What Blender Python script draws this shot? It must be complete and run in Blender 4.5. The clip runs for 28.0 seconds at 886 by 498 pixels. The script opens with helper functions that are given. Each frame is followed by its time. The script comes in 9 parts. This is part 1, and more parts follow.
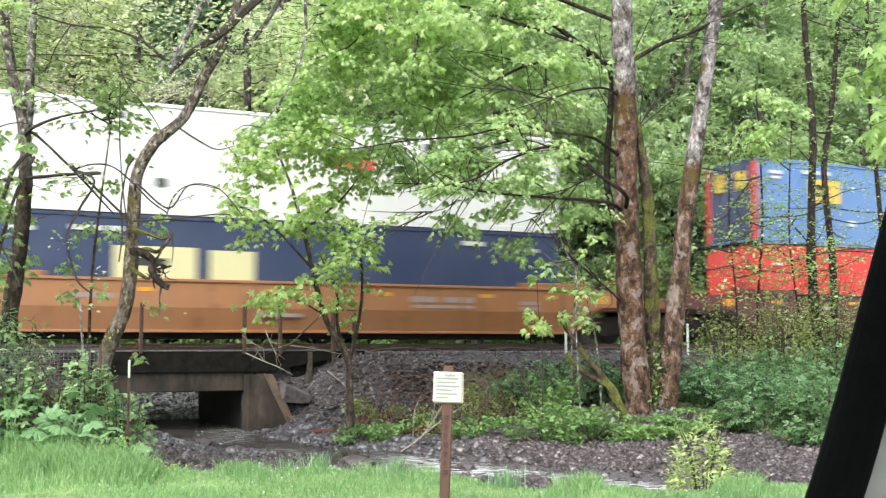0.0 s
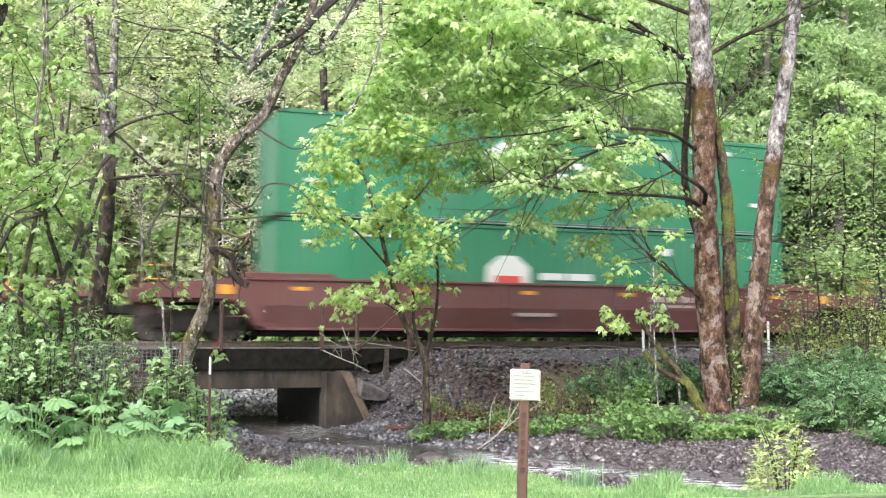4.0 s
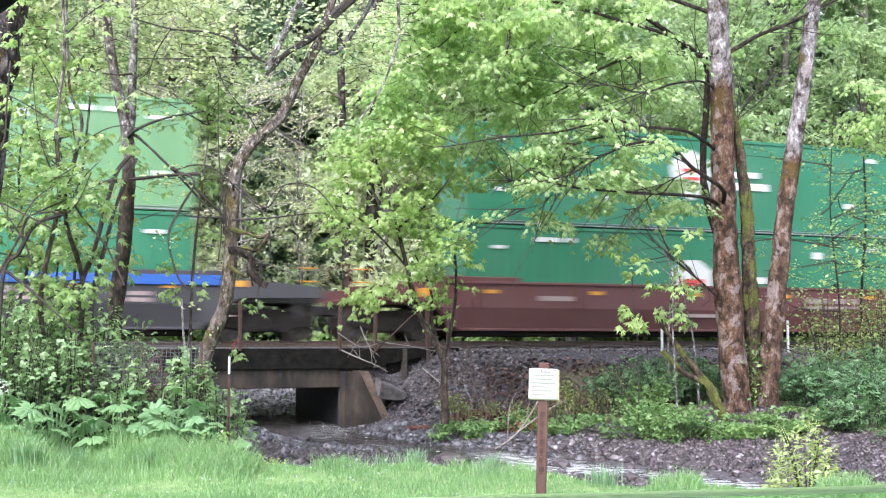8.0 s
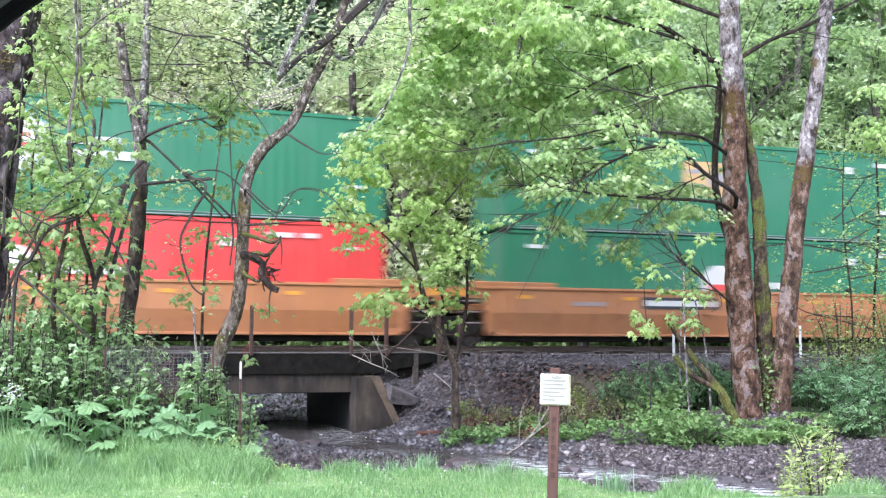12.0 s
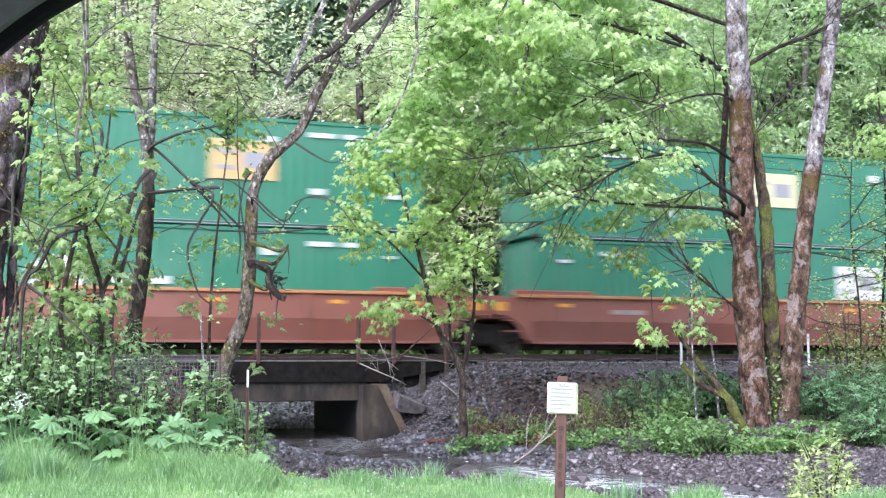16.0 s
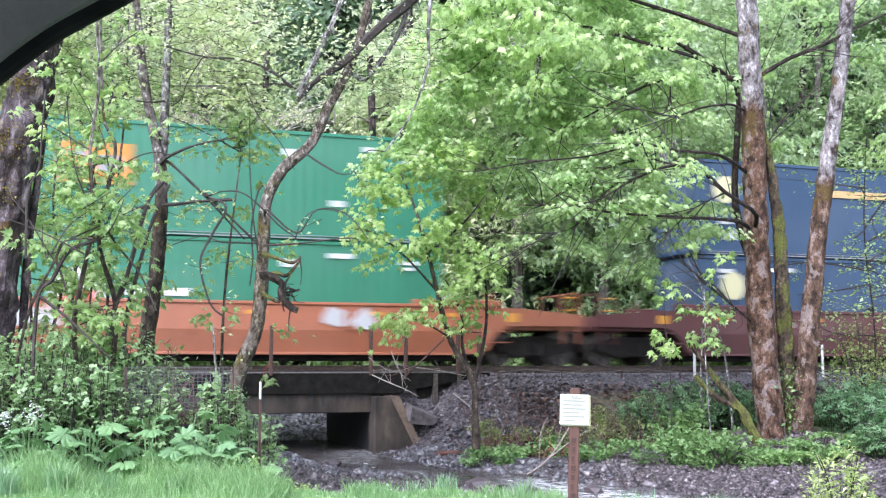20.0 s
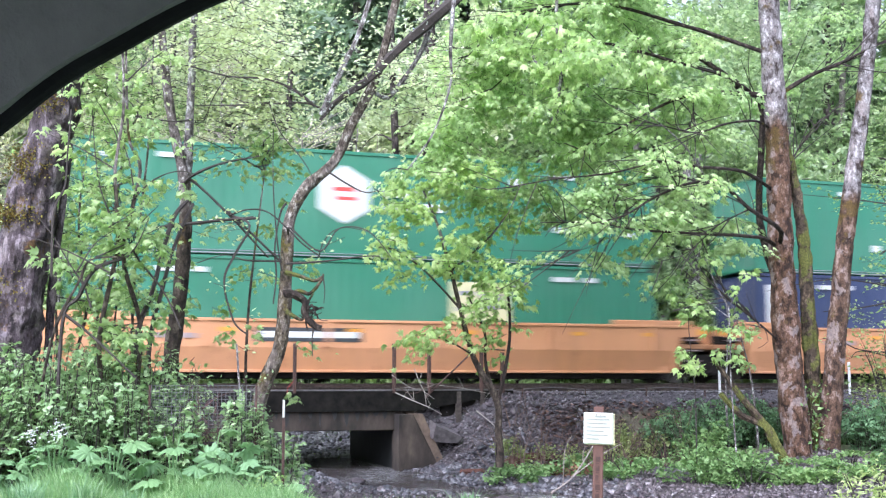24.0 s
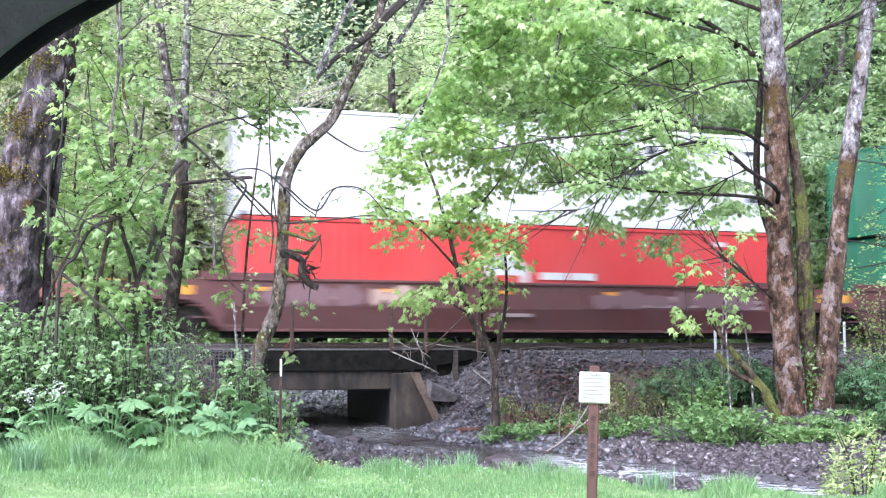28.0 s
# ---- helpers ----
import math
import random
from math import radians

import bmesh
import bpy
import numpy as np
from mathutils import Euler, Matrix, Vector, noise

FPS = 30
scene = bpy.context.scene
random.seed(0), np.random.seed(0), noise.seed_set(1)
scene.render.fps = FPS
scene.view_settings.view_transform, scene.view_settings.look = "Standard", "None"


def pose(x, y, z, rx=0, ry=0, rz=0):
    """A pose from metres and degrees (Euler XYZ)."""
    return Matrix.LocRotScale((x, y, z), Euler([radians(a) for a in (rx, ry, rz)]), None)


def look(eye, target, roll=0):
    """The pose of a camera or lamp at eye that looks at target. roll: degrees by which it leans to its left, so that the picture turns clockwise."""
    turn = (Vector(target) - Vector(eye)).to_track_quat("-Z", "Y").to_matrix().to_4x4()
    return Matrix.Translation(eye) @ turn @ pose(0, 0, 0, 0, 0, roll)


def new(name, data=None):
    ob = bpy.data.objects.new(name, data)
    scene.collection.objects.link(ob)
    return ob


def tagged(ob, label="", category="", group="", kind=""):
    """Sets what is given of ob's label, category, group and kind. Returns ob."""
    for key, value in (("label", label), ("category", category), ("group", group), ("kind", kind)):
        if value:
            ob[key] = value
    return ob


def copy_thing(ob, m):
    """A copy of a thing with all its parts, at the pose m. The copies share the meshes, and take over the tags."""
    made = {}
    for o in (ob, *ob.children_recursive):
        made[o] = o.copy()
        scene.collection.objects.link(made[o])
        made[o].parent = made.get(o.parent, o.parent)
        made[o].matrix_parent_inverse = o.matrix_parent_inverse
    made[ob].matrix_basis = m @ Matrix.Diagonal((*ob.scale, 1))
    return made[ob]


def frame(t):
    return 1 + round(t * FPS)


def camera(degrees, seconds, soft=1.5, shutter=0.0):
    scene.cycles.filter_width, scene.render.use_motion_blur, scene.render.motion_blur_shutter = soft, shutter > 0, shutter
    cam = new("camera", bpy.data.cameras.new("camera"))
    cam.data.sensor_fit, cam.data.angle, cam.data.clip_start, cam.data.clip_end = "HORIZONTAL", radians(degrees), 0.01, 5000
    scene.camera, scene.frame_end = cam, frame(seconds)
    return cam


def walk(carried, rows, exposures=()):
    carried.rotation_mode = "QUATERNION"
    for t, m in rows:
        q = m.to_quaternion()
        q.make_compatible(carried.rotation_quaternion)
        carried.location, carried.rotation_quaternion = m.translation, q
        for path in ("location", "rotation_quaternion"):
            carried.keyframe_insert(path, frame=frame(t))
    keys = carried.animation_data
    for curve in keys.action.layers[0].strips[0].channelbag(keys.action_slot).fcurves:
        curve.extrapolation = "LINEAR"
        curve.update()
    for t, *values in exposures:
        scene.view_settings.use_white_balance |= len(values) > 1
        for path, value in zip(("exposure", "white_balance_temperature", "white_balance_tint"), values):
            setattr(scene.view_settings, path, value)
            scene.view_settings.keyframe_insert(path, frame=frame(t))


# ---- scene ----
cam = camera(42.8, 28.0, soft=1.25, shutter=0.5)
EYE = (0.0, 0.0, 1.5)
# seconds, turn to the left, tilt up, lean to the left (degrees)
AIM = [
    (0, -5.80, 4.90, -0.03), (0.5, -4.55, 4.85, 0.06), (1, -3.76, 4.72, 0.12), (1.5, -3.15, 4.75, 0.12), (2, -2.70, 4.68, 0.11),
    (2.5, -2.45, 4.60, 0.08), (3, -2.20, 4.71, 0.05), (3.5, -1.98, 4.85, 0.03), (5.5, -1.98, 4.46, 0.03), (6, -1.99, 4.51, 0.03),
    (6.5, -1.81, 4.57, 0.01), (7, -1.35, 4.64, -0.00), (7.5, -1.23, 4.70, -0.01), (8, -1.08, 4.78, -0.02), (8.5, -0.99, 4.85, 0.01),
    (9, -0.94, 4.89, 0.01), (9.5, -0.86, 4.96, 0.01), (10, -0.79, 4.98, -0.02), (10.5, -0.73, 5.05, -0.01), (11, -0.63, 5.02, 0.08),
    (11.5, -0.55, 5.04, 0.02), (12, -0.51, 5.03, 0.05), (12.5, -0.46, 5.07, 0.05), (14.5, -0.31, 5.27, 0.06), (15, -0.27, 5.34, 0.02),
    (15.5, -0.22, 5.39, 0.00), (16, -0.15, 5.43, 0.03), (16.5, -0.08, 5.50, -0.03), (17, 0.00, 5.55, 0.00), (17.5, 0.11, 5.62, 0.01),
    (18, 0.19, 5.70, 0.01), (18.5, 0.26, 5.78, 0.03), (19, 0.37, 5.86, -0.00), (19.5, 0.42, 5.93, -0.04), (20, 0.48, 6.00, -0.03),
    (20.5, 0.53, 6.09, -0.05), (22.5, 0.71, 6.60, -1.57), (23, 1.09, 6.81, -1.54), (23.5, 1.41, 6.87, -1.11), (24, 1.66, 6.87, -0.06),
    (24.5, 1.84, 6.61, 0.14), (25, 1.02, 5.42, 0.14), (25.5, 0.95, 5.05, 0.07), (26, 0.97, 4.86, 0.05), (26.5, 1.05, 4.76, -0.02),
    (27, 1.25, 4.91, -0.05), (27.5, 1.40, 4.91, 0.02), (28, 1.52, 4.83, 0.01),
]


def aim(turn, tilt, lean, eye=EYE):
    a, b = radians(turn), radians(tilt)
    way = Vector((-math.sin(a) * math.cos(b), math.cos(a) * math.cos(b), math.sin(b)))
    return look(eye, Vector(eye) + way, lean)


def sway(t):
    """The eye sinks a little at first, then rises; it drifts a centimetre from side to side."""
    dx = np.interp(t, [0, 3.5, 8, 11, 17, 20.5, 22.5, 23.5, 24.2, 25, 28], [0.004, -0.004, -0.012, -0.012, -0.010, -0.006, -0.006, -0.008, 0.0, 0.008, 0.004])
    dz = np.interp(t, [0, 8, 11, 17, 20.5, 22.5, 28], [-0.012, -0.02, -0.02, -0.0125, -0.0075, 0.0, 0.0])
    return (EYE[0] + float(dx), 0.0, EYE[2] + float(dz))


walk(cam, [(t, aim(a, b, c, sway(t))) for t, a, b, c in AIM], exposures=[(0.0, 1.42, 6450, 7), (1.0, 1.54, 6500, 9), (2.0, 1.55, 6600, 11), (3.0, 1.72, 6550, 10), (6.0, 1.72, 6050, 15), (8.0, 1.69, 5900, 17), (10.5, 1.72, 5750, 18), (12.0, 1.62, 5650, 18), (22.0, 1.64, 5600, 19), (28.0, 1.73, 5500, 20)])

# ---- light: bright overcast, high soft sun behind the camera's left shoulder ----
world = bpy.data.worlds.new("overcast_sky")
scene.world = world
world.use_nodes = True
wn = world.node_tree
sky = wn.nodes.new("ShaderNodeTexSky")
sky.sky_type = "NISHITA"
sky.sun_disc = False
sky.sun_elevation, sky.sun_rotation = radians(45), radians(205)
sky.air_density, sky.dust_density, sky.ozone_density = 1.0, 3.0, 1.0
bg = wn.nodes["Background"]
veil = wn.nodes.new("ShaderNodeHueSaturation")  # thin cloud takes the blue out of the sky
veil.inputs["Saturation"].default_value = 0.35
wn.links.new(sky.outputs[0], veil.inputs["Color"])
wn.links.new(veil.outputs[0], bg.inputs[0])
bg.inputs[1].default_value = 0.15
sun_data = bpy.data.lights.new("sun", "SUN")
sun_data.energy, sun_data.angle, sun_data.color = 2.2, radians(60), (1.0, 0.98, 0.95)
sun = new("sun", sun_data)
sun.matrix_world = look((-20, -20, 54), (4, 30, 0))

# ---- materials ----


def material(name, build, rough=0.6, metal=0.0):
    m = bpy.data.materials.new(name)
    m.use_nodes = True
    nt = m.node_tree
    p = nt.nodes["Principled BSDF"]
    p.inputs["Roughness"].default_value = rough
    p.inputs["Metallic"].default_value = metal
    build(nt, p)
    return m


def node(nt, kind, **values):
    n = nt.nodes.new(kind)
    for k, v in values.items():
        n.inputs[k.replace("_", " ")].default_value = v
    return n


def coords(nt, kind="Object", scale=(1, 1, 1)):
    c = nt.nodes.new("ShaderNodeTexCoord")
    m = node(nt, "ShaderNodeMapping", Scale=scale)
    nt.links.new(c.outputs[kind], m.inputs[0])
    return m.outputs[0]


def noise_fac(nt, at, scale, detail=4.0, rough=0.6):
    n = node(nt, "ShaderNodeTexNoise", Scale=scale, Detail=detail, Roughness=rough)
    nt.links.new(at, n.inputs["Vector"])
    return n.outputs["Fac"]


def ramp(nt, fac, stops):
    r = nt.nodes.new("ShaderNodeValToRGB")
    el = r.color_ramp.elements
    while len(el) < len(stops):
        el.new(0.5)
    for e, (p, c) in zip(el, stops):
        e.position, e.color = p, (*c, 1)
    nt.links.new(fac, r.inputs[0])
    return r.outputs[0]


def mixed(nt, fac, a, b, mode="MIX"):
    m = nt.nodes.new("ShaderNodeMix")
    m.data_type, m.blend_type = "RGBA", mode
    for sock, v in ((m.inputs[0], fac), (m.inputs[6], a), (m.inputs[7], b)):
        if isinstance(v, (int, float)):
            sock.default_value = v
        elif isinstance(v, tuple):
            sock.default_value = (*v, 1)
        else:
            nt.links.new(v, sock)
    return m.outputs[2]


def bump(nt, p, height, strength=0.4, distance=0.02):
    b = node(nt, "ShaderNodeBump", Strength=strength, Distance=distance)
    nt.links.new(height, b.inputs["Height"])
    nt.links.new(b.outputs[0], p.inputs["Normal"])


def leaf_mat(name, stops, trans=0.45, rough=0.45, shine=0.8):
    """Leaf: colour by island, light passing through from behind."""
    def build(nt, p):
        g = nt.nodes.new("ShaderNodeNewGeometry")
        o = nt.nodes.new("ShaderNodeObjectInfo")
        c = ramp(nt, g.outputs["Random Per Island"], stops)
        big = noise_fac(nt, coords(nt), 0.45, 2.0)
        c = mixed(nt, 0.55, c, ramp(nt, big, [(0.3, (0.62, 0.70, 0.6)), (0.7, (1.2, 1.15, 1.0))]), "MULTIPLY")
        c = mixed(nt, o.outputs["Random"], c, mixed(nt, 1.0, c, (0.88, 0.92, 1.0), "MULTIPLY"))
        nt.links.new(c, p.inputs["Base Color"])
        p.inputs["Specular IOR Level"].default_value = shine
        t = nt.nodes.new("ShaderNodeBsdfTranslucent")
        nt.links.new(mixed(nt, 1.0, c, (1.15, 1.2, 0.95), "MULTIPLY"), t.inputs[0])
        m = nt.nodes.new("ShaderNodeMixShader")
        m.inputs[0].default_value = trans
        nt.links.new(p.outputs[0], m.inputs[1])
        nt.links.new(t.outputs[0], m.inputs[2])
        nt.links.new(m.outputs[0], nt.nodes["Material Output"].inputs[0])
    return material(name, build, rough)


def bark_mat(name, low, up=None, split=99.0, moss=(0.072, 0.047, 0.012), mossy=0.58, stretch=0.55, scale=6.5, lichen=0.0):
    """Mottled bark: dark, middle and pale tone in patches; above the height `split` a second set of tones; moss in blots, thick round the change."""
    def build(nt, p):
        at = coords(nt)
        patch = noise_fac(nt, coords(nt, scale=(1, 1, stretch)), scale, 9, 0.74)
        fine = noise_fac(nt, coords(nt, scale=(1, 1, 0.6)), 38, 6, 0.7)

        def tones(t):
            return ramp(nt, patch, [(0.42, t[0]), (0.49, t[1]), (0.54, t[1]), (0.59, t[2])])
        c = tones(low)
        moss_fac = noise_fac(nt, at, 1.5, 7, 0.68)
        if up:
            sep = nt.nodes.new("ShaderNodeSeparateXYZ")
            nt.links.new(at, sep.inputs[0])
            k = node(nt, "ShaderNodeMath")
            k.operation = "MULTIPLY_ADD"
            nt.links.new(noise_fac(nt, at, 2.6, 6), k.inputs[0])
            k.inputs[1].default_value = 1.4
            nt.links.new(sep.outputs[2], k.inputs[2])
            r = node(nt, "ShaderNodeMapRange")
            nt.links.new(k.outputs[0], r.inputs[0])
            r.inputs[1].default_value, r.inputs[2].default_value = split + 0.55, split + 0.85
            c = mixed(nt, r.outputs[0], c, tones(up))
            # a collar of moss where the bark changes
            q = node(nt, "ShaderNodeMapRange")
            nt.links.new(k.outputs[0], q.inputs[0])
            q.inputs[1].default_value, q.inputs[2].default_value = split - 0.5, split + 0.7
            q.inputs[3].default_value, q.inputs[4].default_value = 0.0, 1.0
            band = ramp(nt, q.outputs[0], [(0.0, (0, 0, 0)), (0.6, (0.09, 0.09, 0.09)), (0.95, (0.08, 0.08, 0.08)), (1.0, (0, 0, 0))])
            moss_fac = mixed(nt, 1.0, moss_fac, band, "ADD")
        c = mixed(nt, 0.75, c, ramp(nt, fine, [(0.32, (0.45, 0.45, 0.45)), (0.66, (1.35, 1.35, 1.35))]), "MULTIPLY")
        if lichen:
            blot = noise_fac(nt, coords(nt, scale=(1, 1, 0.75)), 4.2, 7, 0.62)
            c = mixed(nt, ramp(nt, blot, [(0.545, (0, 0, 0)), (0.585, (lichen, lichen, lichen))]), c, ramp(nt, fine, [(0.3, (0.15, 0.115, 0.11)), (0.7, (0.36, 0.31, 0.30))]))
            c = mixed(nt, ramp(nt, blot, [(0.36, (0.8, 0.8, 0.8)), (0.44, (0, 0, 0))]), c, (0.018, 0.011, 0.009))
        c = mixed(nt, ramp(nt, moss_fac, [(mossy, (0, 0, 0)), (mossy + 0.05, (0.9, 0.9, 0.9))]), c, ramp(nt, fine, [(0.35, tuple(0.35 * v for v in moss)), (0.65, tuple(1.5 * v for v in moss))]))
        nt.links.new(c, p.inputs["Base Color"])
        p.inputs["Specular IOR Level"].default_value = 0.25
        bump(nt, p, mixed(nt, 0.5, fine, patch), 1.0, 0.05)
    return material(name, build, 0.9)


def speckled(name, stops, scale=6.0, rough=0.7, metal=0.0, relief=0.3, dist=0.01, stretch=(1, 1, 1)):
    def build(nt, p):
        at = coords(nt, scale=stretch)
        f = noise_fac(nt, at, scale, 6)
        c = ramp(nt, f, stops)
        c = mixed(nt, 0.5, c, ramp(nt, noise_fac(nt, at, scale * 0.13, 3), [(0.3, (0.7, 0.7, 0.7)), (0.7, (1.15, 1.15, 1.15))]), "MULTIPLY")
        nt.links.new(c, p.inputs["Base Color"])
        bump(nt, p, f, relief, dist)
    return material(name, build, rough, metal)


def island_mat(name, stops, rough=0.5, scale=9.0):
    """Loose pieces in one mesh, each with its own tone."""
    def build(nt, p):
        g = nt.nodes.new("ShaderNodeNewGeometry")
        c = ramp(nt, g.outputs["Random Per Island"], stops)
        f = noise_fac(nt, coords(nt), scale, 5)
        c = mixed(nt, 0.7, c, ramp(nt, f, [(0.3, (0.6, 0.6, 0.6)), (0.7, (1.25, 1.25, 1.25))]), "MULTIPLY")
        nt.links.new(c, p.inputs["Base Color"])
        bump(nt, p, f, 0.5, 0.02)
    return material(name, build, rough)


def paint(name, rgb, rough=0.45, dirt=0.35, rust=0.0):
    """Weathered paint: streaks running down, faded patches, some rust."""
    rgb = tuple(0.72 * v for v in rgb)

    def build(nt, p):
        streak = noise_fac(nt, coords(nt, scale=(1.6, 1.6, 0.12)), 2.2, 6, 0.65)
        fade = noise_fac(nt, coords(nt), 0.35, 3)
        c = mixed(nt, ramp(nt, streak, [(0.42, (0, 0, 0)), (0.75, (dirt, dirt, dirt))]), rgb, tuple(v * 0.45 + 0.02 for v in rgb))
        c = mixed(nt, ramp(nt, fade, [(0.4, (0, 0, 0)), (0.7, (0.3, 0.3, 0.3))]), c, tuple(min(1, v * 0.85 + 0.07) for v in rgb))
        if rust:
            r = ramp(nt, noise_fac(nt, coords(nt, scale=(1, 1, 0.5)), 3.3, 6, 0.7), [(0.62 - rust * 0.2, (0, 0, 0)), (0.72, (0.9, 0.9, 0.9))])
            c = mixed(nt, r, c, (0.10, 0.035, 0.018))
        nt.links.new(c, p.inputs["Base Color"])
        bump(nt, p, streak, 0.08, 0.01)
    return material(name, build, rough)


MAPLE_LEAF = leaf_mat("maple_leaf", [(0.0, (0.30, 0.41, 0.18)), (0.5, (0.46, 0.59, 0.28)), (1.0, (0.70, 0.79, 0.47))], 0.66, 0.4, 0.5)
YOUNG_LEAF = leaf_mat("young_maple_leaf", [(0.0, (0.29, 0.41, 0.15)), (0.5, (0.41, 0.54, 0.21)), (1.0, (0.55, 0.66, 0.32))], 0.6, 0.4, 0.45)
SAPLING_LEAF = leaf_mat("sapling_leaf", [(0.0, (0.24, 0.35, 0.13)), (0.6, (0.37, 0.49, 0.21)), (1.0, (0.52, 0.61, 0.33))], 0.6, 0.4, 0.5)
ALDER_LEAF = leaf_mat("alder_leaf", [(0.0, (0.36, 0.41, 0.22)), (0.5, (0.57, 0.62, 0.38)), (1.0, (0.78, 0.80, 0.60))], 0.7, 0.35, 0.5)
WOOD_LEAF = leaf_mat("forest_leaf", [(0.0, (0.21, 0.30, 0.15)), (0.5, (0.33, 0.43, 0.24)), (1.0, (0.50, 0.58, 0.37))], 0.62, 0.3)
# lighter copy of the forest leaf: brighter light on the left-hand trees painted in
LIT_WOOD_LEAF = leaf_mat("lit_forest_leaf", [(0.0, (0.41, 0.47, 0.28)), (0.5, (0.60, 0.64, 0.45)), (1.0, (0.80, 0.80, 0.66))], 0.64, 0.3)
FIR_LEAF = leaf_mat("fir_needles", [(0.0, (0.11, 0.17, 0.10)), (1.0, (0.24, 0.33, 0.20))], 0.35, 0.4)
BRAMBLE_LEAF = leaf_mat("bramble_leaf", [(0.0, (0.16, 0.26, 0.11)), (0.6, (0.28, 0.40, 0.19)), (1.0, (0.44, 0.55, 0.31))], 0.45, 0.4, 0.5)
PARSNIP_LEAF = leaf_mat("cow_parsnip_leaf", [(0.0, (0.12, 0.24, 0.10)), (1.0, (0.25, 0.39, 0.19))], 0.4, 0.45, 0.4)
ELDER_LEAF = leaf_mat("elder_leaf", [(0.0, (0.085, 0.17, 0.075)), (1.0, (0.21, 0.33, 0.17))], 0.45, 0.5, 0.3)
GOLD_LEAF = leaf_mat("yellow_green_leaf", [(0.0, (0.33, 0.41, 0.13)), (1.0, (0.54, 0.60, 0.28))], 0.45)
NETTLE_LEAF = leaf_mat("ground_cover_leaf", [(0.0, (0.10, 0.19, 0.06)), (1.0, (0.24, 0.35, 0.14))], 0.4, 0.5, 0.35)
OLIVE_LEAF = leaf_mat("olive_leaf", [(0.0, (0.16, 0.20, 0.07)), (1.0, (0.36, 0.40, 0.17))], 0.5, 0.5, 0.4)
MOSS_TUFT = leaf_mat("moss_tuft", [(0.0, (0.06, 0.035, 0.012)), (0.6, (0.16, 0.11, 0.025)), (1.0, (0.26, 0.24, 0.06))], 0.2, 0.9, 0.2)
LICHEN = leaf_mat("pale_lichen", [(0.0, (0.25, 0.26, 0.22)), (1.0, (0.52, 0.53, 0.47))], 0.2, 0.8)
GRASS = leaf_mat("grass_blade", [(0.0, (0.14, 0.26, 0.10)), (0.6, (0.25, 0.40, 0.17)), (1.0, (0.40, 0.52, 0.28))], 0.5, 0.7, 0.4)
TUFT = leaf_mat("tall_grass_blade", [(0.0, (0.13, 0.25, 0.12)), (0.6, (0.23, 0.37, 0.20)), (1.0, (0.42, 0.53, 0.36))], 0.45, 0.6, 0.4)
PALE_TONES = ((0.030, 0.022, 0.019), (0.15, 0.135, 0.135), (0.34, 0.32, 0.32))
BARK = bark_mat("maple_bark", ((0.020, 0.011, 0.007), (0.085, 0.047, 0.028), (0.19, 0.125, 0.10)), PALE_TONES, 7.3, mossy=0.60, lichen=0.5)
STEM_BARK = bark_mat("two_tone_bark", ((0.022, 0.013, 0.009), (0.083, 0.049, 0.031), (0.19, 0.135, 0.11)), PALE_TONES, 5.7, mossy=0.60, lichen=0.5)
OLD_BARK = bark_mat("old_maple_bark", ((0.016, 0.012, 0.013), (0.066, 0.050, 0.056), (0.18, 0.15, 0.165)), moss=(0.085, 0.048, 0.014), mossy=0.63, scale=7, stretch=0.3, lichen=0.3)
ALDER_BARK = bark_mat("alder_bark", ((0.03, 0.024, 0.022), (0.16, 0.145, 0.14), (0.42, 0.41, 0.40)), mossy=0.66, scale=12)
FORK_BARK = bark_mat("forked_alder_bark", ((0.012, 0.009, 0.007), (0.044, 0.033, 0.024), (0.10, 0.082, 0.06)), ((0.03, 0.024, 0.02), (0.13, 0.11, 0.10), (0.40, 0.38, 0.37)), 4.4, mossy=0.62, scale=10)
MOSSY_BARK = bark_mat("mossy_bark", ((0.014, 0.010, 0.007), (0.05, 0.036, 0.024), (0.12, 0.09, 0.06)), moss=(0.085, 0.092, 0.02), mossy=0.49, scale=9)
LIMB_BARK = bark_mat("dark_limb_bark", ((0.008, 0.006, 0.005), (0.024, 0.017, 0.013), (0.07, 0.055, 0.045)), moss=(0.09, 0.07, 0.012), mossy=0.62, scale=14)
PALE_TWIG = speckled("pale_twig", [(0.3, (0.16, 0.14, 0.12)), (0.7, (0.38, 0.35, 0.31))], 30, 0.85)
VERGE_LEAF = leaf_mat("verge_leaf", [(0.0, (0.30, 0.42, 0.17)), (1.0, (0.55, 0.64, 0.34))], 0.5, 0.5, 0.4)
BRACKEN = leaf_mat("dead_bracken", [(0.0, (0.09, 0.045, 0.033)), (0.6, (0.17, 0.085, 0.06)), (1.0, (0.27, 0.16, 0.11))], 0.2, 0.9, 0.2)
CATKIN = leaf_mat("cream_bud", [(0.0, (0.50, 0.50, 0.30)), (0.5, (0.68, 0.66, 0.45)), (1.0, (0.86, 0.84, 0.70))], 0.6, 0.5, 0.5)
TWIG = speckled("dark_twig", [(0.3, (0.010, 0.008, 0.007)), (0.7, (0.05, 0.038, 0.032))], 30, 0.9)
WET_BARK = bark_mat("wet_dark_bark", ((0.012, 0.010, 0.009), (0.045, 0.036, 0.033), (0.13, 0.11, 0.105)), mossy=0.68, scale=5)
FAR_BARK = speckled("far_bark", [(0.3, (0.05, 0.045, 0.04)), (0.7, (0.20, 0.18, 0.16))], 9, 0.9)

# ---- geometry helpers ----


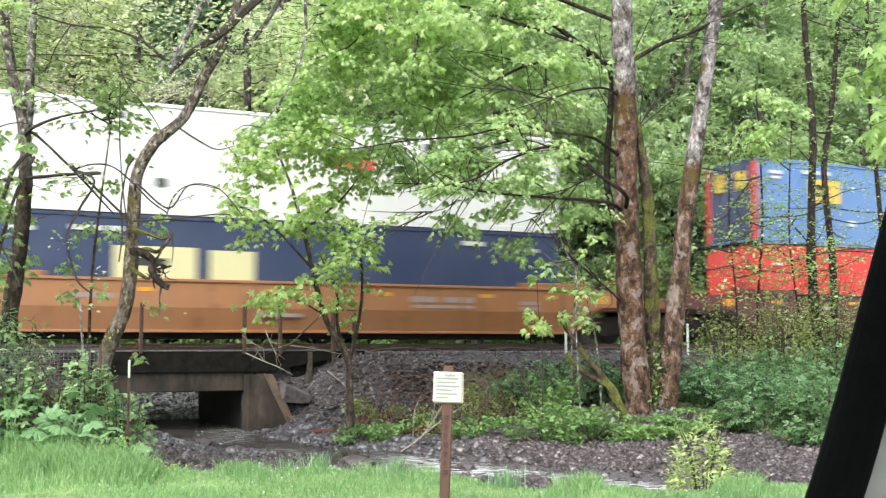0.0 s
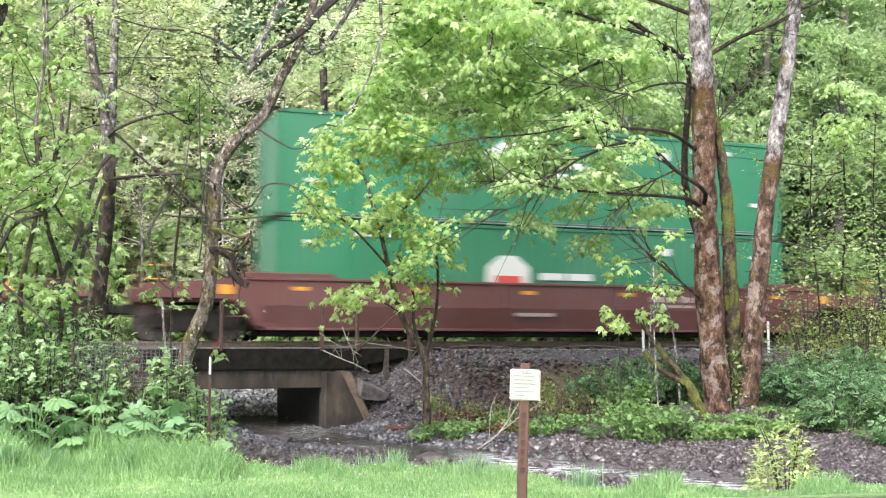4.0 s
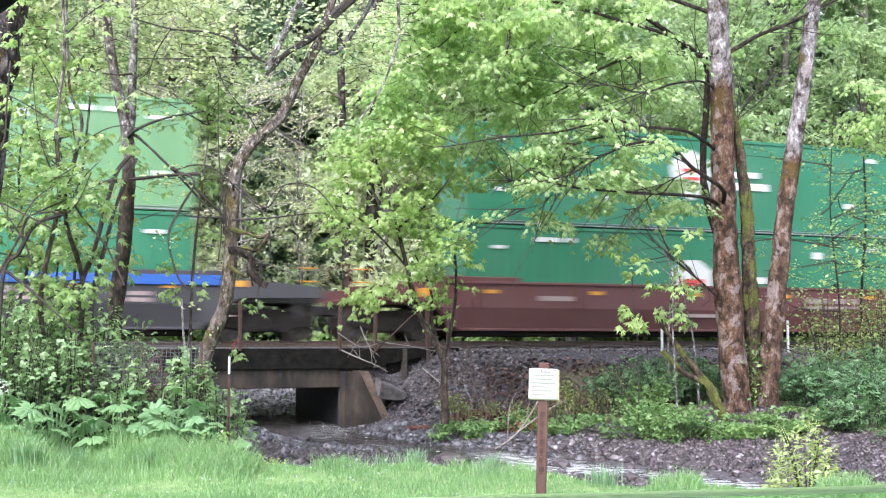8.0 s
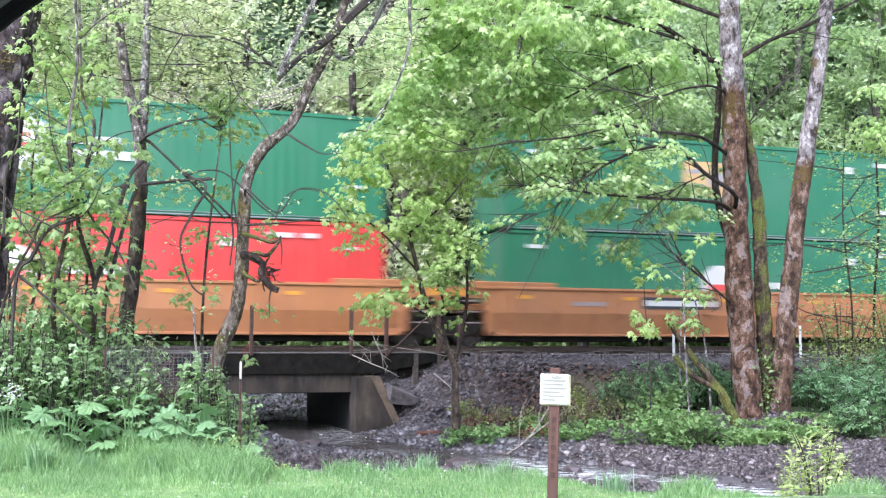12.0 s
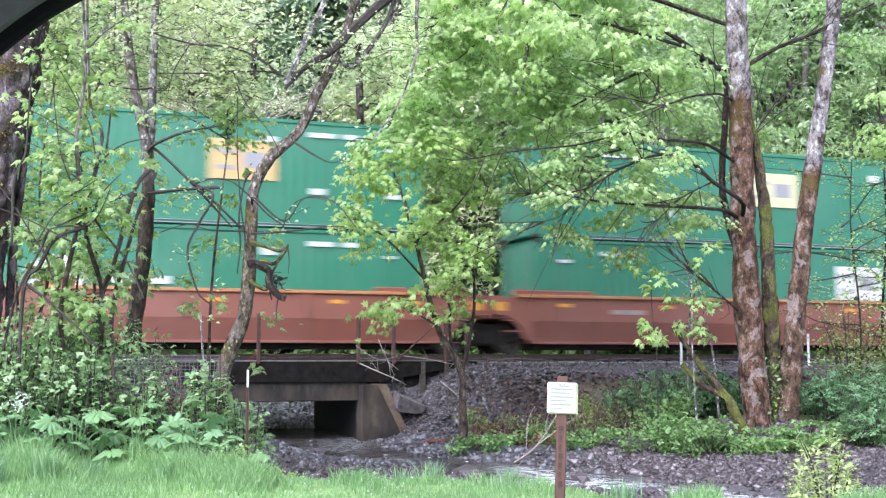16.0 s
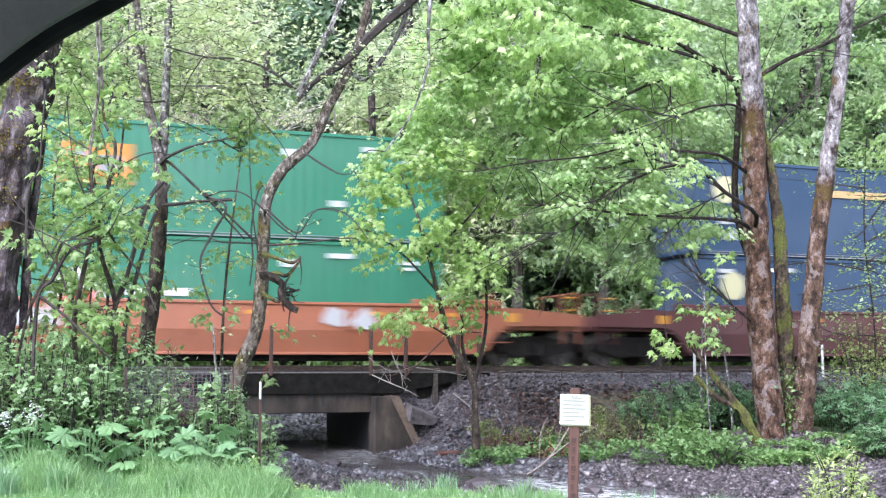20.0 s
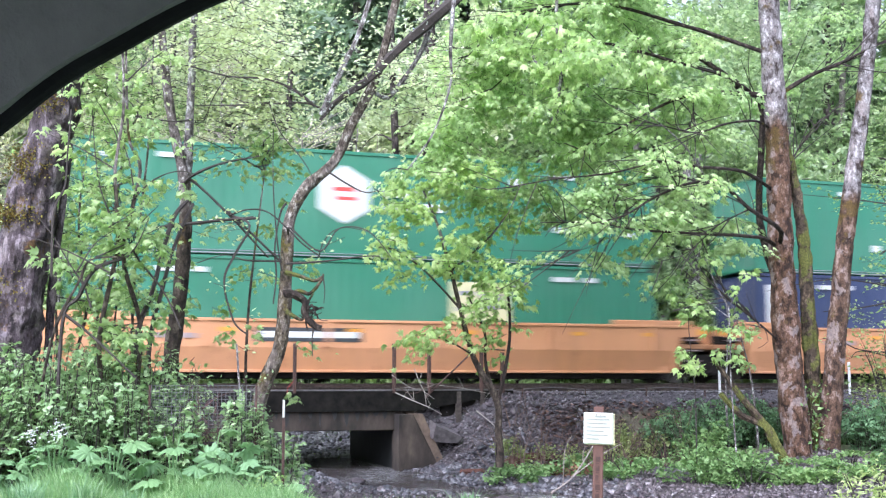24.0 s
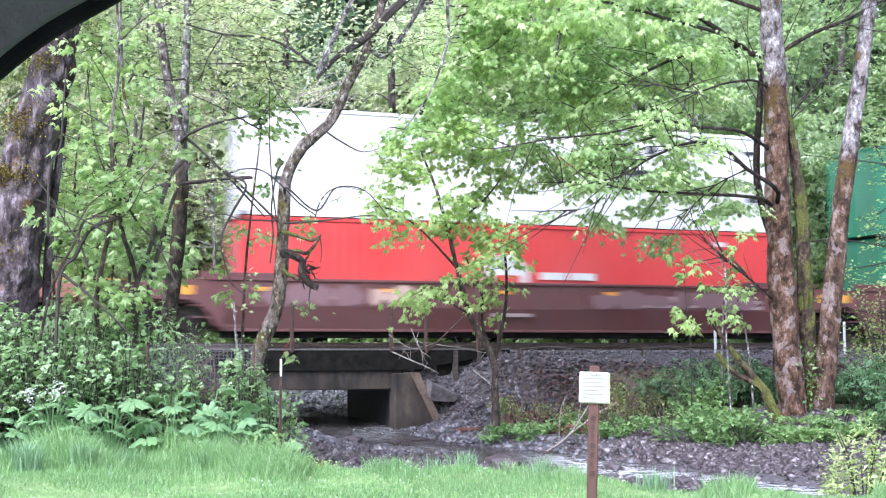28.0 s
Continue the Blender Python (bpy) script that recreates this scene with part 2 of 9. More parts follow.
class Geo:
    """Collects vertices and faces, then makes one mesh."""

    def __init__(self):
        self.v, self.f = [], []

    def add(self, verts, faces):
        k = len(self.v)
        self.v.extend(tuple(p) for p in verts)
        self.f.extend(tuple(i + k for i in f) for f in faces)
        return self

    def box(self, x0, x1, y0, y1, z0, z1, c=0.0):
        """A box, with its long edges chamfered by c."""
        if not c:
            v = [(x, y, z) for x in (x0, x1) for y in (y0, y1) for z in (z0, z1)]
            return self.add(v, [(0, 1, 3, 2), (4, 6, 7, 5), (0, 4, 5, 1), (2, 3, 7, 6), (0, 2, 6, 4), (1, 5, 7, 3)])
        bm = bmesh.new()
        bmesh.ops.create_cube(bm, size=1.0, matrix=Matrix.LocRotScale(((x0 + x1) / 2, (y0 + y1) / 2, (z0 + z1) / 2), None, (x1 - x0, y1 - y0, z1 - z0)))
        bmesh.ops.bevel(bm, geom=bm.edges[:], offset=c, segments=1, affect="EDGES")
        bm.verts.index_update()
        self.add([w.co for w in bm.verts], [[w.index for w in f.verts] for f in bm.faces])
        bm.free()
        return self

    def prism(self, outline, x0, x1):
        """An outline in (y, z), drawn out along x."""
        n = len(outline)
        v = [(x0, y, z) for y, z in outline] + [(x1, y, z) for y, z in outline]
        f = [(i, (i + 1) % n, n + (i + 1) % n, n + i) for i in range(n)]
        return self.add(v, f + [tuple(range(n - 1, -1, -1)), tuple(range(n, 2 * n))])

    def plate(self, outline, y0, y1):
        """An outline in (x, z), drawn out along y."""
        n = len(outline)
        v = [(x, y0, z) for x, z in outline] + [(x, y1, z) for x, z in outline]
        f = [(i, (i + 1) % n, n + (i + 1) % n, n + i) for i in range(n)]
        return self.add(v, f + [tuple(range(n - 1, -1, -1)), tuple(range(n, 2 * n))])

    def tube(self, points, radii, sides=7, rough=0.0, cap=True):
        pts = [Vector(p) for p in points]
        n = len(pts)
        r = radii if hasattr(radii, "__len__") else [radii] * n
        side = None
        v = []
        for i, p in enumerate(pts):
            t = (pts[min(i + 1, n - 1)] - pts[max(i - 1, 0)]).normalized()
            if side is None:
                side = t.orthogonal().normalized()
            side = (side - t * side.dot(t)).normalized()
            up = t.cross(side)
            for k in range(sides):
                a = 2 * math.pi * k / sides
                ring = Vector((math.cos(a), math.sin(a), 0))
                q = r[i] * (1 + rough * noise.noise(p * 2.3 + ring * 1.3) + 0.6 * rough * noise.noise(p * 6.1 + ring * 3.1))
                v.append(p + side * (math.cos(a) * q) + up * (math.sin(a) * q))
        f = [(i * sides + k, i * sides + (k + 1) % sides, (i + 1) * sides + (k + 1) % sides, (i + 1) * sides + k) for i in range(n - 1) for k in range(sides)]
        if cap:
            f += [tuple(range(sides - 1, -1, -1)), tuple(range((n - 1) * sides, n * sides))]
        return self.add(v, f)

    def disc(self, c, r, y0, y1, sides=18):
        """A round plate standing upright, its axis along y."""
        o = [(c[0] + r * math.cos(2 * math.pi * k / sides), c[1] + r * math.sin(2 * math.pi * k / sides)) for k in range(sides)]
        return self.plate(o, y0, y1)

    def mesh(self, name, smooth=False):
        me = bpy.data.meshes.new(name)
        me.from_pydata(self.v, [], self.f)
        if smooth:
            me.polygons.foreach_set("use_smooth", [True] * len(me.polygons))
        me.update()
        return me


def array_mesh(name, verts, quads=None, tris=None, smooth=False):
    """A mesh straight from arrays."""
    verts = np.asarray(verts, dtype=np.float32)
    me = bpy.data.meshes.new(name)
    faces = quads if quads is not None else tris
    w = faces.shape[1]
    me.vertices.add(len(verts))
    me.vertices.foreach_set("co", verts.ravel())
    me.loops.add(faces.size)
    me.loops.foreach_set("vertex_index", faces.ravel().astype(np.int32))
    me.polygons.add(len(faces))
    me.polygons.foreach_set("loop_start", np.arange(0, faces.size, w, dtype=np.int32))
    if smooth:
        me.polygons.foreach_set("use_smooth", np.ones(len(faces), dtype=bool))
    me.update(calc_edges=True)
    return me


def part(name, me, mat, parent, label="", m=None, kind=""):
    if isinstance(me, Geo):
        me = me.mesh(name)
    if mat and not me.materials:
        me.materials.append(mat)
    ob = new(name, me)
    ob.parent = parent
    if m is not None:
        ob.matrix_local = m
    return tagged(ob, label, kind=kind)


def thing(name, label, category, group="", m=None, kind=""):
    ob = tagged(new(name), label, category, group, kind)
    ob.empty_display_size = 0.2
    if m is not None:
        ob.matrix_world = m
    return ob


def solo(name, me, mat, label, category="", group="", kind="", m=None):
    if isinstance(me, Geo):
        me = me.mesh(name)
    if mat and not me.materials:
        me.materials.append(mat)
    ob = tagged(new(name, me), label, category, group, kind)
    if m is not None:
        ob.matrix_world = m
    return ob


def unit(v):
    return v / np.maximum(np.linalg.norm(v, axis=-1, keepdims=True), 1e-9)


def lobed_leaf():
    """Five-lobed leaf, stalk at the origin, along +y, slightly folded."""
    o = [(0, 0), (0.26, -0.04), (0.55, 0.18), (0.28, 0.33), (0.52, 0.74), (0.19, 0.60), (0, 1.1), (-0.19, 0.60), (-0.52, 0.74), (-0.28, 0.33), (-0.55, 0.18), (-0.26, -0.04)]
    v = [(0, 0.38, 0)] + [(x, y, -0.7 * abs(x) - 0.5 * y * y) for x, y in o]
    return np.array(v), np.array([(0, i, i % 12 + 1) for i in range(1, 13)])


def oval_leaf(width=0.3):
    v = np.array([(0, 0, 0), (width, 0.45, 0.06), (0, 1.0, -0.1), (-width, 0.45, 0.06), (0, 0.5, -0.03)])
    return v, np.array([(0, 1, 4), (1, 2, 4), (2, 3, 4), (3, 0, 4)])


def spray_leaf():
    """A bunch of three folded leaves for trees further off."""
    v = np.array([(0, 0, 0), (0.24, 0.45, 0.08), (0, 1.0, -0.1), (-0.24, 0.45, 0.08)])
    out, tri = [], []
    for k, a in enumerate((-1.0, 0.1, 1.1)):
        c, s = math.cos(a), math.sin(a)
        out.append(np.stack([v[:, 0] * c - v[:, 1] * s, v[:, 0] * s + v[:, 1] * c, v[:, 2] - 0.16 * k], 1))
        tri.append(np.array([(0, 1, 2), (0, 2, 3)]) + 4 * k)
    return np.concatenate(out), np.concatenate(tri)


def leaflet(width, waist=0.45):
    """One folded leaflet along +y: six rim points round a sunken midrib."""
    v = np.array([(0, 0, 0), (width * 0.85, 0.25, 0.05), (width, waist + 0.12, 0.05), (0, 1.0, -0.12), (-width, waist + 0.12, 0.05), (-width * 0.85, 0.25, 0.05), (0, 0.5, -0.03)])
    return v, np.array([(0, 1, 6), (1, 2, 6), (2, 3, 6), (3, 4, 6), (4, 5, 6), (5, 0, 6)])


def compound_leaf(parts, width):
    """Several leaflets on one stalk; parts: place along the stalk, turn, length."""
    v, t = leaflet(width)
    out, tri = [], []
    for k, (y, turn, long) in enumerate(parts):
        c, s = math.cos(turn), math.sin(turn)
        q = v * long
        out.append(np.stack([q[:, 0] * c - q[:, 1] * s, y + q[:, 0] * s + q[:, 1] * c, q[:, 2] - 0.12 * abs(turn) - 0.1 * y * y], 1))
        tri.append(t + 7 * k)
    return np.concatenate(out), np.concatenate(tri)


def parsnip_leaf():
    """A very broad leaf in three lobed and toothed parts, raised between the veins."""
    rim, n = [], 67
    for k in range(n):
        a = (k / (n - 1) - 0.5) * 1.72 * math.pi
        big = 0.55 + 0.45 * abs(math.cos(1.75 * a)) ** 0.7
        small = 0.86 + 0.14 * math.cos(10.5 * a)
        r = 0.56 * big * small * (1.0 if k % 2 else 0.9)
        rim.append((math.sin(a) * r, 0.38 + math.cos(a) * r, a))
    v = [(0, 0.36, 0.0)]
    for f, lift in ((0.45, 0.05), (1.0, 0.0)):
        for x, y, a in rim:
            px, py = x * f, 0.36 + (y - 0.36) * f
            v.append((px, py, lift - 0.5 * f * f * (x * x + 0.6 * (y - 0.36) ** 2) - 0.06 * f * (abs(math.cos(5.25 * a)) < 0.35)))
    t = [(0, k + 1, k + 2) for k in range(n - 1)]
    for k in range(n - 1):
        a, b = k + 1, n + k + 1
        t += [(a, b, b + 1), (a, b + 1, a + 1)]
    return np.array(v), np.array(t)


def leaves_mesh(name, pos, size, template, rng, flat=0.6, droop=0.25, heading=None):
    """Many leaves in one mesh: at pos, of that size, mostly facing up by `flat`."""
    n = len(pos)
    tv, tt = template
    d = rng.normal(size=(n, 3)) if heading is None else heading + 0.6 * rng.normal(size=(n, 3))
    d[:, 2] = d[:, 2] * (1 - flat) - droop
    d = unit(d)
    up = rng.normal(size=(n, 3)) * (1 - flat * 0.75) + np.array([0, 0, 1.0])
    side = unit(np.cross(d, up))
    nrm = np.cross(side, d)
    size = np.broadcast_to(size, (n,))[:, None, None]
    v = pos[:, None, :] + size * (tv[None, :, 0:1] * side[:, None, :] + tv[None, :, 1:2] * d[:, None, :] + tv[None, :, 2:3] * nrm[:, None, :])
    f = tt[None] + (np.arange(n) * len(tv))[:, None, None]
    return array_mesh(name, v.reshape(-1, 3), tris=f.reshape(-1, 3))


def bezier_line(points, steps=6):
    """A smooth line through the points."""
    p = [Vector(q) for q in points]
    out = []
    for i in range(len(p) - 1):
        a, b, c, d = p[max(i - 1, 0)], p[i], p[i + 1], p[min(i + 2, len(p) - 1)]
        for k in range(steps):
            t = k / steps
            out.append(0.5 * ((2 * b) + (c - a) * t + (2 * a - 5 * b + 4 * c - d) * t * t + (3 * b - a - 3 * c + d) * t ** 3))
    out.append(p[-1])
    return out


def taper(r0, r1, n, power=1.0):
    return [r0 + (r1 - r0) * (i / (n - 1)) ** power for i in range(n)]


# ---- the plan: track line, creek, ground ----
TRACK = pose(-1.22, 31.84, 1.55, rz=19.42)      # rail top, middle of the track; +x is where the train comes from
COS, SIN = math.cos(radians(19.42)), math.sin(radians(19.42))
CREEK = [(-14.0, 62.0), (-8.0, 46.0), (-4.8, 36.0), (-3.8, 31.0), (-2.9, 27.5), (-1.8, 25.0), (-0.6, 22.9), (0.5, 21.6), (1.6, 20.4), (2.6, 19.1), (3.7, 17.9), (5.4, 16.5), (9.0, 14.6), (16.0, 11.5), (40.0, 2.0), (90.0, -30.0)]
WATER_Z = -0.6


def along(x, y):
    """Place along and across the track."""
    return (x + 1.22) * COS + (y - 31.84) * SIN, -(x + 1.22) * SIN + (y - 31.84) * COS


def creek_side(x, y):
    """Distance from the creek's middle: positive on the gravel side, negative on the lawn side."""
    best = np.full(np.shape(x), 1e9)
    sign = np.ones(np.shape(x))
    for (ax, ay), (bx, by) in zip(CREEK, CREEK[1:]):
        dx, dy = bx - ax, by - ay
        t = np.clip(((x - ax) * dx + (y - ay) * dy) / (dx * dx + dy * dy), 0, 1)
        d = np.hypot(x - ax - t * dx, y - ay - t * dy)
        s = np.where(dx * (y - ay) - dy * (x - ax) > 0, 1.0, -1.0)
        sign = np.where(d < best, s, sign)
        best = np.minimum(d, best)
    return best * sign


def lumps(x, y):
    return 0.05 * np.sin(1.3 * x + 0.7 * y) * np.sin(0.9 * y - 0.4 * x + 1) + 0.025 * np.sin(3.1 * x - 1.7 * y) + 0.02 * np.sin(2.3 * y + 4.1 * x + 2)


def smooth(a, b, v):
    t = np.clip((v - a) / (b - a), 0, 1)
    return t * t * (3 - 2 * t)


def lawn_edge(x):
    """How far from the road the lawn reaches before it drops to the creek."""
    x = np.asarray(x, float)
    return 11.25 + 2.0 * smooth(2.7, 0.1, x) + 5.4 * smooth(-2.0, -4.0, x) + 0.15 * np.sin(x * 1.9)


def ground_z(x, y):
    x, y = np.asarray(x, float), np.asarray(y, float)
    s, n = along(x, y)
    c = creek_side(x, y)
    lawn = 0.35 * smooth(-3.5, -8, x) * smooth(13, 20, y) - 0.52 * smooth(0, 1.9, y - lawn_edge(x))
    flat = np.where(c > 0, -0.34 + 0.40 * smooth(2.5, 8, c), lawn)
    hill = 1.42 + 0.15 * np.clip(n - 4.2, 0, 40) + 0.05 * np.clip(n - 45, 0, 80)
    flat = np.where(n > 3.5, np.maximum(flat, hill), flat)
    bank = np.where(c > 0, -0.82 + 0.16 * np.clip(c - 0.1, 0, 1.6) + 0.04 * np.clip(c - 1.7, 0, 3) + 0.17 * np.clip(c - 4.7, 0, 9), -0.85 + 0.42 * np.clip(-c - 0.7, 0, 9))
    low = np.minimum(flat, bank)
    fill = 1.30 - np.clip(np.abs(n) - 2.6, 0, 50) / 1.45
    # the bank falls away beside the wing wall
    fill = fill - np.where(n < -2.25, 0.85 * np.clip(0.9 - s, 0, 3) * smooth(-2.25, -2.7, n), 0)
    gap = smooth(-7.0, -6.6, s) * (1 - smooth(-1.55, -1.2, s))
    fill = np.where(gap > 0.5, -5.0, fill)
    z = np.maximum(low, fill)
    return z + lumps(x, y) * np.where((np.abs(n) < 3.2), 0.25, 1.0)

# ---- surfaces of the place ----
def ground_build(nt, p):
    at = coords(nt)
    a = nt.nodes.new("ShaderNodeAttribute")
    a.attribute_name = "cover"
    f = noise_fac(nt, at, 9, 6)
    soil = ramp(nt, f, [(0.3, (0.035, 0.03, 0.02)), (0.7, (0.10, 0.085, 0.05))])
    green = ramp(nt, noise_fac(nt, at, 4, 6), [(0.3, (0.09, 0.15, 0.045)), (0.7, (0.20, 0.30, 0.10))])
    stone = ramp(nt, noise_fac(nt, at, 14, 6), [(0.3, (0.022, 0.019, 0.022)), (0.7, (0.085, 0.075, 0.08))])
    sep = nt.nodes.new("ShaderNodeSeparateColor")
    nt.links.new(a.outputs["Color"], sep.inputs[0])
    c = mixed(nt, sep.outputs[0], soil, green)
    c = mixed(nt, sep.outputs[1], c, stone)
    nt.links.new(c, p.inputs["Base Color"])
    bump(nt, p, f, 0.8, 0.05)


GROUND = material("ground", ground_build, 0.85)
STONE = island_mat("river_stone", [(0.0, (0.020, 0.015, 0.016)), (0.55, (0.052, 0.040, 0.043)), (0.9, (0.095, 0.076, 0.08)), (1.0, (0.22, 0.20, 0.205))], 0.5)
BAR_STONE = island_mat("grey_wet_cobble", [(0.0, (0.018, 0.017, 0.021)), (0.5, (0.055, 0.052, 0.061)), (0.85, (0.12, 0.115, 0.125)), (1.0, (0.22, 0.215, 0.225))], 0.4)
BALLAST = island_mat("ballast_stone", [(0.0, (0.035, 0.032, 0.036)), (0.6, (0.085, 0.078, 0.083)), (1.0, (0.18, 0.17, 0.175))], 0.55)
PALE_STONE = island_mat("pale_cobble", [(0.0, (0.10, 0.095, 0.10)), (0.6, (0.32, 0.31, 0.33)), (1.0, (0.62, 0.61, 0.63))], 0.35)
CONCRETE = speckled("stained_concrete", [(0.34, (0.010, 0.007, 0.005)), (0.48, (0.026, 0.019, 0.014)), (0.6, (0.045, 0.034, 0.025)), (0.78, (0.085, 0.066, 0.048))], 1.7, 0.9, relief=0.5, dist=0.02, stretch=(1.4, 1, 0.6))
# near black: the beam's drips, and under-deck shade painted into the abutment
SHADE_STAIN_DARK = speckled("shade_and_stain_concrete", [(0.3, (0.004, 0.005, 0.005)), (0.7, (0.016, 0.018, 0.017))], 3, 0.7, relief=0.4, dist=0.02)
ROCK = speckled("pale_rock", [(0.3, (0.045, 0.038, 0.038)), (0.7, (0.16, 0.14, 0.14))], 6, 0.8, relief=0.6, dist=0.03)
MOSS_EDGE = speckled("mossy_concrete", [(0.25, (0.05, 0.036, 0.025)), (0.55, (0.145, 0.105, 0.075)), (0.8, (0.17, 0.125, 0.05))], 4, 0.9)
GIRDER = speckled("rusted_black_steel", [(0.3, (0.004, 0.0045, 0.004)), (0.7, (0.016, 0.014, 0.012))], 5, 0.95)
GIRDER.node_tree.nodes["Principled BSDF"].inputs["Specular IOR Level"].default_value = 0.08
RUST = speckled("rusty_iron", [(0.3, (0.022, 0.012, 0.009)), (0.7, (0.075, 0.036, 0.025))], 12, 0.85)
RAIL = speckled("rail_steel", [(0.3, (0.05, 0.035, 0.028)), (0.7, (0.16, 0.12, 0.10))], 18, 0.5, 0.6)
TIE = speckled("creosoted_timber", [(0.3, (0.018, 0.014, 0.011)), (0.7, (0.07, 0.055, 0.045))], 8, 0.9, stretch=(1, 0.15, 1))
WALKWAY = speckled("weathered_steel_edge", [(0.3, (0.07, 0.065, 0.06)), (0.7, (0.15, 0.14, 0.135))], 10, 0.6)


def water_build(nt, p):
    at = coords(nt, scale=(1.0, 1.6, 1.0))
    f = noise_fac(nt, at, 5.5, 6, 0.62)
    foam = ramp(nt, noise_fac(nt, coords(nt, scale=(1.0, 2.6, 1)), 3.4, 6, 0.7), [(0.46, (0, 0, 0)), (0.56, (1, 1, 1))])
    a = nt.nodes.new("ShaderNodeAttribute")
    a.attribute_name = "rapid"
    k = mixed(nt, 1.0, foam, a.outputs["Color"], "MULTIPLY")
    c = mixed(nt, k, ramp(nt, f, [(0.3, (0.014, 0.010, 0.009)), (0.7, (0.05, 0.038, 0.034))]), (0.75, 0.77, 0.78))
    nt.links.new(c, p.inputs["Base Color"])
    p.inputs["Roughness"].default_value = 0.08
    p.inputs["IOR"].default_value = 1.33
    bump(nt, p, f, 1.0, 0.3)


WATER = material("creek_water", water_build, 0.08)

# ---- ground: one sheet, fine round the creek, reaching the horizon ----


def spread(lo, hi, step, far, growth=1.32):
    mid = list(np.arange(lo, hi + step / 2, step))
    d, out = step, []
    p = hi
    while p < far:
        d *= growth
        p += d
        out.append(p)
    d, pre = step, []
    p = lo
    while p > -far:
        d *= growth
        p -= d
        pre.append(p)
    return np.array(pre[::-1] + mid + out)


def make_ground():
    xs, ys = spread(-13, 16, 0.22, 2500), spread(9, 44, 0.22, 2500)
    gx, gy = np.meshgrid(xs, ys)
    gz = ground_z(gx, gy)
    nx, ny = len(xs), len(ys)
    v = np.stack([gx, gy, gz], -1).reshape(-1, 3)
    i = (np.arange(ny - 1)[:, None] * nx + np.arange(nx - 1)[None]).ravel()
    me = array_mesh("ground", v, quads=np.stack([i, i + 1, i + nx + 1, i + nx], 1), smooth=True)
    s, n = along(v[:, 0], v[:, 1])
    c = creek_side(v[:, 0], v[:, 1])
    lawn = np.where((c < -0.9) & (n < -3), 1.0, 0.0)
    wood = np.where((c > 5.5) & (n < -4.5) | (n > 5), 0.2, 0.0)
    stone = np.where((np.abs(n) < 4.3) & ((n > -3.3) | (s < 0.5)), 1.0, np.where((c > -2.2) & (c < 5.5) & (n < 4), 1.0, 0.0))
    col = np.stack([np.maximum(lawn, wood), stone, np.zeros_like(lawn), np.ones_like(lawn)], 1)
    at = me.color_attributes.new("cover", "FLOAT_COLOR", "POINT")
    at.data.foreach_set("color", col.astype(np.float32).ravel())
    solo("ground", me, GROUND, "grassy creek bank rising to a wooded hillside", kind="structure")


def make_water():
    pts = bezier_line([(x, y, 0) for x, y in CREEK[:-1]], 14)
    v, q, rap = [], [], []
    cols = 13
    for i, p in enumerate(pts):
        t = (pts[min(i + 1, len(pts) - 1)] - pts[max(i - 1, 0)]).normalized()
        side = Vector((-t.y, t.x, 0))
        for k in range(cols):
            w = (k / (cols - 1) - 0.5) * 5.2
            o = p + side * w
            ripple = 0.02 * noise.noise(Vector((o.x * 1.9, o.y * 1.9, 3)))
            v.append((o.x, o.y, WATER_Z + ripple - 0.02 * max(0, o.x - 1)))
            fast = smooth(0.6, 1.6, o.x) * (1 - smooth(4.6, 6.5, o.x)) * (1 - smooth(0.5, 1.3, w)) + 0.5 * smooth(-1.6, -0.8, o.x) * (1 - smooth(-0.4, 0.2, o.x)) * (1 - smooth(-0.4, 0.5, w)) + 0.35 * smooth(-3.2, -2.6, o.x) * (1 - smooth(-2.0, -1.4, o.x)) * smooth(24, 25.5, o.y)
            rap.append((fast, fast, fast, 1))
    for i in range(len(pts) - 1):
        for k in range(cols - 1):
            a = i * cols + k
            q.append((a, a + 1, a + cols + 1, a + cols))
    me = array_mesh("water", v, quads=np.array(q), smooth=True)
    at = me.color_attributes.new("rapid", "FLOAT_COLOR", "POINT")
    at.data.foreach_set("color", np.array(rap, dtype=np.float32).ravel())
    solo("water", me, WATER, "shallow brown creek with white ripples", kind="structure")


FOAM = []


def make_foam():
    """Flecks of foam that the current carries down the creek."""
    rng = np.random.default_rng(12)
    mat = speckled("creek_foam", [(0.3, (0.22, 0.22, 0.21)), (0.7, (0.45, 0.45, 0.44))], 30, 0.6)
    line = bezier_line([(x, y, 0) for x, y in CREEK[2:13]], 10)
    run = [0.0]
    for a, b in zip(line, line[1:]):
        run.append(run[-1] + (b - a).length)
    for k in range(34):
        n = int(rng.integers(7, 11))
        r = rng.uniform(0.02, 0.05)
        o = [(math.cos(2 * math.pi * i / n) * r * rng.uniform(0.8, 2.2), math.sin(2 * math.pi * i / n) * r * rng.uniform(0.4, 1.0)) for i in range(n)]
        g = Geo().add([(0, 0, 0.014)] + [(x, y, 0.0) for x, y in o] + [(0, 0, -0.01)], [(0, i + 1, (i + 1) % n + 1) for i in range(n)] + [(n + 1, (i + 1) % n + 1, i + 1) for i in range(n)])
        ob = solo("foam_fleck", g, mat, "white fleck of foam drifting on the brown creek", "foam", "foam on the creek")
        FOAM.append((ob, line, run, rng.uniform(-24.0, run[-1] - 1.5), rng.normal() * 0.55, rng.uniform(0.75, 0.95)))


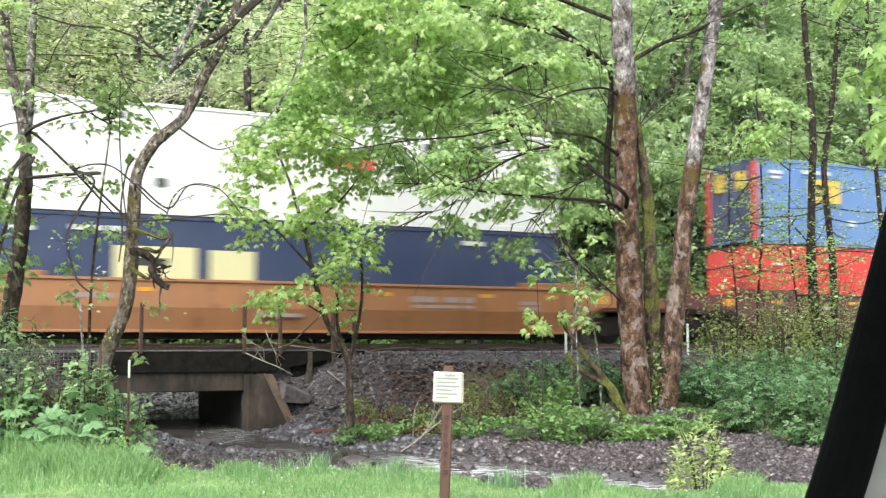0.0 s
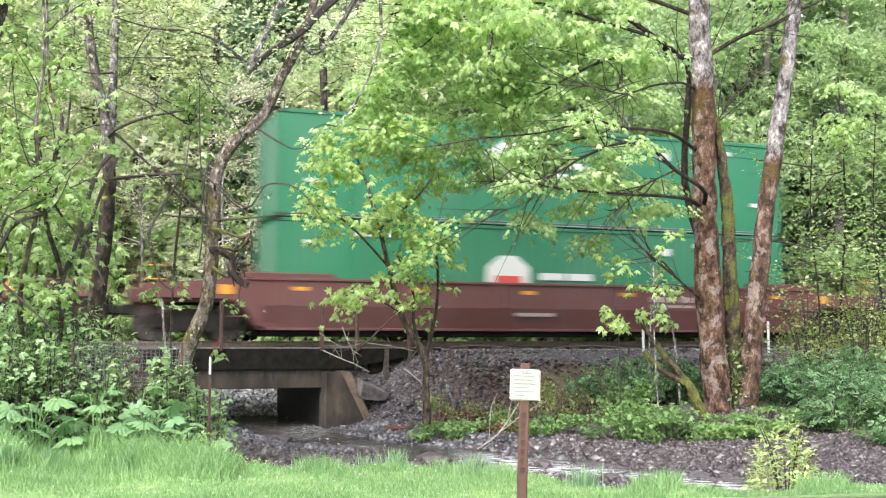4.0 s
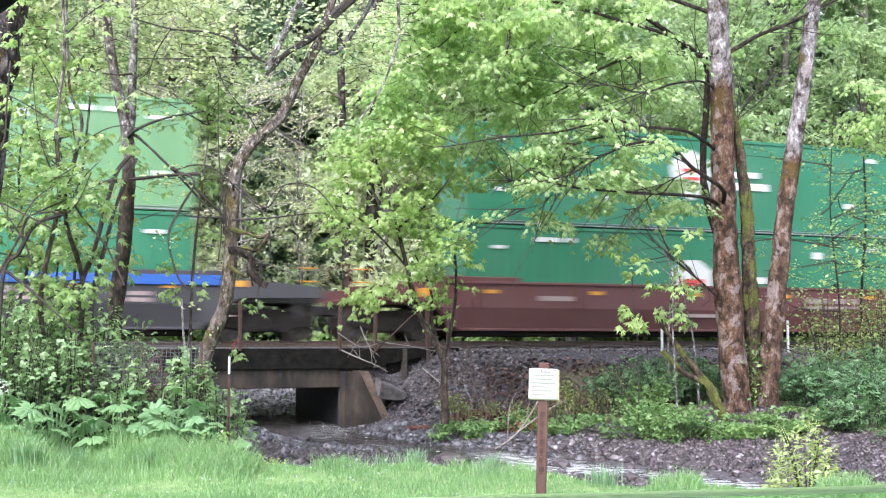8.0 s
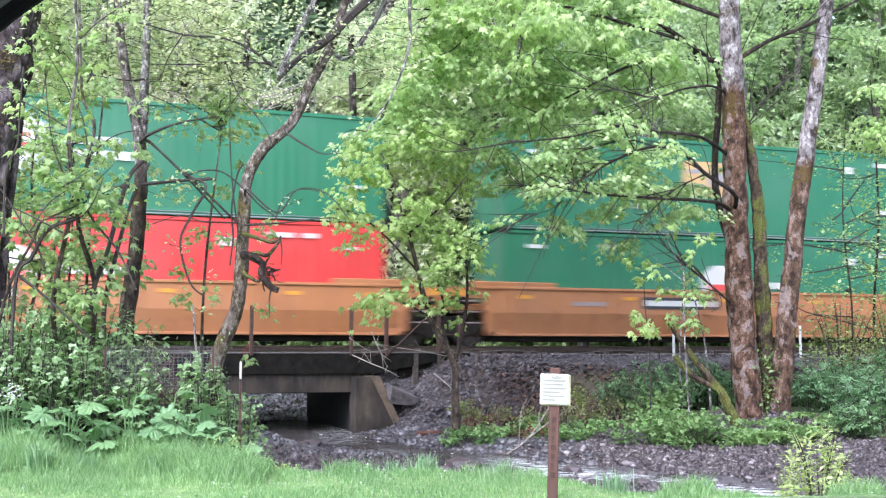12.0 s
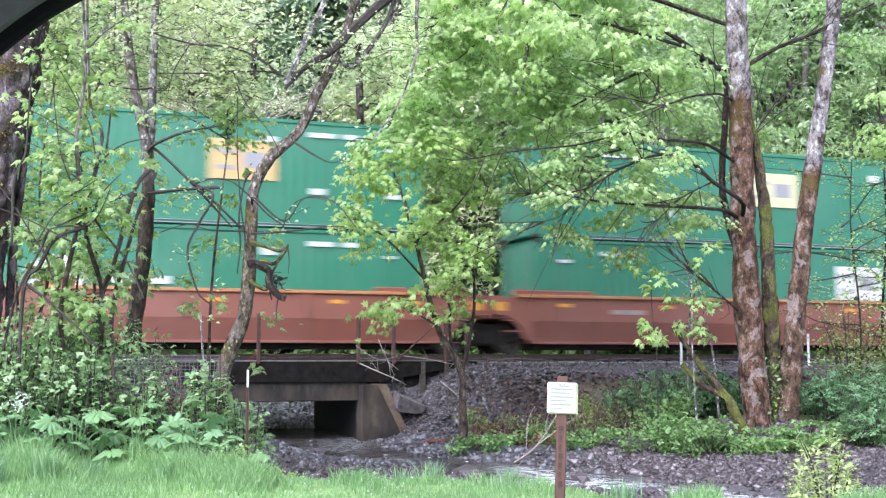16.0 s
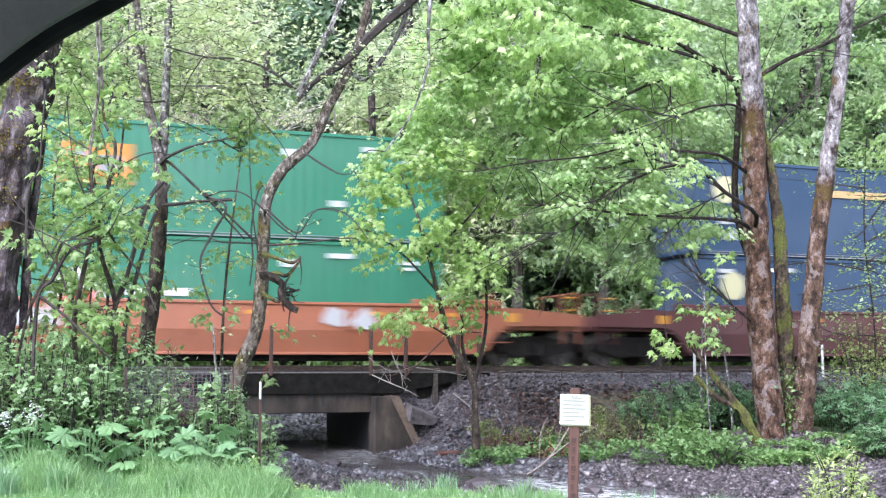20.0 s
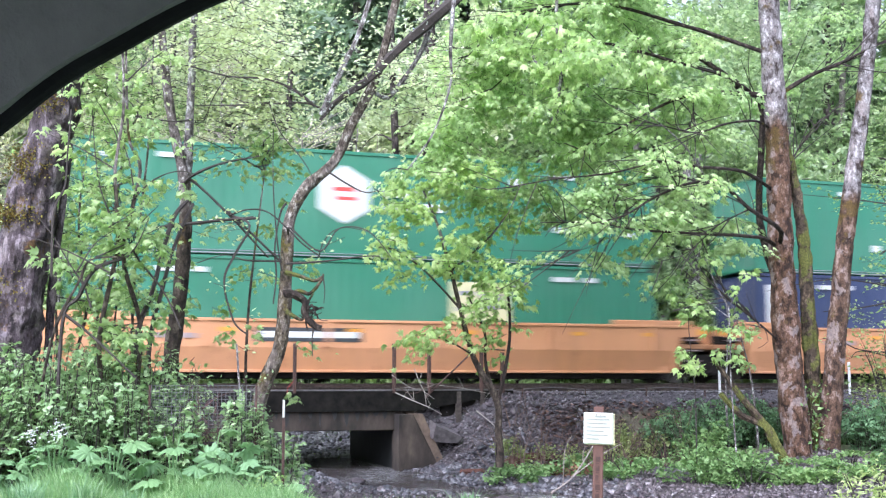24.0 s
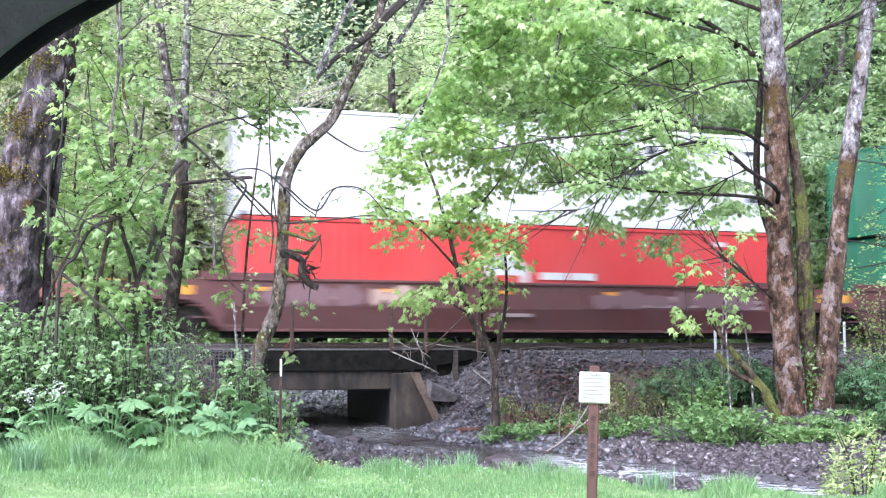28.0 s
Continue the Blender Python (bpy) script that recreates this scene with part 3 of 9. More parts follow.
def foam_place(line, run, d, off):
    """Where a fleck lies after d metres of creek, off metres beside its middle."""
    d = min(max(d, 0.0), run[-1] - 0.01)
    i = max(k for k in range(len(run) - 1) if run[k] <= d)
    t = (line[i + 1] - line[i]).normalized()
    p = line[i] + t * (d - run[i]) + Vector((-t.y, t.x, 0)) * off
    return pose(p.x, p.y, WATER_Z + 0.012 - 0.02 * max(0, p.x - 1), 0, 0, math.degrees(math.atan2(t.y, t.x)))


def stone_template(rng):
    bm = bmesh.new()
    bmesh.ops.create_icosphere(bm, subdivisions=1, radius=1.0)
    v = np.array([w.co[:] for w in bm.verts])
    t = np.array([[w.index for w in f.verts] for f in bm.faces])
    bm.free()
    return v, t


SHARD = np.array([(1, 0, 0.1), (0.1, 1, -0.1), (-1, 0.1, 0), (-0.1, -1, 0.1), (0.2, 0.1, 1), (0, 0, -1)]), np.array([(0, 1, 4), (1, 2, 4), (2, 3, 4), (3, 0, 4), (1, 0, 5), (2, 1, 5), (3, 2, 5), (0, 3, 5)])


def stones_mesh(name, x, y, size, rng, sink=0.3, z=None):
    tv, tt = SHARD if len(x) > 5000 else stone_template(rng)
    n = len(x)
    z = ground_z(x, y) if z is None else z
    a = rng.uniform(0, 2 * math.pi, n)
    sc = size[:, None] * np.stack([rng.uniform(0.8, 1.5, n), rng.uniform(0.7, 1.1, n), rng.uniform(0.45, 0.8, n)], 1)
    jit = 1 + 0.27 * rng.normal(size=(n, len(tv), 1))
    q = tv[None] * jit * sc[:, None, :]
    tilt = rng.normal(size=n) * 0.35
    qz = q[..., 2] * np.cos(tilt)[:, None] + q[..., 0] * np.sin(tilt)[:, None]
    qx = q[..., 0] * np.cos(tilt)[:, None] - q[..., 2] * np.sin(tilt)[:, None]
    c, s = np.cos(a)[:, None], np.sin(a)[:, None]
    v = np.stack([qx * c - q[..., 1] * s + x[:, None], qx * s + q[..., 1] * c + y[:, None], qz + (z + sc[:, 2] * (1 - 2 * sink) * 0.5)[:, None]], -1)
    f = tt[None] + (np.arange(n) * len(tv))[:, None, None]
    return array_mesh(name, v.reshape(-1, 3), tris=f.reshape(-1, 3))


def make_stones():
    rng = np.random.default_rng(5)
    x, y = rng.uniform(-7, 14, 170000), rng.uniform(13, 32, 170000)
    c = creek_side(x, y)
    s, n = along(x, y)
    keep = (n < -2.4) & (((c > 1.3) & (c < 6.2 + 1.5 * np.sin(x * 1.1))) | ((c < -1.2) & (y > lawn_edge(x) + 0.9)) | ((c <= 1.3) & (c >= -1.2) & (rng.uniform(size=170000) < 0.05)))
    keep &= rng.uniform(size=170000) < 0.9
    x, y = x[keep], y[keep]
    size = np.clip(rng.lognormal(-3.3, 0.42, len(x)), 0.02, 0.14)
    solo("gravel", stones_mesh("gravel", x, y, size, rng), STONE, "wet dark grey river gravel beside the creek", "gravel", kind="stuff")
    # cobble bar in front of the bridge, greyer and coarser than the gravel round it
    x, y = rng.uniform(-4.2, 3.4, 15000), rng.uniform(20.5, 28.5, 15000)
    c = creek_side(x, y)
    s, n = along(x, y)
    keep = (n < -2.9) & (((c > 0.9) & (c < 3.9 + 0.5 * np.sin(x * 2))) | ((c < -0.8) & (c > -2.0))) & (rng.uniform(size=15000) < 1.05 - smooth(0.8, 3.4, x))
    x, y = x[keep], y[keep]
    solo("cobble_bar", stones_mesh("cobble_bar", x, y, np.clip(rng.lognormal(-3.0, 0.38, len(x)), 0.03, 0.13), rng, 0.15), BAR_STONE, "wet blue-grey cobbles along the creek below the bridge", "cobbles", kind="stuff")
    # heap of cobbles behind the opening of the bridge
    s, n = rng.uniform(-5.4, -1.5, 3000), rng.uniform(2.2, 4.8, 3000)
    x, y = -1.22 + s * COS - n * SIN, 31.84 + s * SIN + n * COS
    z = -0.62 + (n - 2.4) * 0.52 + 0.03 * (-s - 3.0)
    solo("cobble_heap", stones_mesh("cobble_heap", x, y, rng.uniform(0.035, 0.085, 3000), rng, z=z), PALE_STONE, "heap of pale wet cobbles behind the bridge opening", "cobbles", kind="stuff")
    # ballast shoulder
    s, n = rng.uniform(-14, 22, 44000), rng.uniform(-4.6, 1.6, 44000)
    keep = ~((s > -7.0) & (s < -1.6) & (n < -2.45)) & ((s < 0.6) | (n > -3.35 + 0.3 * np.sin(s * 1.7))) & (rng.uniform(size=44000) < np.where(n > -1.5, 0.5, 1.0))
    s, n = s[keep], n[keep]
    x, y = -1.22 + s * COS - n * SIN, 31.84 + s * SIN + n * COS
    z = np.where((s > -7.0) & (s < -1.6), 1.33, ground_z(x, y))
    solo("ballast", stones_mesh("ballast", x, y, rng.uniform(0.024, 0.052, len(x)), rng, z=z), BALLAST, "grey crushed stone ballast under the track", "ballast", kind="stuff")


def make_litter():
    """Rust-brown leaf litter on the bank below the ballast."""
    rng = np.random.default_rng(6)
    n = 15000
    s, d = rng.uniform(0.2, 14, n), rng.uniform(-6.4, -3.0, n)
    keep = rng.uniform(size=n) < 0.55 + 0.45 * np.sin(s * 1.9) * np.sin(d * 2.2 + 1)
    s, d = s[keep], d[keep]
    x, y = -1.22 + s * COS - d * SIN, 31.84 + s * SIN + d * COS
    keep = creek_side(x, y) > 4.6
    x, y = x[keep], y[keep]
    pos = np.stack([x, y, ground_z(x, y) + rng.uniform(0.01, 0.05, len(x))], 1)
    mat = island_mat("dead_leaf", [(0.0, (0.022, 0.011, 0.008)), (0.6, (0.07, 0.034, 0.026)), (1.0, (0.15, 0.085, 0.06))], 0.8)
    solo("leaf_litter", leaves_mesh("leaf_litter", pos, rng.uniform(0.07, 0.16, len(x)), oval_leaf(0.4), rng, 0.75, 0.0), mat, "rust-brown dead leaves on the railway bank", "leaf litter", kind="stuff")


def make_track():
    rails = thing("track", "rusty steel rails on dark timber ties", "railway track", m=TRACK, kind="structure")
    prof = [(-0.07, -0.17), (0.07, -0.17), (0.07, -0.155), (0.012, -0.13), (0.012, -0.045), (0.036, -0.035), (0.036, 0.0), (-0.036, 0.0), (-0.036, -0.035), (-0.012, -0.045), (-0.012, -0.13), (-0.07, -0.155)]
    for y in (-0.755, 0.755):
        part("rail", Geo().prism([(y + a, b) for a, b in prof], -680, 680), RAIL, rails)
    tie = Geo().box(-0.115, 0.115, -1.3, 1.3, -0.35, -0.175, 0.012).mesh("tie")
    for k in range(-36, 56):
        part("tie", tie, TIE, rails, m=pose(k * 0.5 + 0.13, 0, 0))
    # the rest of the ballast bed, far along the line
    bed = Geo().prism([(-4.1, -1.45), (-2.55, -0.33), (2.55, -0.33), (4.1, -1.45)], -680, -16).prism([(-4.1, -1.45), (-2.55, -0.33), (2.55, -0.33), (4.1, -1.45)], 24, 680)
    solo("ballast_bed", bed, speckled("far_ballast", [(0.3, (0.07, 0.066, 0.068)), (0.7, (0.22, 0.21, 0.21))], 14, 0.8, relief=1.0, dist=0.05), "grey ballast bed of the railway line", kind="structure", m=TRACK)


def make_bridge():
    b = thing("railway_bridge", "low dark steel railway bridge over the creek on stained concrete abutments", "bridge", m=TRACK)
    # deck edge and girders
    part("deck", Geo().box(-8.2, 1.2, -2.55, 2.55, -0.42, -0.36, 0.01), GIRDER, b)
    for y in (-2.62, 2.55):
        part("deck_edge", Geo().box(-8.4, 1.4, y, y + 0.07, -0.185, -0.155, 0.008), WALKWAY, b, "pale weathered edge strip")
        part("fascia", Geo().plate([(-8.4, -0.70), (-1.3, -0.70), (-0.4, -0.56), (0.5, -0.40), (1.4, -0.34), (1.4, -0.192), (-8.4, -0.192)], y + 0.005, y + 0.065), GIRDER, b, "black steel fascia plate")
    # concrete run down the front of the beam in darker drips
    rd = random.Random(4)
    for k in range(17):
        x = -6.6 + k * 0.29 + rd.uniform(-0.1, 0.1)
        w, d = rd.uniform(0.03, 0.10), rd.uniform(0.12, 0.42)
        part("stain", Geo().plate([(x - w, -0.71), (x + w, -0.71), (x + w * 0.6, -0.71 - d * 0.7), (x, -0.71 - d), (x - w * 0.5, -0.71 - d * 0.6)], -2.534, -2.530), SHADE_STAIN_DARK, b)
    for y in (-2.2, -0.8, 0.8, 2.2):
        g = Geo().box(-8.0, -0.9, y - 0.15, y + 0.15, -0.46, -0.42).box(-8.0, -0.9, y - 0.012, y + 0.012, -0.92, -0.44).box(-8.0, -0.9, y - 0.15, y + 0.15, -0.95, -0.92)
        for x in np.arange(-7.6, -1.0, 1.1):
            g.box(x - 0.008, x + 0.008, y - 0.14, y + 0.14, -0.92, -0.46)
        part("girder", g, GIRDER, b)
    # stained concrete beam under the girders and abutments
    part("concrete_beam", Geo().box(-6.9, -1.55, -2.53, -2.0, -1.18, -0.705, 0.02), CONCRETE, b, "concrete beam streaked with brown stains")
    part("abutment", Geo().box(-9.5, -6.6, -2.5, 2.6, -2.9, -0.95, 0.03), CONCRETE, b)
    # inner abutment: the darkness under the deck is put into its colour
    part("abutment", Geo().box(-1.75, -0.55, -2.3, 2.6, -2.9, -0.95, 0.03), SHADE_STAIN_DARK, b)
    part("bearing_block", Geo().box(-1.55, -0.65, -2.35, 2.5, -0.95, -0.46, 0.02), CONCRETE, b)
    # black box beside the wing wall; its colour carries the deck's shadow
    part("back_wall", Geo().box(-0.55, 0.95, -2.5, -2.3, -0.85, -0.44, 0.02), GIRDER, b, "timber holding back the ballast, with the deck's shadow in its black colour")
    for x in (-0.1, 0.55):
        part("timber_post", Geo().box(x - 0.07, x + 0.07, -2.62, -2.5, -1.0, -0.2, 0.012), TIE, b)
    # wing wall: sloping top that drops towards the creek
    w = Geo()
    o = [(-1.80, -2.95), (-0.70, -2.95), (-0.70, -1.95), (-1.28, -0.78), (-1.80, -0.78)]
    w.plate(o, -3.0, -2.32)
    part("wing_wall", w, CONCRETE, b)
    c = Geo().add([(-1.45, -3.02, -0.74), (-1.20, -3.02, -0.76), (-0.60, -3.02, -2.0), (-0.80, -3.02, -2.0), (-1.45, -2.3, -0.74), (-1.20, -2.3, -0.76), (-0.60, -2.3, -2.0), (-0.80, -2.3, -2.0)],
                  [(0, 1, 2, 3), (7, 6, 5, 4), (0, 4, 5, 1), (1, 5, 6, 2), (2, 6, 7, 3), (3, 7, 4, 0)])
    part("coping", c, MOSS_EDGE, b, "sloping coping yellowed by moss")
    # handrail posts, braces and wires
    for x, h in ((-7.3, 1.0), (-4.37, 0.98), (-1.83, 1.0), (-0.9, 0.95), (0.52, 0.92), (1.1, 0.8)):
        part("rail_post", Geo().box(x - 0.035, x + 0.035, -2.68, -2.62, -0.25, h, 0.006).box(x - 0.04, x - 0.03, -2.62, -2.56, -0.25, h), RUST, b)
    part("brace", Geo().tube([(-1.0, -2.65, -0.35), (0.3, -2.65, 0.85)], 0.022, 6), RUST, b)
    part("top_rail", Geo().tube([(0.45, -2.65, 0.9), (1.15, -2.65, 0.86)], 0.02, 6), RUST, b)
    part("lower_rail", Geo().tube([(0.48, -2.65, 0.30), (1.12, -2.65, 0.28)], 0.02, 6), RUST, b)
    for x0, x1, sag in ((-1.83, -0.9, 0.28), (-0.9, 0.5, 0.12), (-4.37, -1.83, 0.10)):
        pts = [(x0 + (x1 - x0) * k / 10, -2.66, 0.02 - sag * 4 * (k / 10) * (1 - k / 10)) for k in range(11)]
        part("cable", Geo().tube(pts, 0.009, 5), RUST, b)
    # loose slab beside the wing wall
    rock = Geo()
    rng = np.random.default_rng(8)
    bm = bmesh.new()
    bmesh.ops.create_icosphere(bm, subdivisions=4, radius=1.0)
    for w in bm.verts:
        w.co *= 1 + 0.45 * noise.noise(w.co * 1.1 + Vector((3, 1, 0))) + 0.10 * noise.noise(w.co * 3.1) + 0.04 * noise.noise(w.co * 9)
        w.co = Vector((max(-0.75, min(0.8, w.co.x)) * 0.50, max(-0.5, w.co.y) * 0.42, max(-0.6, min(0.25 - 0.40 * w.co.x, w.co.z)) * 0.36))
    bm.verts.index_update()
    rock.add([w.co for w in bm.verts], [[w.index for w in f.verts] for f in bm.faces])
    bm.free()
    solo("boulder", rock, ROCK, "pale grey boulder beside the bridge", "boulder", m=TRACK @ pose(-0.62, -3.05, -1.22, 14, 6, 6))


make_ground()
make_water()
make_foam()
make_stones()
make_litter()
make_track()
make_bridge()

# ---- the train ----
SPEED = 20.4            # metres a second, towards -x of the track
LONG, WIDE, TALL = 16.15, 2.44, 2.9

GREEN = paint("green_container_paint", (0.010, 0.165, 0.076))
# lighter green for the later stacks: fading, with sheen painted into the colour
MINT = paint("weathered_sheen_green_paint", (0.021, 0.178, 0.098))
LIGHT_GREEN = paint("faded_green_paint", (0.13, 0.29, 0.125))
RED = paint("red_container_paint", (0.62, 0.035, 0.03))
WHITE = paint("white_container_paint", (0.74, 0.74, 0.74), dirt=0.2)
NAVY = paint("navy_container_paint", (0.016, 0.032, 0.10))
STEEL_BLUE = paint("pale_blue_container_paint", (0.11, 0.22, 0.46))
BLUE = paint("blue_container_paint", (0.045, 0.10, 0.42))
SLATE_BLUE = paint("slate_blue_container_paint", (0.019, 0.056, 0.12))
MARK_WHITE = paint("marking_white", (0.66, 0.67, 0.66), dirt=0.2)
MARK_YELLOW = paint("marking_yellow", (0.70, 0.47, 0.08), dirt=0.1)
MARK_TAN = paint("marking_tan", (0.62, 0.40, 0.17), dirt=0.2)
MARK_CREAM = paint("marking_cream", (0.66, 0.62, 0.36), dirt=0.15)
MARK_ORANGE = paint("marking_orange", (0.65, 0.25, 0.03), dirt=0.1)
MARK_RED = paint("marking_red", (0.6, 0.05, 0.04), dirt=0.1)
MARK_DARK = paint("marking_dark", (0.02, 0.025, 0.03), dirt=0.1)
MARK_BLUE = paint("marking_blue", (0.03, 0.07, 0.45), dirt=0.1)
MARK_GREY = paint("marking_grey", (0.30, 0.30, 0.33), dirt=0.1)
REFLECT = paint("yellow_reflector", (0.72, 0.32, 0.02), dirt=0.3)
MAROON = paint("maroon_car_paint", (0.105, 0.026, 0.024), 0.6, 0.5, 0.25)
RED_BROWN = paint("red_brown_car_paint", (0.23, 0.072, 0.045), 0.6, 0.5, 0.2)
RUST_ORANGE = paint("rust_orange_car_paint", (0.36, 0.115, 0.05), 0.6, 0.5, 0.2)
OCHRE = paint("ochre_car_paint", (0.44, 0.175, 0.06), 0.6, 0.6, 0.25)
YELLOW_CAR = paint("yellow_orange_car_paint", (0.60, 0.28, 0.12), 0.55, 0.5, 0.15)
TAN_CAR = paint("tan_brown_car_paint", (0.34, 0.14, 0.05), 0.6, 0.5, 0.25)
GREY_CAR = paint("dark_grey_car_paint", (0.036, 0.034, 0.04), 0.6, 0.4)
BLUE_RAIL = paint("blue_rail_paint", (0.02, 0.10, 0.40), 0.5, 0.3)
TRUCK = speckled("grimy_black_iron", [(0.3, (0.008, 0.007, 0.007)), (0.7, (0.032, 0.027, 0.024))], 6, 0.85)
TRUCK.node_tree.nodes["Principled BSDF"].inputs["Specular IOR Level"].default_value = 0.15
WHEEL = speckled("worn_wheel_steel", [(0.3, (0.035, 0.03, 0.028)), (0.7, (0.13, 0.11, 0.10))], 9, 0.5, 0.7)

MESHES = {}


def shared(key, build):
    if key not in MESHES:
        MESHES[key] = build()
    return MESHES[key]


def coated(base, mat, build):
    """The same shape in another paint."""
    def make():
        me = shared(base, build).copy()
        me.materials.clear()
        me.materials.append(mat)
        return me
    return shared((base, mat.name), make)


def side_panel():
    """One corrugated side; origin at the low left end."""
    step, deep = 0.285, 0.02
    xs = [(0.10, 0)]
    x = 0.16
    while x + step < LONG - 0.12:
        xs += [(x, 0), (x + 0.07, deep), (x + 0.145, deep), (x + 0.215, 0)]
        x += step
    xs.append((LONG - 0.10, 0))
    v, f = [], []
    for px, pd in xs:
        v += [(px, pd, 0.14), (px, pd, TALL - 0.09), (px, pd + 0.02, 0.14), (px, pd + 0.02, TALL - 0.09)]
    for i in range(len(xs) - 1):
        k = 4 * i
        f += [(k, k + 4, k + 5, k + 1), (k + 2, k + 3, k + 7, k + 6), (k + 1, k + 5, k + 7, k + 3), (k, k + 2, k + 6, k + 4)]
    return Geo().add(v, f).mesh("side_panel")


def end_panel():
    """A ribbed end wall, across the width."""
    ys = []
    for k in range(9):
        y = -1.12 + k * 0.25
        ys += [(y, 0), (y + 0.05, 0.04), (y + 0.15, 0.04), (y + 0.20, 0)]
    v, f = [], []
    for y, dd in ys:
        v += [(dd, y, 0.14), (dd, y, TALL - 0.06), (dd + 0.03, y, 0.14), (dd + 0.03, y, TALL - 0.06)]
    for i in range(len(ys) - 1):
        k = 4 * i
        f += [(k, k + 1, k + 5, k + 4), (k + 2, k + 6, k + 7, k + 3), (k + 1, k + 3, k + 7, k + 5), (k, k + 4, k + 6, k + 2)]
    return Geo().add(v, f).mesh("end_panel")


def mark(parent, name, mat, x, z, w, h, y=-1.232, label=""):
    """A flat painted mark on the near side."""
    return part(name, Geo().box(x - w / 2, x + w / 2, y, y + 0.012, z - h / 2, z + h / 2), mat, parent, label)


def hexagon(parent, x, z, r, mat, inner):
    o = [(x + r * math.sin(k * math.pi / 3), z + r * math.cos(k * math.pi / 3)) for k in range(6)]
    part("emblem", Geo().plate(o, -1.236, -1.222), mat, parent, "white six-sided emblem")
    part("emblem_mark", Geo().box(x - r * 0.42, x + r * 0.38, -1.242, -1.236, z + r * 0.10, z + r * 0.24).box(x - r * 0.30, x + r * 0.45, -1.242, -1.236, z - r * 0.20, z - r * 0.08), inner, parent)


def gable(parent, x, z, w, h, mat):
    o = [(x - w / 2, z - h / 2), (x + w / 2, z - h / 2), (x + w / 2, z + h * 0.28), (x + w * 0.18, z + h / 2), (x - w * 0.18, z + h / 2), (x - w / 2, z + h * 0.28)]
    part("emblem", Geo().plate(o, -1.236, -1.222), mat, parent, "white gabled emblem")
    part("emblem_mark", Geo().plate([(x - w * 0.3, z - h * 0.02), (x + w * 0.3, z - h * 0.02), (x + w * 0.3, z + h * 0.12), (x - w * 0.3, z + h * 0.12)], -1.242, -1.236), MARK_RED, parent)


COLOUR = {"green": GREEN, "mint": MINT, "light": LIGHT_GREEN, "red": RED, "white": WHITE, "navy": NAVY, "pale": STEEL_BLUE, "blue": BLUE, "slate": SLATE_BLUE}
WORDS = {"green": "green", "mint": "sheen-paled weathered green", "light": "faded light green", "red": "bright red", "white": "white", "navy": "dark navy", "pale": "pale steel blue", "blue": "blue", "slate": "slate blue"}


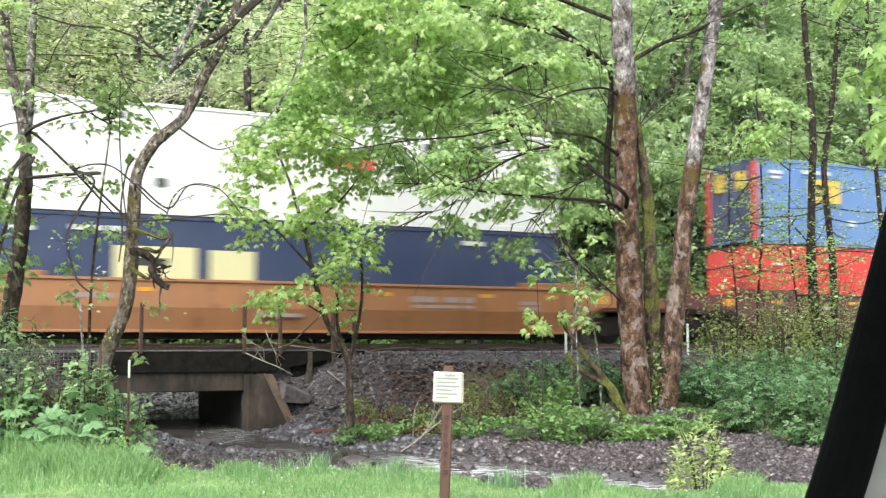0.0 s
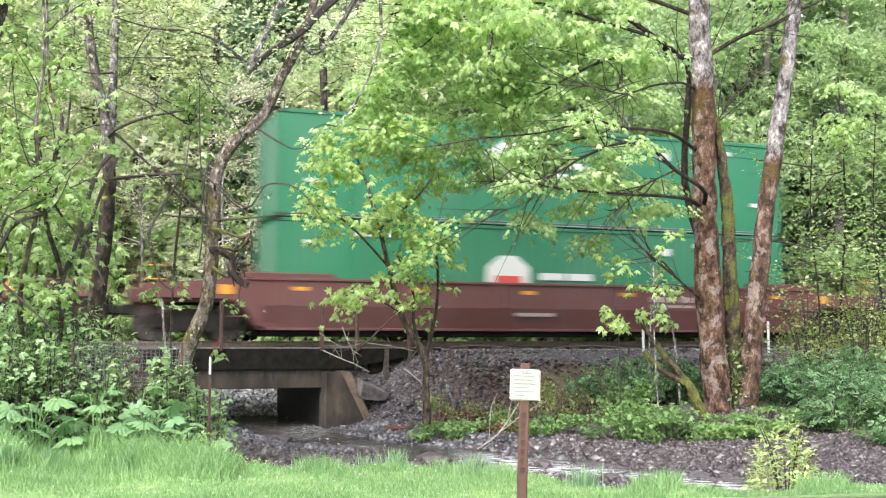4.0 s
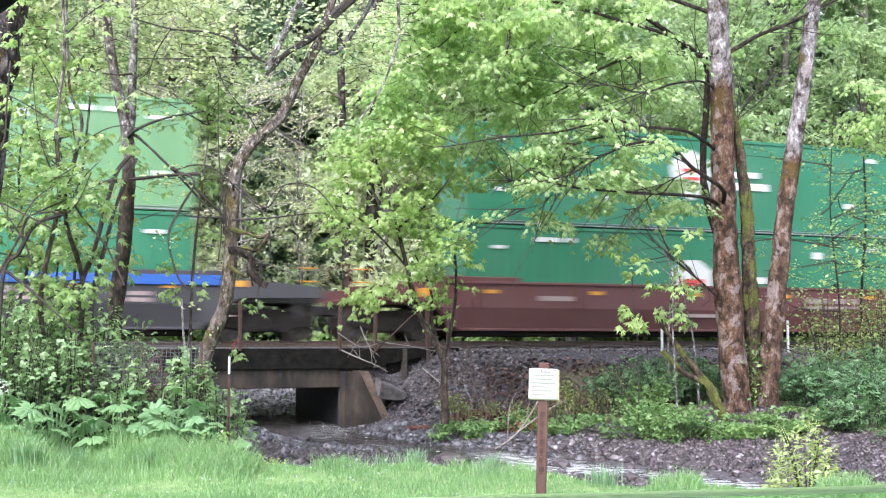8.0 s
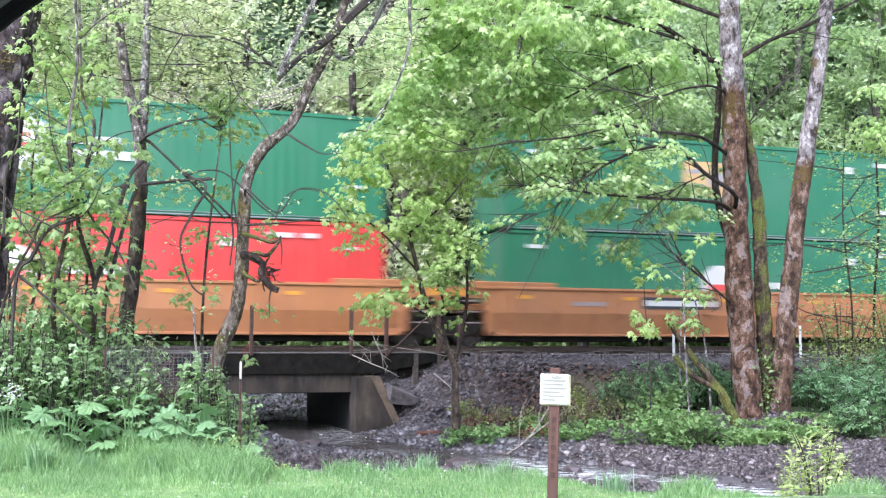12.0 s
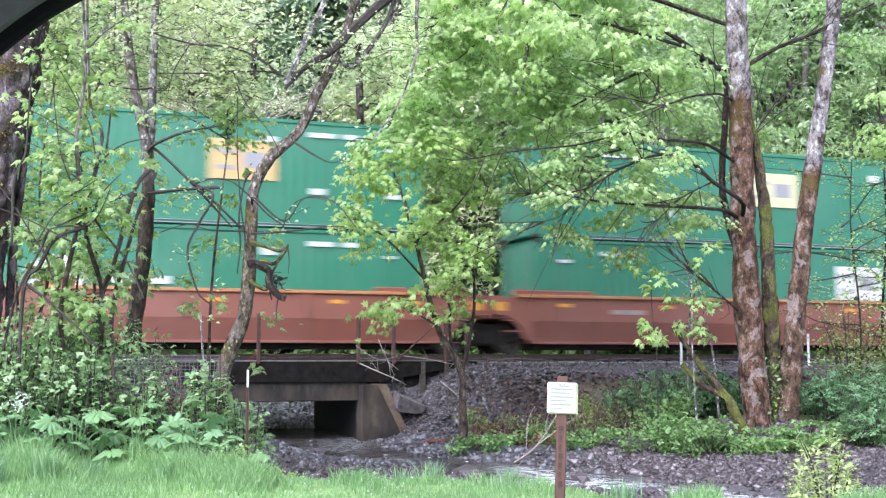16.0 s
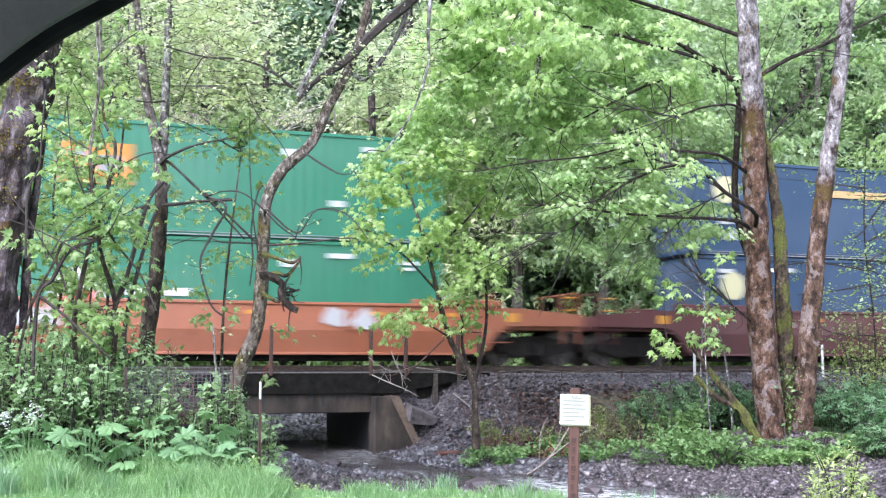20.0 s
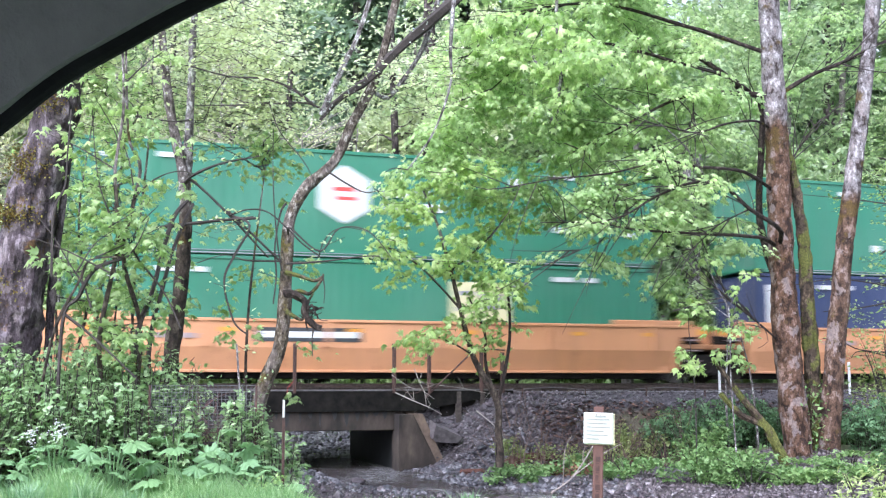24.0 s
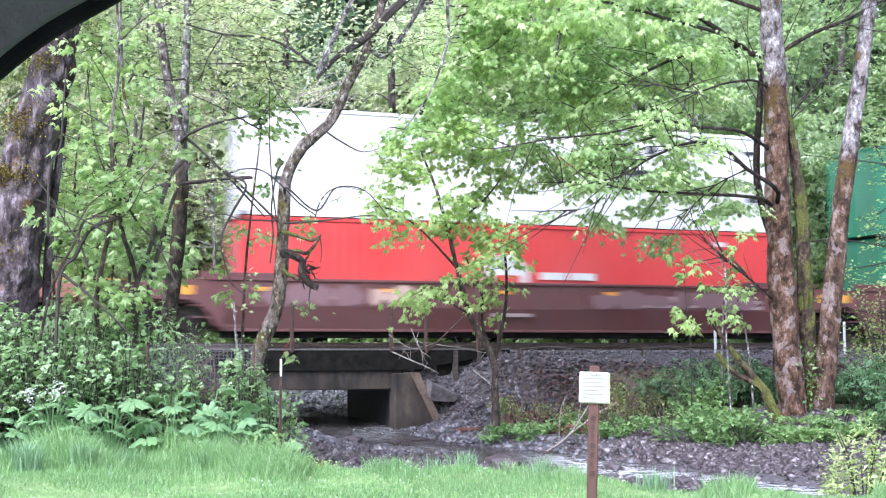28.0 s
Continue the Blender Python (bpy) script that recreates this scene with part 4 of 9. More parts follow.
def container(colour, marks, upper, accent=None, rng=random, end_mat=None):
    mat = COLOUR[colour]
    where = "stacked on another container" if upper else "seated in a railway well car"
    c = thing("shipping_container", f"{WORDS[colour]} corrugated steel shipping container {where}", "container", "containers on the train")
    side = coated("side_panel", mat, side_panel)
    part("side_panel", side, None, c, m=pose(0, -WIDE / 2 + 0.02, 0))
    part("side_panel", side, None, c, m=pose(LONG, WIDE / 2 - 0.02, 0, 0, 0, 180))
    end = coated("end_panel", end_mat or mat, end_panel)
    part("end_panel", end, None, c, m=pose(0.05, 0, 0))
    part("end_panel", end, None, c, m=pose(LONG - 0.05, 0, 0, 0, 0, 180))
    part("roof", coated("roof", mat, lambda: Geo().box(0.05, LONG - 0.05, -1.16, 1.16, TALL - 0.06, TALL - 0.02).mesh("roof")), None, c)
    part("floor", coated("container_floor", mat, lambda: Geo().box(0.05, LONG - 0.05, -1.15, 1.15, 0.10, 0.16).mesh("floor")), None, c)
    ends = accent or mat
    rail = coated("top_rail", mat, lambda: Geo().box(0.1, LONG - 0.1, -0.05, 0.05, -0.05, 0.05, 0.012).mesh("top_rail"))
    for y in (-1.17, 1.17):
        part("top_rail", rail, None, c, m=pose(0, y, TALL - 0.05))
        part("bottom_rail", coated("bottom_rail", mat, lambda: Geo().box(0.1, LONG - 0.1, -0.04, 0.04, -0.085, 0.085, 0.01).mesh("bottom_rail")), None, c, m=pose(0, y * 1.008, 0.09))
        for x in (0.09, LONG - 0.09):
            part("corner_post", coated("corner_post", ends, lambda: Geo().box(-0.09, 0.09, -0.06, 0.06, 0.1, TALL - 0.1, 0.015).mesh("corner_post")), None, c, m=pose(x, y * 0.99, 0))
            for z in (0.06, TALL - 0.06):
                part("corner_casting", shared("casting", lambda: Geo().box(-0.095, 0.095, -0.085, 0.085, -0.06, 0.06, 0.012).mesh("corner_casting")), TRUCK, c, m=pose(x, y * 0.973, z))
        for x in (1.98, LONG - 1.98):
            part("lift_post", coated("lift_post", mat, lambda: Geo().box(-0.11, 0.11, -0.03, 0.03, 0.15, TALL - 0.08, 0.008).mesh("lift_post")), None, c, m=pose(x, y * 1.003, 0))
    for y in (-0.8, -0.35, 0.35, 0.8):
        part("locking_bar", shared("bar", lambda: Geo().tube([(0.02, 0, 0.2), (0.02, 0, TALL - 0.15)], 0.02, 6).mesh("locking_bar")), WALKWAY, c, m=pose(0, y, 0))
    if end_mat:
        for y in (-0.55, 0.55):
            part("end_label", Geo().box(0.015, 0.03, y - 0.3, y + 0.3, 1.9, 2.5), MARK_YELLOW, c, "yellow label on the end door")
    # two thin pale strips paint the highlights along the bottom rail
    if upper and colour != "white":
        part("edge_strip", shared("edge_strip", lambda: Geo().box(0.4, LONG - 0.4, -1.247, -1.222, 0.03, 0.055).box(0.4, LONG - 0.4, -1.247, -1.222, 0.105, 0.12).mesh("edge_strip")), MARK_GREY, c, "pale painted highlight along the bottom rail")
    light = MARK_DARK if colour == "white" else MARK_WHITE
    for m in marks.split():
        m, _, place = m.partition(":")
        if m == "hex":
            x = float(place or 6.75)
            hexagon(c, x, 1.72, 0.80, MARK_WHITE, MARK_RED)
            for dx, z, w, h in ((1.45, 1.80, 0.8, 0.20), (2.2, 1.82, 0.5, 0.18), (1.55, 1.45, 0.9, 0.24), (2.45, 1.45, 0.7, 0.22)):
                mark(c, "lettering", MARK_WHITE, x + dx, z, w, h)
        elif m == "gable":
            x = float(place or 6.7)
            gable(c, x, 1.30, 1.35, 1.5, MARK_WHITE)
            for dx, z, w, h in ((1.4, 1.48, 0.8, 0.2), (2.3, 1.48, 0.8, 0.2), (1.6, 1.16, 1.1, 0.22), (2.9, 1.16, 1.2, 0.2)):
                mark(c, "lettering", MARK_WHITE, x + dx, z, w, h)
        elif m == "disc":
            x = float(place or 1.0)
            part("emblem", Geo().disc((x, 2.0), 0.42, -1.236, -1.222, 20), MARK_CREAM, c, "pale round emblem")
            mark(c, "lettering", MARK_WHITE, x + 0.1, 0.62, 0.5, 0.3)
        elif m == "band":
            mark(c, "panel", MARK_TAN, float(place or 8.2), 2.05, 3.0, 0.22, label="pale tan band")
        elif m in ("yellow", "cream", "orange", "whitelabel"):
            mat_l = {"yellow": MARK_TAN, "cream": MARK_CREAM, "orange": MARK_ORANGE, "whitelabel": MARK_WHITE}[m]
            x, z = (float(place or 8.1), 1.75) if upper else (float(place or 11.2), 1.85)
            mark(c, "panel", mat_l, x, z, 1.75, 1.05, label="painted panel with faint lettering")
            mark(c, "lettering", MARK_GREY, x - 0.45, z + 0.22, 0.5, 0.12, -1.24)
            mark(c, "lettering", MARK_GREY, x - 0.45, z - 0.22, 0.5, 0.12, -1.24)
            mark(c, "lettering", MARK_GREY, x + 0.3, z, 0.6, 0.42, -1.24)
        elif m == "navymarks":
            mark(c, "lettering", MARK_WHITE, 10.9, 1.62, 1.9, 0.26)
            o = [(12.6, 1.62), (13.1, 1.95), (13.6, 1.62), (13.1, 1.3)]
            part("emblem", Geo().plate(o, -1.236, -1.222), MARK_WHITE, c, "white lozenge emblem")
            o = [(8.0, 1.85), (8.35, 2.1), (8.7, 1.85), (8.35, 1.6)]
            part("emblem", Geo().plate(o, -1.236, -1.222), MARK_WHITE, c)
        elif m == "redtext":
            mark(c, "lettering", MARK_RED, 9.5, 1.75, 1.5, 0.42)
            mark(c, "lettering", MARK_DARK, 11.9, 1.62, 2.3, 0.16)
        elif m == "bluewave":
            part("panel", Geo().plate([(5.6, 1.05), (9.0, 1.0), (13.0, 1.35), (13.4, 1.75), (9.4, 1.55), (6.6, 1.75)], -1.236, -1.222), MARK_BLUE, c, "darker blue swoosh")
            mark(c, "panel", MARK_YELLOW, 3.1, 1.9, 1.4, 0.8, label="yellow panel")
            mark(c, "lettering", MARK_DARK, 2.95, 2.03, 0.7, 0.15, -1.24)
            mark(c, "lettering", MARK_DARK, 2.95, 1.78, 0.7, 0.15, -1.24)
            for z in (2.3, 1.9, 1.5):
                mark(c, "lettering", MARK_WHITE, 14.6, z, 0.8, 0.2)
        elif m == "leftyellow":
            mark(c, "panel", MARK_CREAM, 4.2, 1.55, 2.1, 1.1, label="pale yellow panel")
            mark(c, "lettering", MARK_DARK, 4.0, 1.7, 1.0, 0.2, -1.24)
            mark(c, "panel", MARK_CREAM, 6.2, 1.5, 1.2, 1.1)
        elif m == "whitetext":
            mark(c, "lettering", MARK_WHITE, 9.6, 1.6, 3.4, 0.5)
            mark(c, "lettering", MARK_WHITE, 5.0, 1.55, 2.6, 0.36)
            mark(c, "panel", MARK_WHITE, 13.2, 1.8, 1.0, 0.7)
        elif m == "ends":
            mark(c, "panel", MARK_WHITE, 0.55, 1.75, 0.5, 1.6, label="white end panel")
            mark(c, "panel", MARK_WHITE, LONG - 0.5, 1.6, 0.5, 1.9)
    # small identification bars near both ends
    for x, z, w, h in ((2.5, 2.52, 0.8, 0.13), (3.2, 2.52, 0.35, 0.13), (13.3, 2.52, 0.7, 0.13), (14.1, 2.52, 0.4, 0.13), (15.2, 2.38, 0.5, 0.10), (15.2, 2.22, 0.35, 0.08), (0.95, 2.45, 0.55, 0.11), (0.95, 2.27, 0.4, 0.09), (1.0, 1.0, 0.45, 0.10), (15.3, 0.95, 0.45, 0.12), (13.2, 1.0, 0.4, 0.16), (11.9, 2.3, 0.35, 0.22), (4.3, 0.85, 0.3, 0.2)):
        if rng.random() < 0.6:
            mark(c, "lettering", light, x, z, w, h)
    return c


def truck_parts(parent, x):
    """A two-axle truck: side frames, bolster, springs, two wheelsets that turn."""
    def frame_mesh():
        o = [(-1.25, 0.40), (-1.25, 0.62), (-0.95, 0.68), (-0.45, 0.82), (0.45, 0.82), (0.95, 0.68), (1.25, 0.62), (1.25, 0.40), (0.95, 0.46), (0.55, 0.24), (-0.55, 0.24), (-0.95, 0.46)]
        g = Geo().plate(o, -0.06, 0.06)
        for a in (-0.9, 0.9):
            g.disc((a, 0.48), 0.15, -0.14, 0.06, 12)
        for a in (-0.2, 0.0, 0.2):
            g.tube([(a, -0.09, 0.3), (a, -0.09, 0.62)], 0.075, 8)
        return g.mesh("side_frame")

    t = part("truck", shared("bolster", lambda: Geo().box(-0.28, 0.28, -1.05, 1.05, 0.50, 0.80, 0.03).mesh("truck")), TRUCK, parent, m=pose(x, 0, 0))
    for y in (-1.02, 1.02):
        part("side_frame", shared("side_frame", frame_mesh), TRUCK, t, m=pose(0, y, 0, 0, 0, 180 if y > 0 else 0))

    def wheel_mesh():
        g = Geo()
        for y in (-0.76, 0.76):
            s = -1 if y < 0 else 1
            g.disc((0, 0), 0.48, y - 0.06, y + 0.06, 24).disc((0, 0), 0.51, y - s * 0.085 - 0.012, y - s * 0.085 + 0.012, 24).disc((0, 0), 0.2, y - 0.1, y + 0.1, 12)
        g.tube([(0, -1.05, 0), (0, 1.05, 0)], 0.085, 10)
        return g.mesh("wheelset")

    for a in (-0.9, 0.9):
        w = part("wheelset", shared("wheelset", wheel_mesh), WHEEL, t, m=pose(a, 0, 0.482))
        WHEELSETS.append((w, a))
    return t


WHEELSETS = []
GRAFF_GREY = paint("graffiti_silver", (0.48, 0.48, 0.50), dirt=0.3)
GRAFF_LILAC = paint("graffiti_lilac", (0.26, 0.19, 0.25), dirt=0.4)
GRAFF_MAUVE = paint("graffiti_mauve", (0.19, 0.10, 0.11), dirt=0.4)
GRAFF_BUFF = paint("graffiti_buff", (0.50, 0.34, 0.28), dirt=0.3)
GRAFF_RED = paint("graffiti_red", (0.60, 0.06, 0.05), dirt=0.2)
GRAFF_TEAL = paint("graffiti_teal", (0.16, 0.45, 0.46), dirt=0.2)
WORN = paint("worn_lettering", (0.34, 0.26, 0.25), dirt=0.5)


def well_side(end_l, end_r, mat, bare):
    """One side of a well: top chord, upright wall, wall that leans in below, ends arched over the trucks (or left open), stiffeners."""
    g = Geo()
    g.prism([(-1.50, 1.58), (-1.50, 0.92), (-1.37, 0.34), (-1.27, 0.34), (-1.40, 0.92), (-1.40, 1.58)], -0.40, LONG + 0.40)
    for s, x, e in ((-1, 0.0, end_l), (1, LONG, end_r)):
        if bare and e > 2:
            o = [(0.40, 1.58), (0.40, 0.36), (0.7, 0.5), (1.05, 0.95), (1.4, 1.10), (e, 1.12), (e, 1.40), (1.5, 1.58)]
        elif bare:
            o = [(0.40, 1.58), (0.40, 0.36), (0.55, 0.40), (0.62, 1.30), (e, 1.36), (e, 1.58)]
        else:
            o = [(0.40, 1.58), (0.40, 0.36), (0.62, 0.42), (0.78, 0.72), (1.0, 0.95), (1.3, 1.08), (e, 1.10), (e, 1.42), (1.5, 1.58)]
        o = [(x + s * a, z) for a, z in o]
        g.plate(o if s < 0 else o[::-1], -1.50, -1.38)
        # raised guard at the end of the chord
        a, b = sorted((x + s * 1.0, x - s * 1.5))
        g.box(a, b, -1.53, -1.43, 1.62, 1.78, 0.02)
    g.box(-0.9, LONG + 0.9, -1.54, -1.34, 1.57, 1.65, 0.012)
    g.box(-0.3, LONG + 0.3, -1.42, -1.22, 0.28, 0.35, 0.01)
    for x in np.arange(0.2, LONG, 3.15):
        g.box(x - 0.06, x + 0.06, -1.555, -1.50, 0.93, 1.57, 0.01)
    return g


def well_car(count, mat, chord, extras, words):
    """A well car of one or three units; origin at the left end of the first container, on the rail top."""
    car = thing("well_car", f"{words} railway well car carrying stacked containers", "freight car", "cars of the train")
    pitch = 19.6
    for k in range(count):
        x0 = k * pitch
        el = 3.55 if k == 0 else 1.62
        er = 3.55 if k == count - 1 else 1.62
        bare = mat in (YELLOW_CAR, OCHRE, GREY_CAR)
        key = ("side", el, er, bare)
        for flip in (0, 1):
            base = key if not flip else ("side", er, el, bare)
            me = coated(base, mat, lambda a=base: well_side(a[1], a[2], mat, a[3]).mesh("side_sill"))
            part("side_sill", me, None, car, m=pose(x0 + (LONG if flip else 0), 0, 0, 0, 0, 180 if flip else 0))
        if chord:
            part("top_chord", coated(("chord", chord.name), chord, lambda: Geo().box(-0.9, LONG + 0.9, -1.56, -1.36, 1.40 if chord is BLUE_RAIL else 1.57, 1.66, 0.012).mesh("top_chord")), None, car, m=pose(x0, 0, 0))
        part("floor", coated("floor", mat, lambda: Geo().box(0, LONG, -1.25, 1.25, 0.30, 0.36).box(-0.45, 0, -1.4, 1.4, 0.30, 1.2).box(LONG, LONG + 0.45, -1.4, 1.4, 0.30, 1.2).mesh("floor")), None, car, m=pose(x0, 0, 0))
        part("underframe", shared("underframe", lambda: Geo().box(-0.3, LONG + 0.3, -1.1, 1.1, 0.13, 0.29, 0.02).mesh("underframe")), TRUCK, car, m=pose(x0, 0, 0))
        for x, e, s in ((x0 - 0.42, el, -1), (x0 + LONG + 0.42, er, 1)):
            a, b = sorted((x, x + s * (e - 0.45)))
            part("end_platform", Geo().box(a, b, -1.32, 1.32, 0.98, 1.12, 0.02), mat, car)
            for y in (-1.36, 1.34):
                part("end_post", Geo().box(x + s * 0.30 - 0.05, x + s * 0.30 + 0.05, y - 0.04, y + 0.06, 1.12, 2.0 if e > 2 else 1.85, 0.01), mat, car)
            # end ladder beside the truck, with a yellow square on the corner
            for z in (0.62, 0.92, 1.22):
                part("step", Geo().box(min(x + s * 0.35, x + s * 0.85), max(x + s * 0.35, x + s * 0.85), -1.47, -1.43, z, z + 0.035), WORN if bare else mat, car)
            part("corner_reflector", Geo().box(x + s * 0.95 - 0.17, x + s * 0.95 + 0.17, -1.512, -1.50, 1.20 if not bare else 1.38, 1.44 if not bare else 1.54), REFLECT, car, "yellow corner reflector")
            part("brake_gear", Geo().box(min(x + s * 0.5, x + s * 1.0), max(x + s * 0.5, x + s * 1.0), -1.2, -0.75, 1.12, 1.52, 0.04).tube([(x + s * 0.3, -1.3, 1.2), (x + s * (e - 0.6), -1.25, 1.16)], 0.035, 6), TRUCK if bare else mat, car)
            if e > 2:
                out = x + s * (e - 0.45)
                part("coupler", Geo().box(min(out, out + s * 0.38), max(out, out + s * 0.38), -0.14, 0.14, 0.68, 0.95, 0.03).box(min(out - s * 0.9, out), max(out - s * 0.9, out), -0.22, 0.22, 0.62, 1.0, 0.02), TRUCK, car)
                for z in (1.2, 1.55, 1.9):
                    part("grab_iron", Geo().tube([(out - s * 0.15, -1.45, z), (out - s * 0.62, -1.45, z)], 0.018, 6), REFLECT, car, "yellow grab iron")
                part("ladder", Geo().box(out - s * 0.15 - 0.02, out - s * 0.15 + 0.02, -1.48, -1.42, 0.6, 2.0).box(out - s * 0.62 - 0.02, out - s * 0.62 + 0.02, -1.48, -1.42, 0.6, 2.0), mat, car)
                part("handrail", Geo().tube([(out - s * 0.1, -1.3, 1.1), (out - s * 0.1, -1.3, 2.05), (out - s * 0.1, 1.3, 2.05), (out - s * 0.1, 1.3, 1.1)], 0.022, 6), mat, car)
        # yellow reflectors and lettering bars along the sill
        for x in (0.6, 3.9, 7.2, 10.4, 13.6, 15.8):
            part("reflector", shared("reflector", lambda: Geo().box(-0.21, 0.21, -1.512, -1.50, 1.32, 1.42).mesh("reflector")), REFLECT, car, m=pose(x0 + x, 0, 0))
        for layer, (name, m, x, z, w, h) in enumerate(extras):
            if name[0] in "+" + str(k):
                if name.endswith("graffiti"):
                    r = random.Random(round(x * 100) + k)
                    o = [(x0 + x + w * 0.66 * r.uniform(0.5, 1.3) * math.cos(j * 0.785), z + h * 0.6 * r.uniform(0.5, 1.25) * math.sin(j * 0.785)) for j in range(8)]
                    part("graffiti", Geo().plate([(u, min(1.54, max(0.95, q))) for u, q in o], -1.512 - 0.0007 * layer, -1.503), m, car)
                else:
                    part(name[1:], Geo().box(x0 + x - w / 2, x0 + x + w / 2, -1.512 - 0.0015 * layer, -1.503, z - h / 2, z + h / 2), m, car)
        if k:
            truck_parts(car, x0 - 1.725)
    truck_parts(car, -2.15)
    truck_parts(car, (count - 1) * pitch + LONG + 2.15)
    return car


DATA = [("+lettering", WORN, 2.6, 1.2, 1.1, 0.13), ("+lettering", WORN, 11.6, 1.24, 0.8, 0.16), ("+lettering", WORN, 12.7, 1.24, 0.9, 0.16), ("+lettering", WORN, 12.2, 1.04, 1.9, 0.08), ("+lettering", WORN, 15.0, 1.18, 0.6, 0.1), ("+lettering", WORN, 15.0, 1.02, 0.6, 0.1), ("+lettering", WORN, 7.4, 0.75, 1.2, 0.1)]


def graffiti(k, x, w, m, n, seed):
    """Sprayed shapes: a row of rounded blots of one colour on the sill."""
    r = random.Random(seed)
    return [(f"{k}graffiti", m, x + w * (i + 0.5) / n, 1.2 + r.uniform(-0.1, 0.1), w / n * r.uniform(0.6, 1.2), r.uniform(0.35, 0.85)) for i in range(n)]


def tag(k, x, letters, m, ink, seed):
    """Sprayed block letters: pale bodies with dark strokes across them, none of them a real word."""
    r = random.Random(seed)
    out = []
    for i in range(letters):
        c, w, h = x + i * 1.02, r.uniform(0.75, 0.98), r.uniform(0.52, 0.6)
        out.append((f"{k}letter_body", m, c, 1.23, w, h))
        for dz in r.sample((-0.17, 0.0, 0.17), 2):
            out.append((f"{k}letter_stroke", ink, c + r.uniform(-0.12, 0.12), 1.23 + dz, w * r.uniform(0.4, 0.8), 0.12))
        out.append((f"{k}letter_stroke", ink, c + w * 0.5, 1.23, 0.12, h * r.uniform(0.7, 1.0)))
    return out


# left end of the first unit, units, paint, top chord, extra marks, words
CARS = [
    (-47.2, 3, TAN_CAR, None, DATA, "orange-brown"),
    (15.7, 3, MAROON, None, DATA, "maroon"),
    (78.9, 1, MAROON, None, DATA, "maroon"),
    (102.3, 3, GREY_CAR, BLUE_RAIL, DATA, "dark grey and blue"),
    (165.4, 3, MAROON, None, DATA, "maroon"),
    (228.1, 3, OCHRE, None, DATA[:1] + [("+lettering", MARK_DARK, 5.6, 1.25, 2.6, 0.34), ("+lettering", MARK_WHITE, 5.6, 1.25, 2.4, 0.16)], "ochre yellow"),
    (291.1, 3, RED_BROWN, OCHRE, DATA[:1] + graffiti("2", 11.8, 1.6, GRAFF_GREY, 3, 1), "red-brown and orange"),
    (353.8, 3, RUST_ORANGE, None, DATA[:1] + graffiti("0", 9.5, 4.2, GRAFF_GREY, 9, 2) + graffiti("0", 9.9, 3.6, GRAFF_LILAC, 6, 22) + graffiti("1", 6.8, 4.2, GRAFF_BUFF, 5, 31) + graffiti("1", 10.3, 4.9, GRAFF_RED, 7, 3) + graffiti("1", 12.0, 1.3, GRAFF_GREY, 2, 33) + graffiti("2", 2.0, 1.6, GRAFF_TEAL, 3, 4) + graffiti("2", 3.7, 2.0, GRAFF_GREY, 5, 5) + graffiti("2", 12.2, 1.5, GRAFF_GREY, 2, 6), "rust-orange graffitied"),
    (416.6, 3, MAROON, None, DATA, "maroon"),
    (479.8, 3, YELLOW_CAR, None, [("0lettering", MARK_DARK, 6.0, 1.25, 2.8, 0.36), ("0lettering", MARK_WHITE, 6.0, 1.25, 2.6, 0.16), ("1lettering", MARK_RED, 6.3, 1.25, 1.9, 0.45), ("2lettering", MARK_WHITE, 11.0, 1.25, 2.7, 0.36), ("2lettering", MARK_DARK, 11.0, 1.25, 2.5, 0.24), ("2lettering", MARK_WHITE, 10.7, 1.25, 1.3, 0.10)] + DATA[:1], "bright yellow-orange"),
    (542.2, 1, RED_BROWN, None, DATA[:1] + graffiti("0", 3.0, 11.0, GRAFF_BUFF, 9, 27) + tag("0", 3.4, 11, GRAFF_GREY, MARK_DARK, 7), "rusty brown graffitied"),
    (565.7, 3, MAROON, None, DATA + graffiti("0", 0.5, 2.6, GRAFF_MAUVE, 4, 41) + graffiti("0", 3.2, 1.5, GRAFF_BUFF, 2, 42) + graffiti("0", 9.8, 5.0, GRAFF_MAUVE, 6, 43), "maroon graffitied"),
]
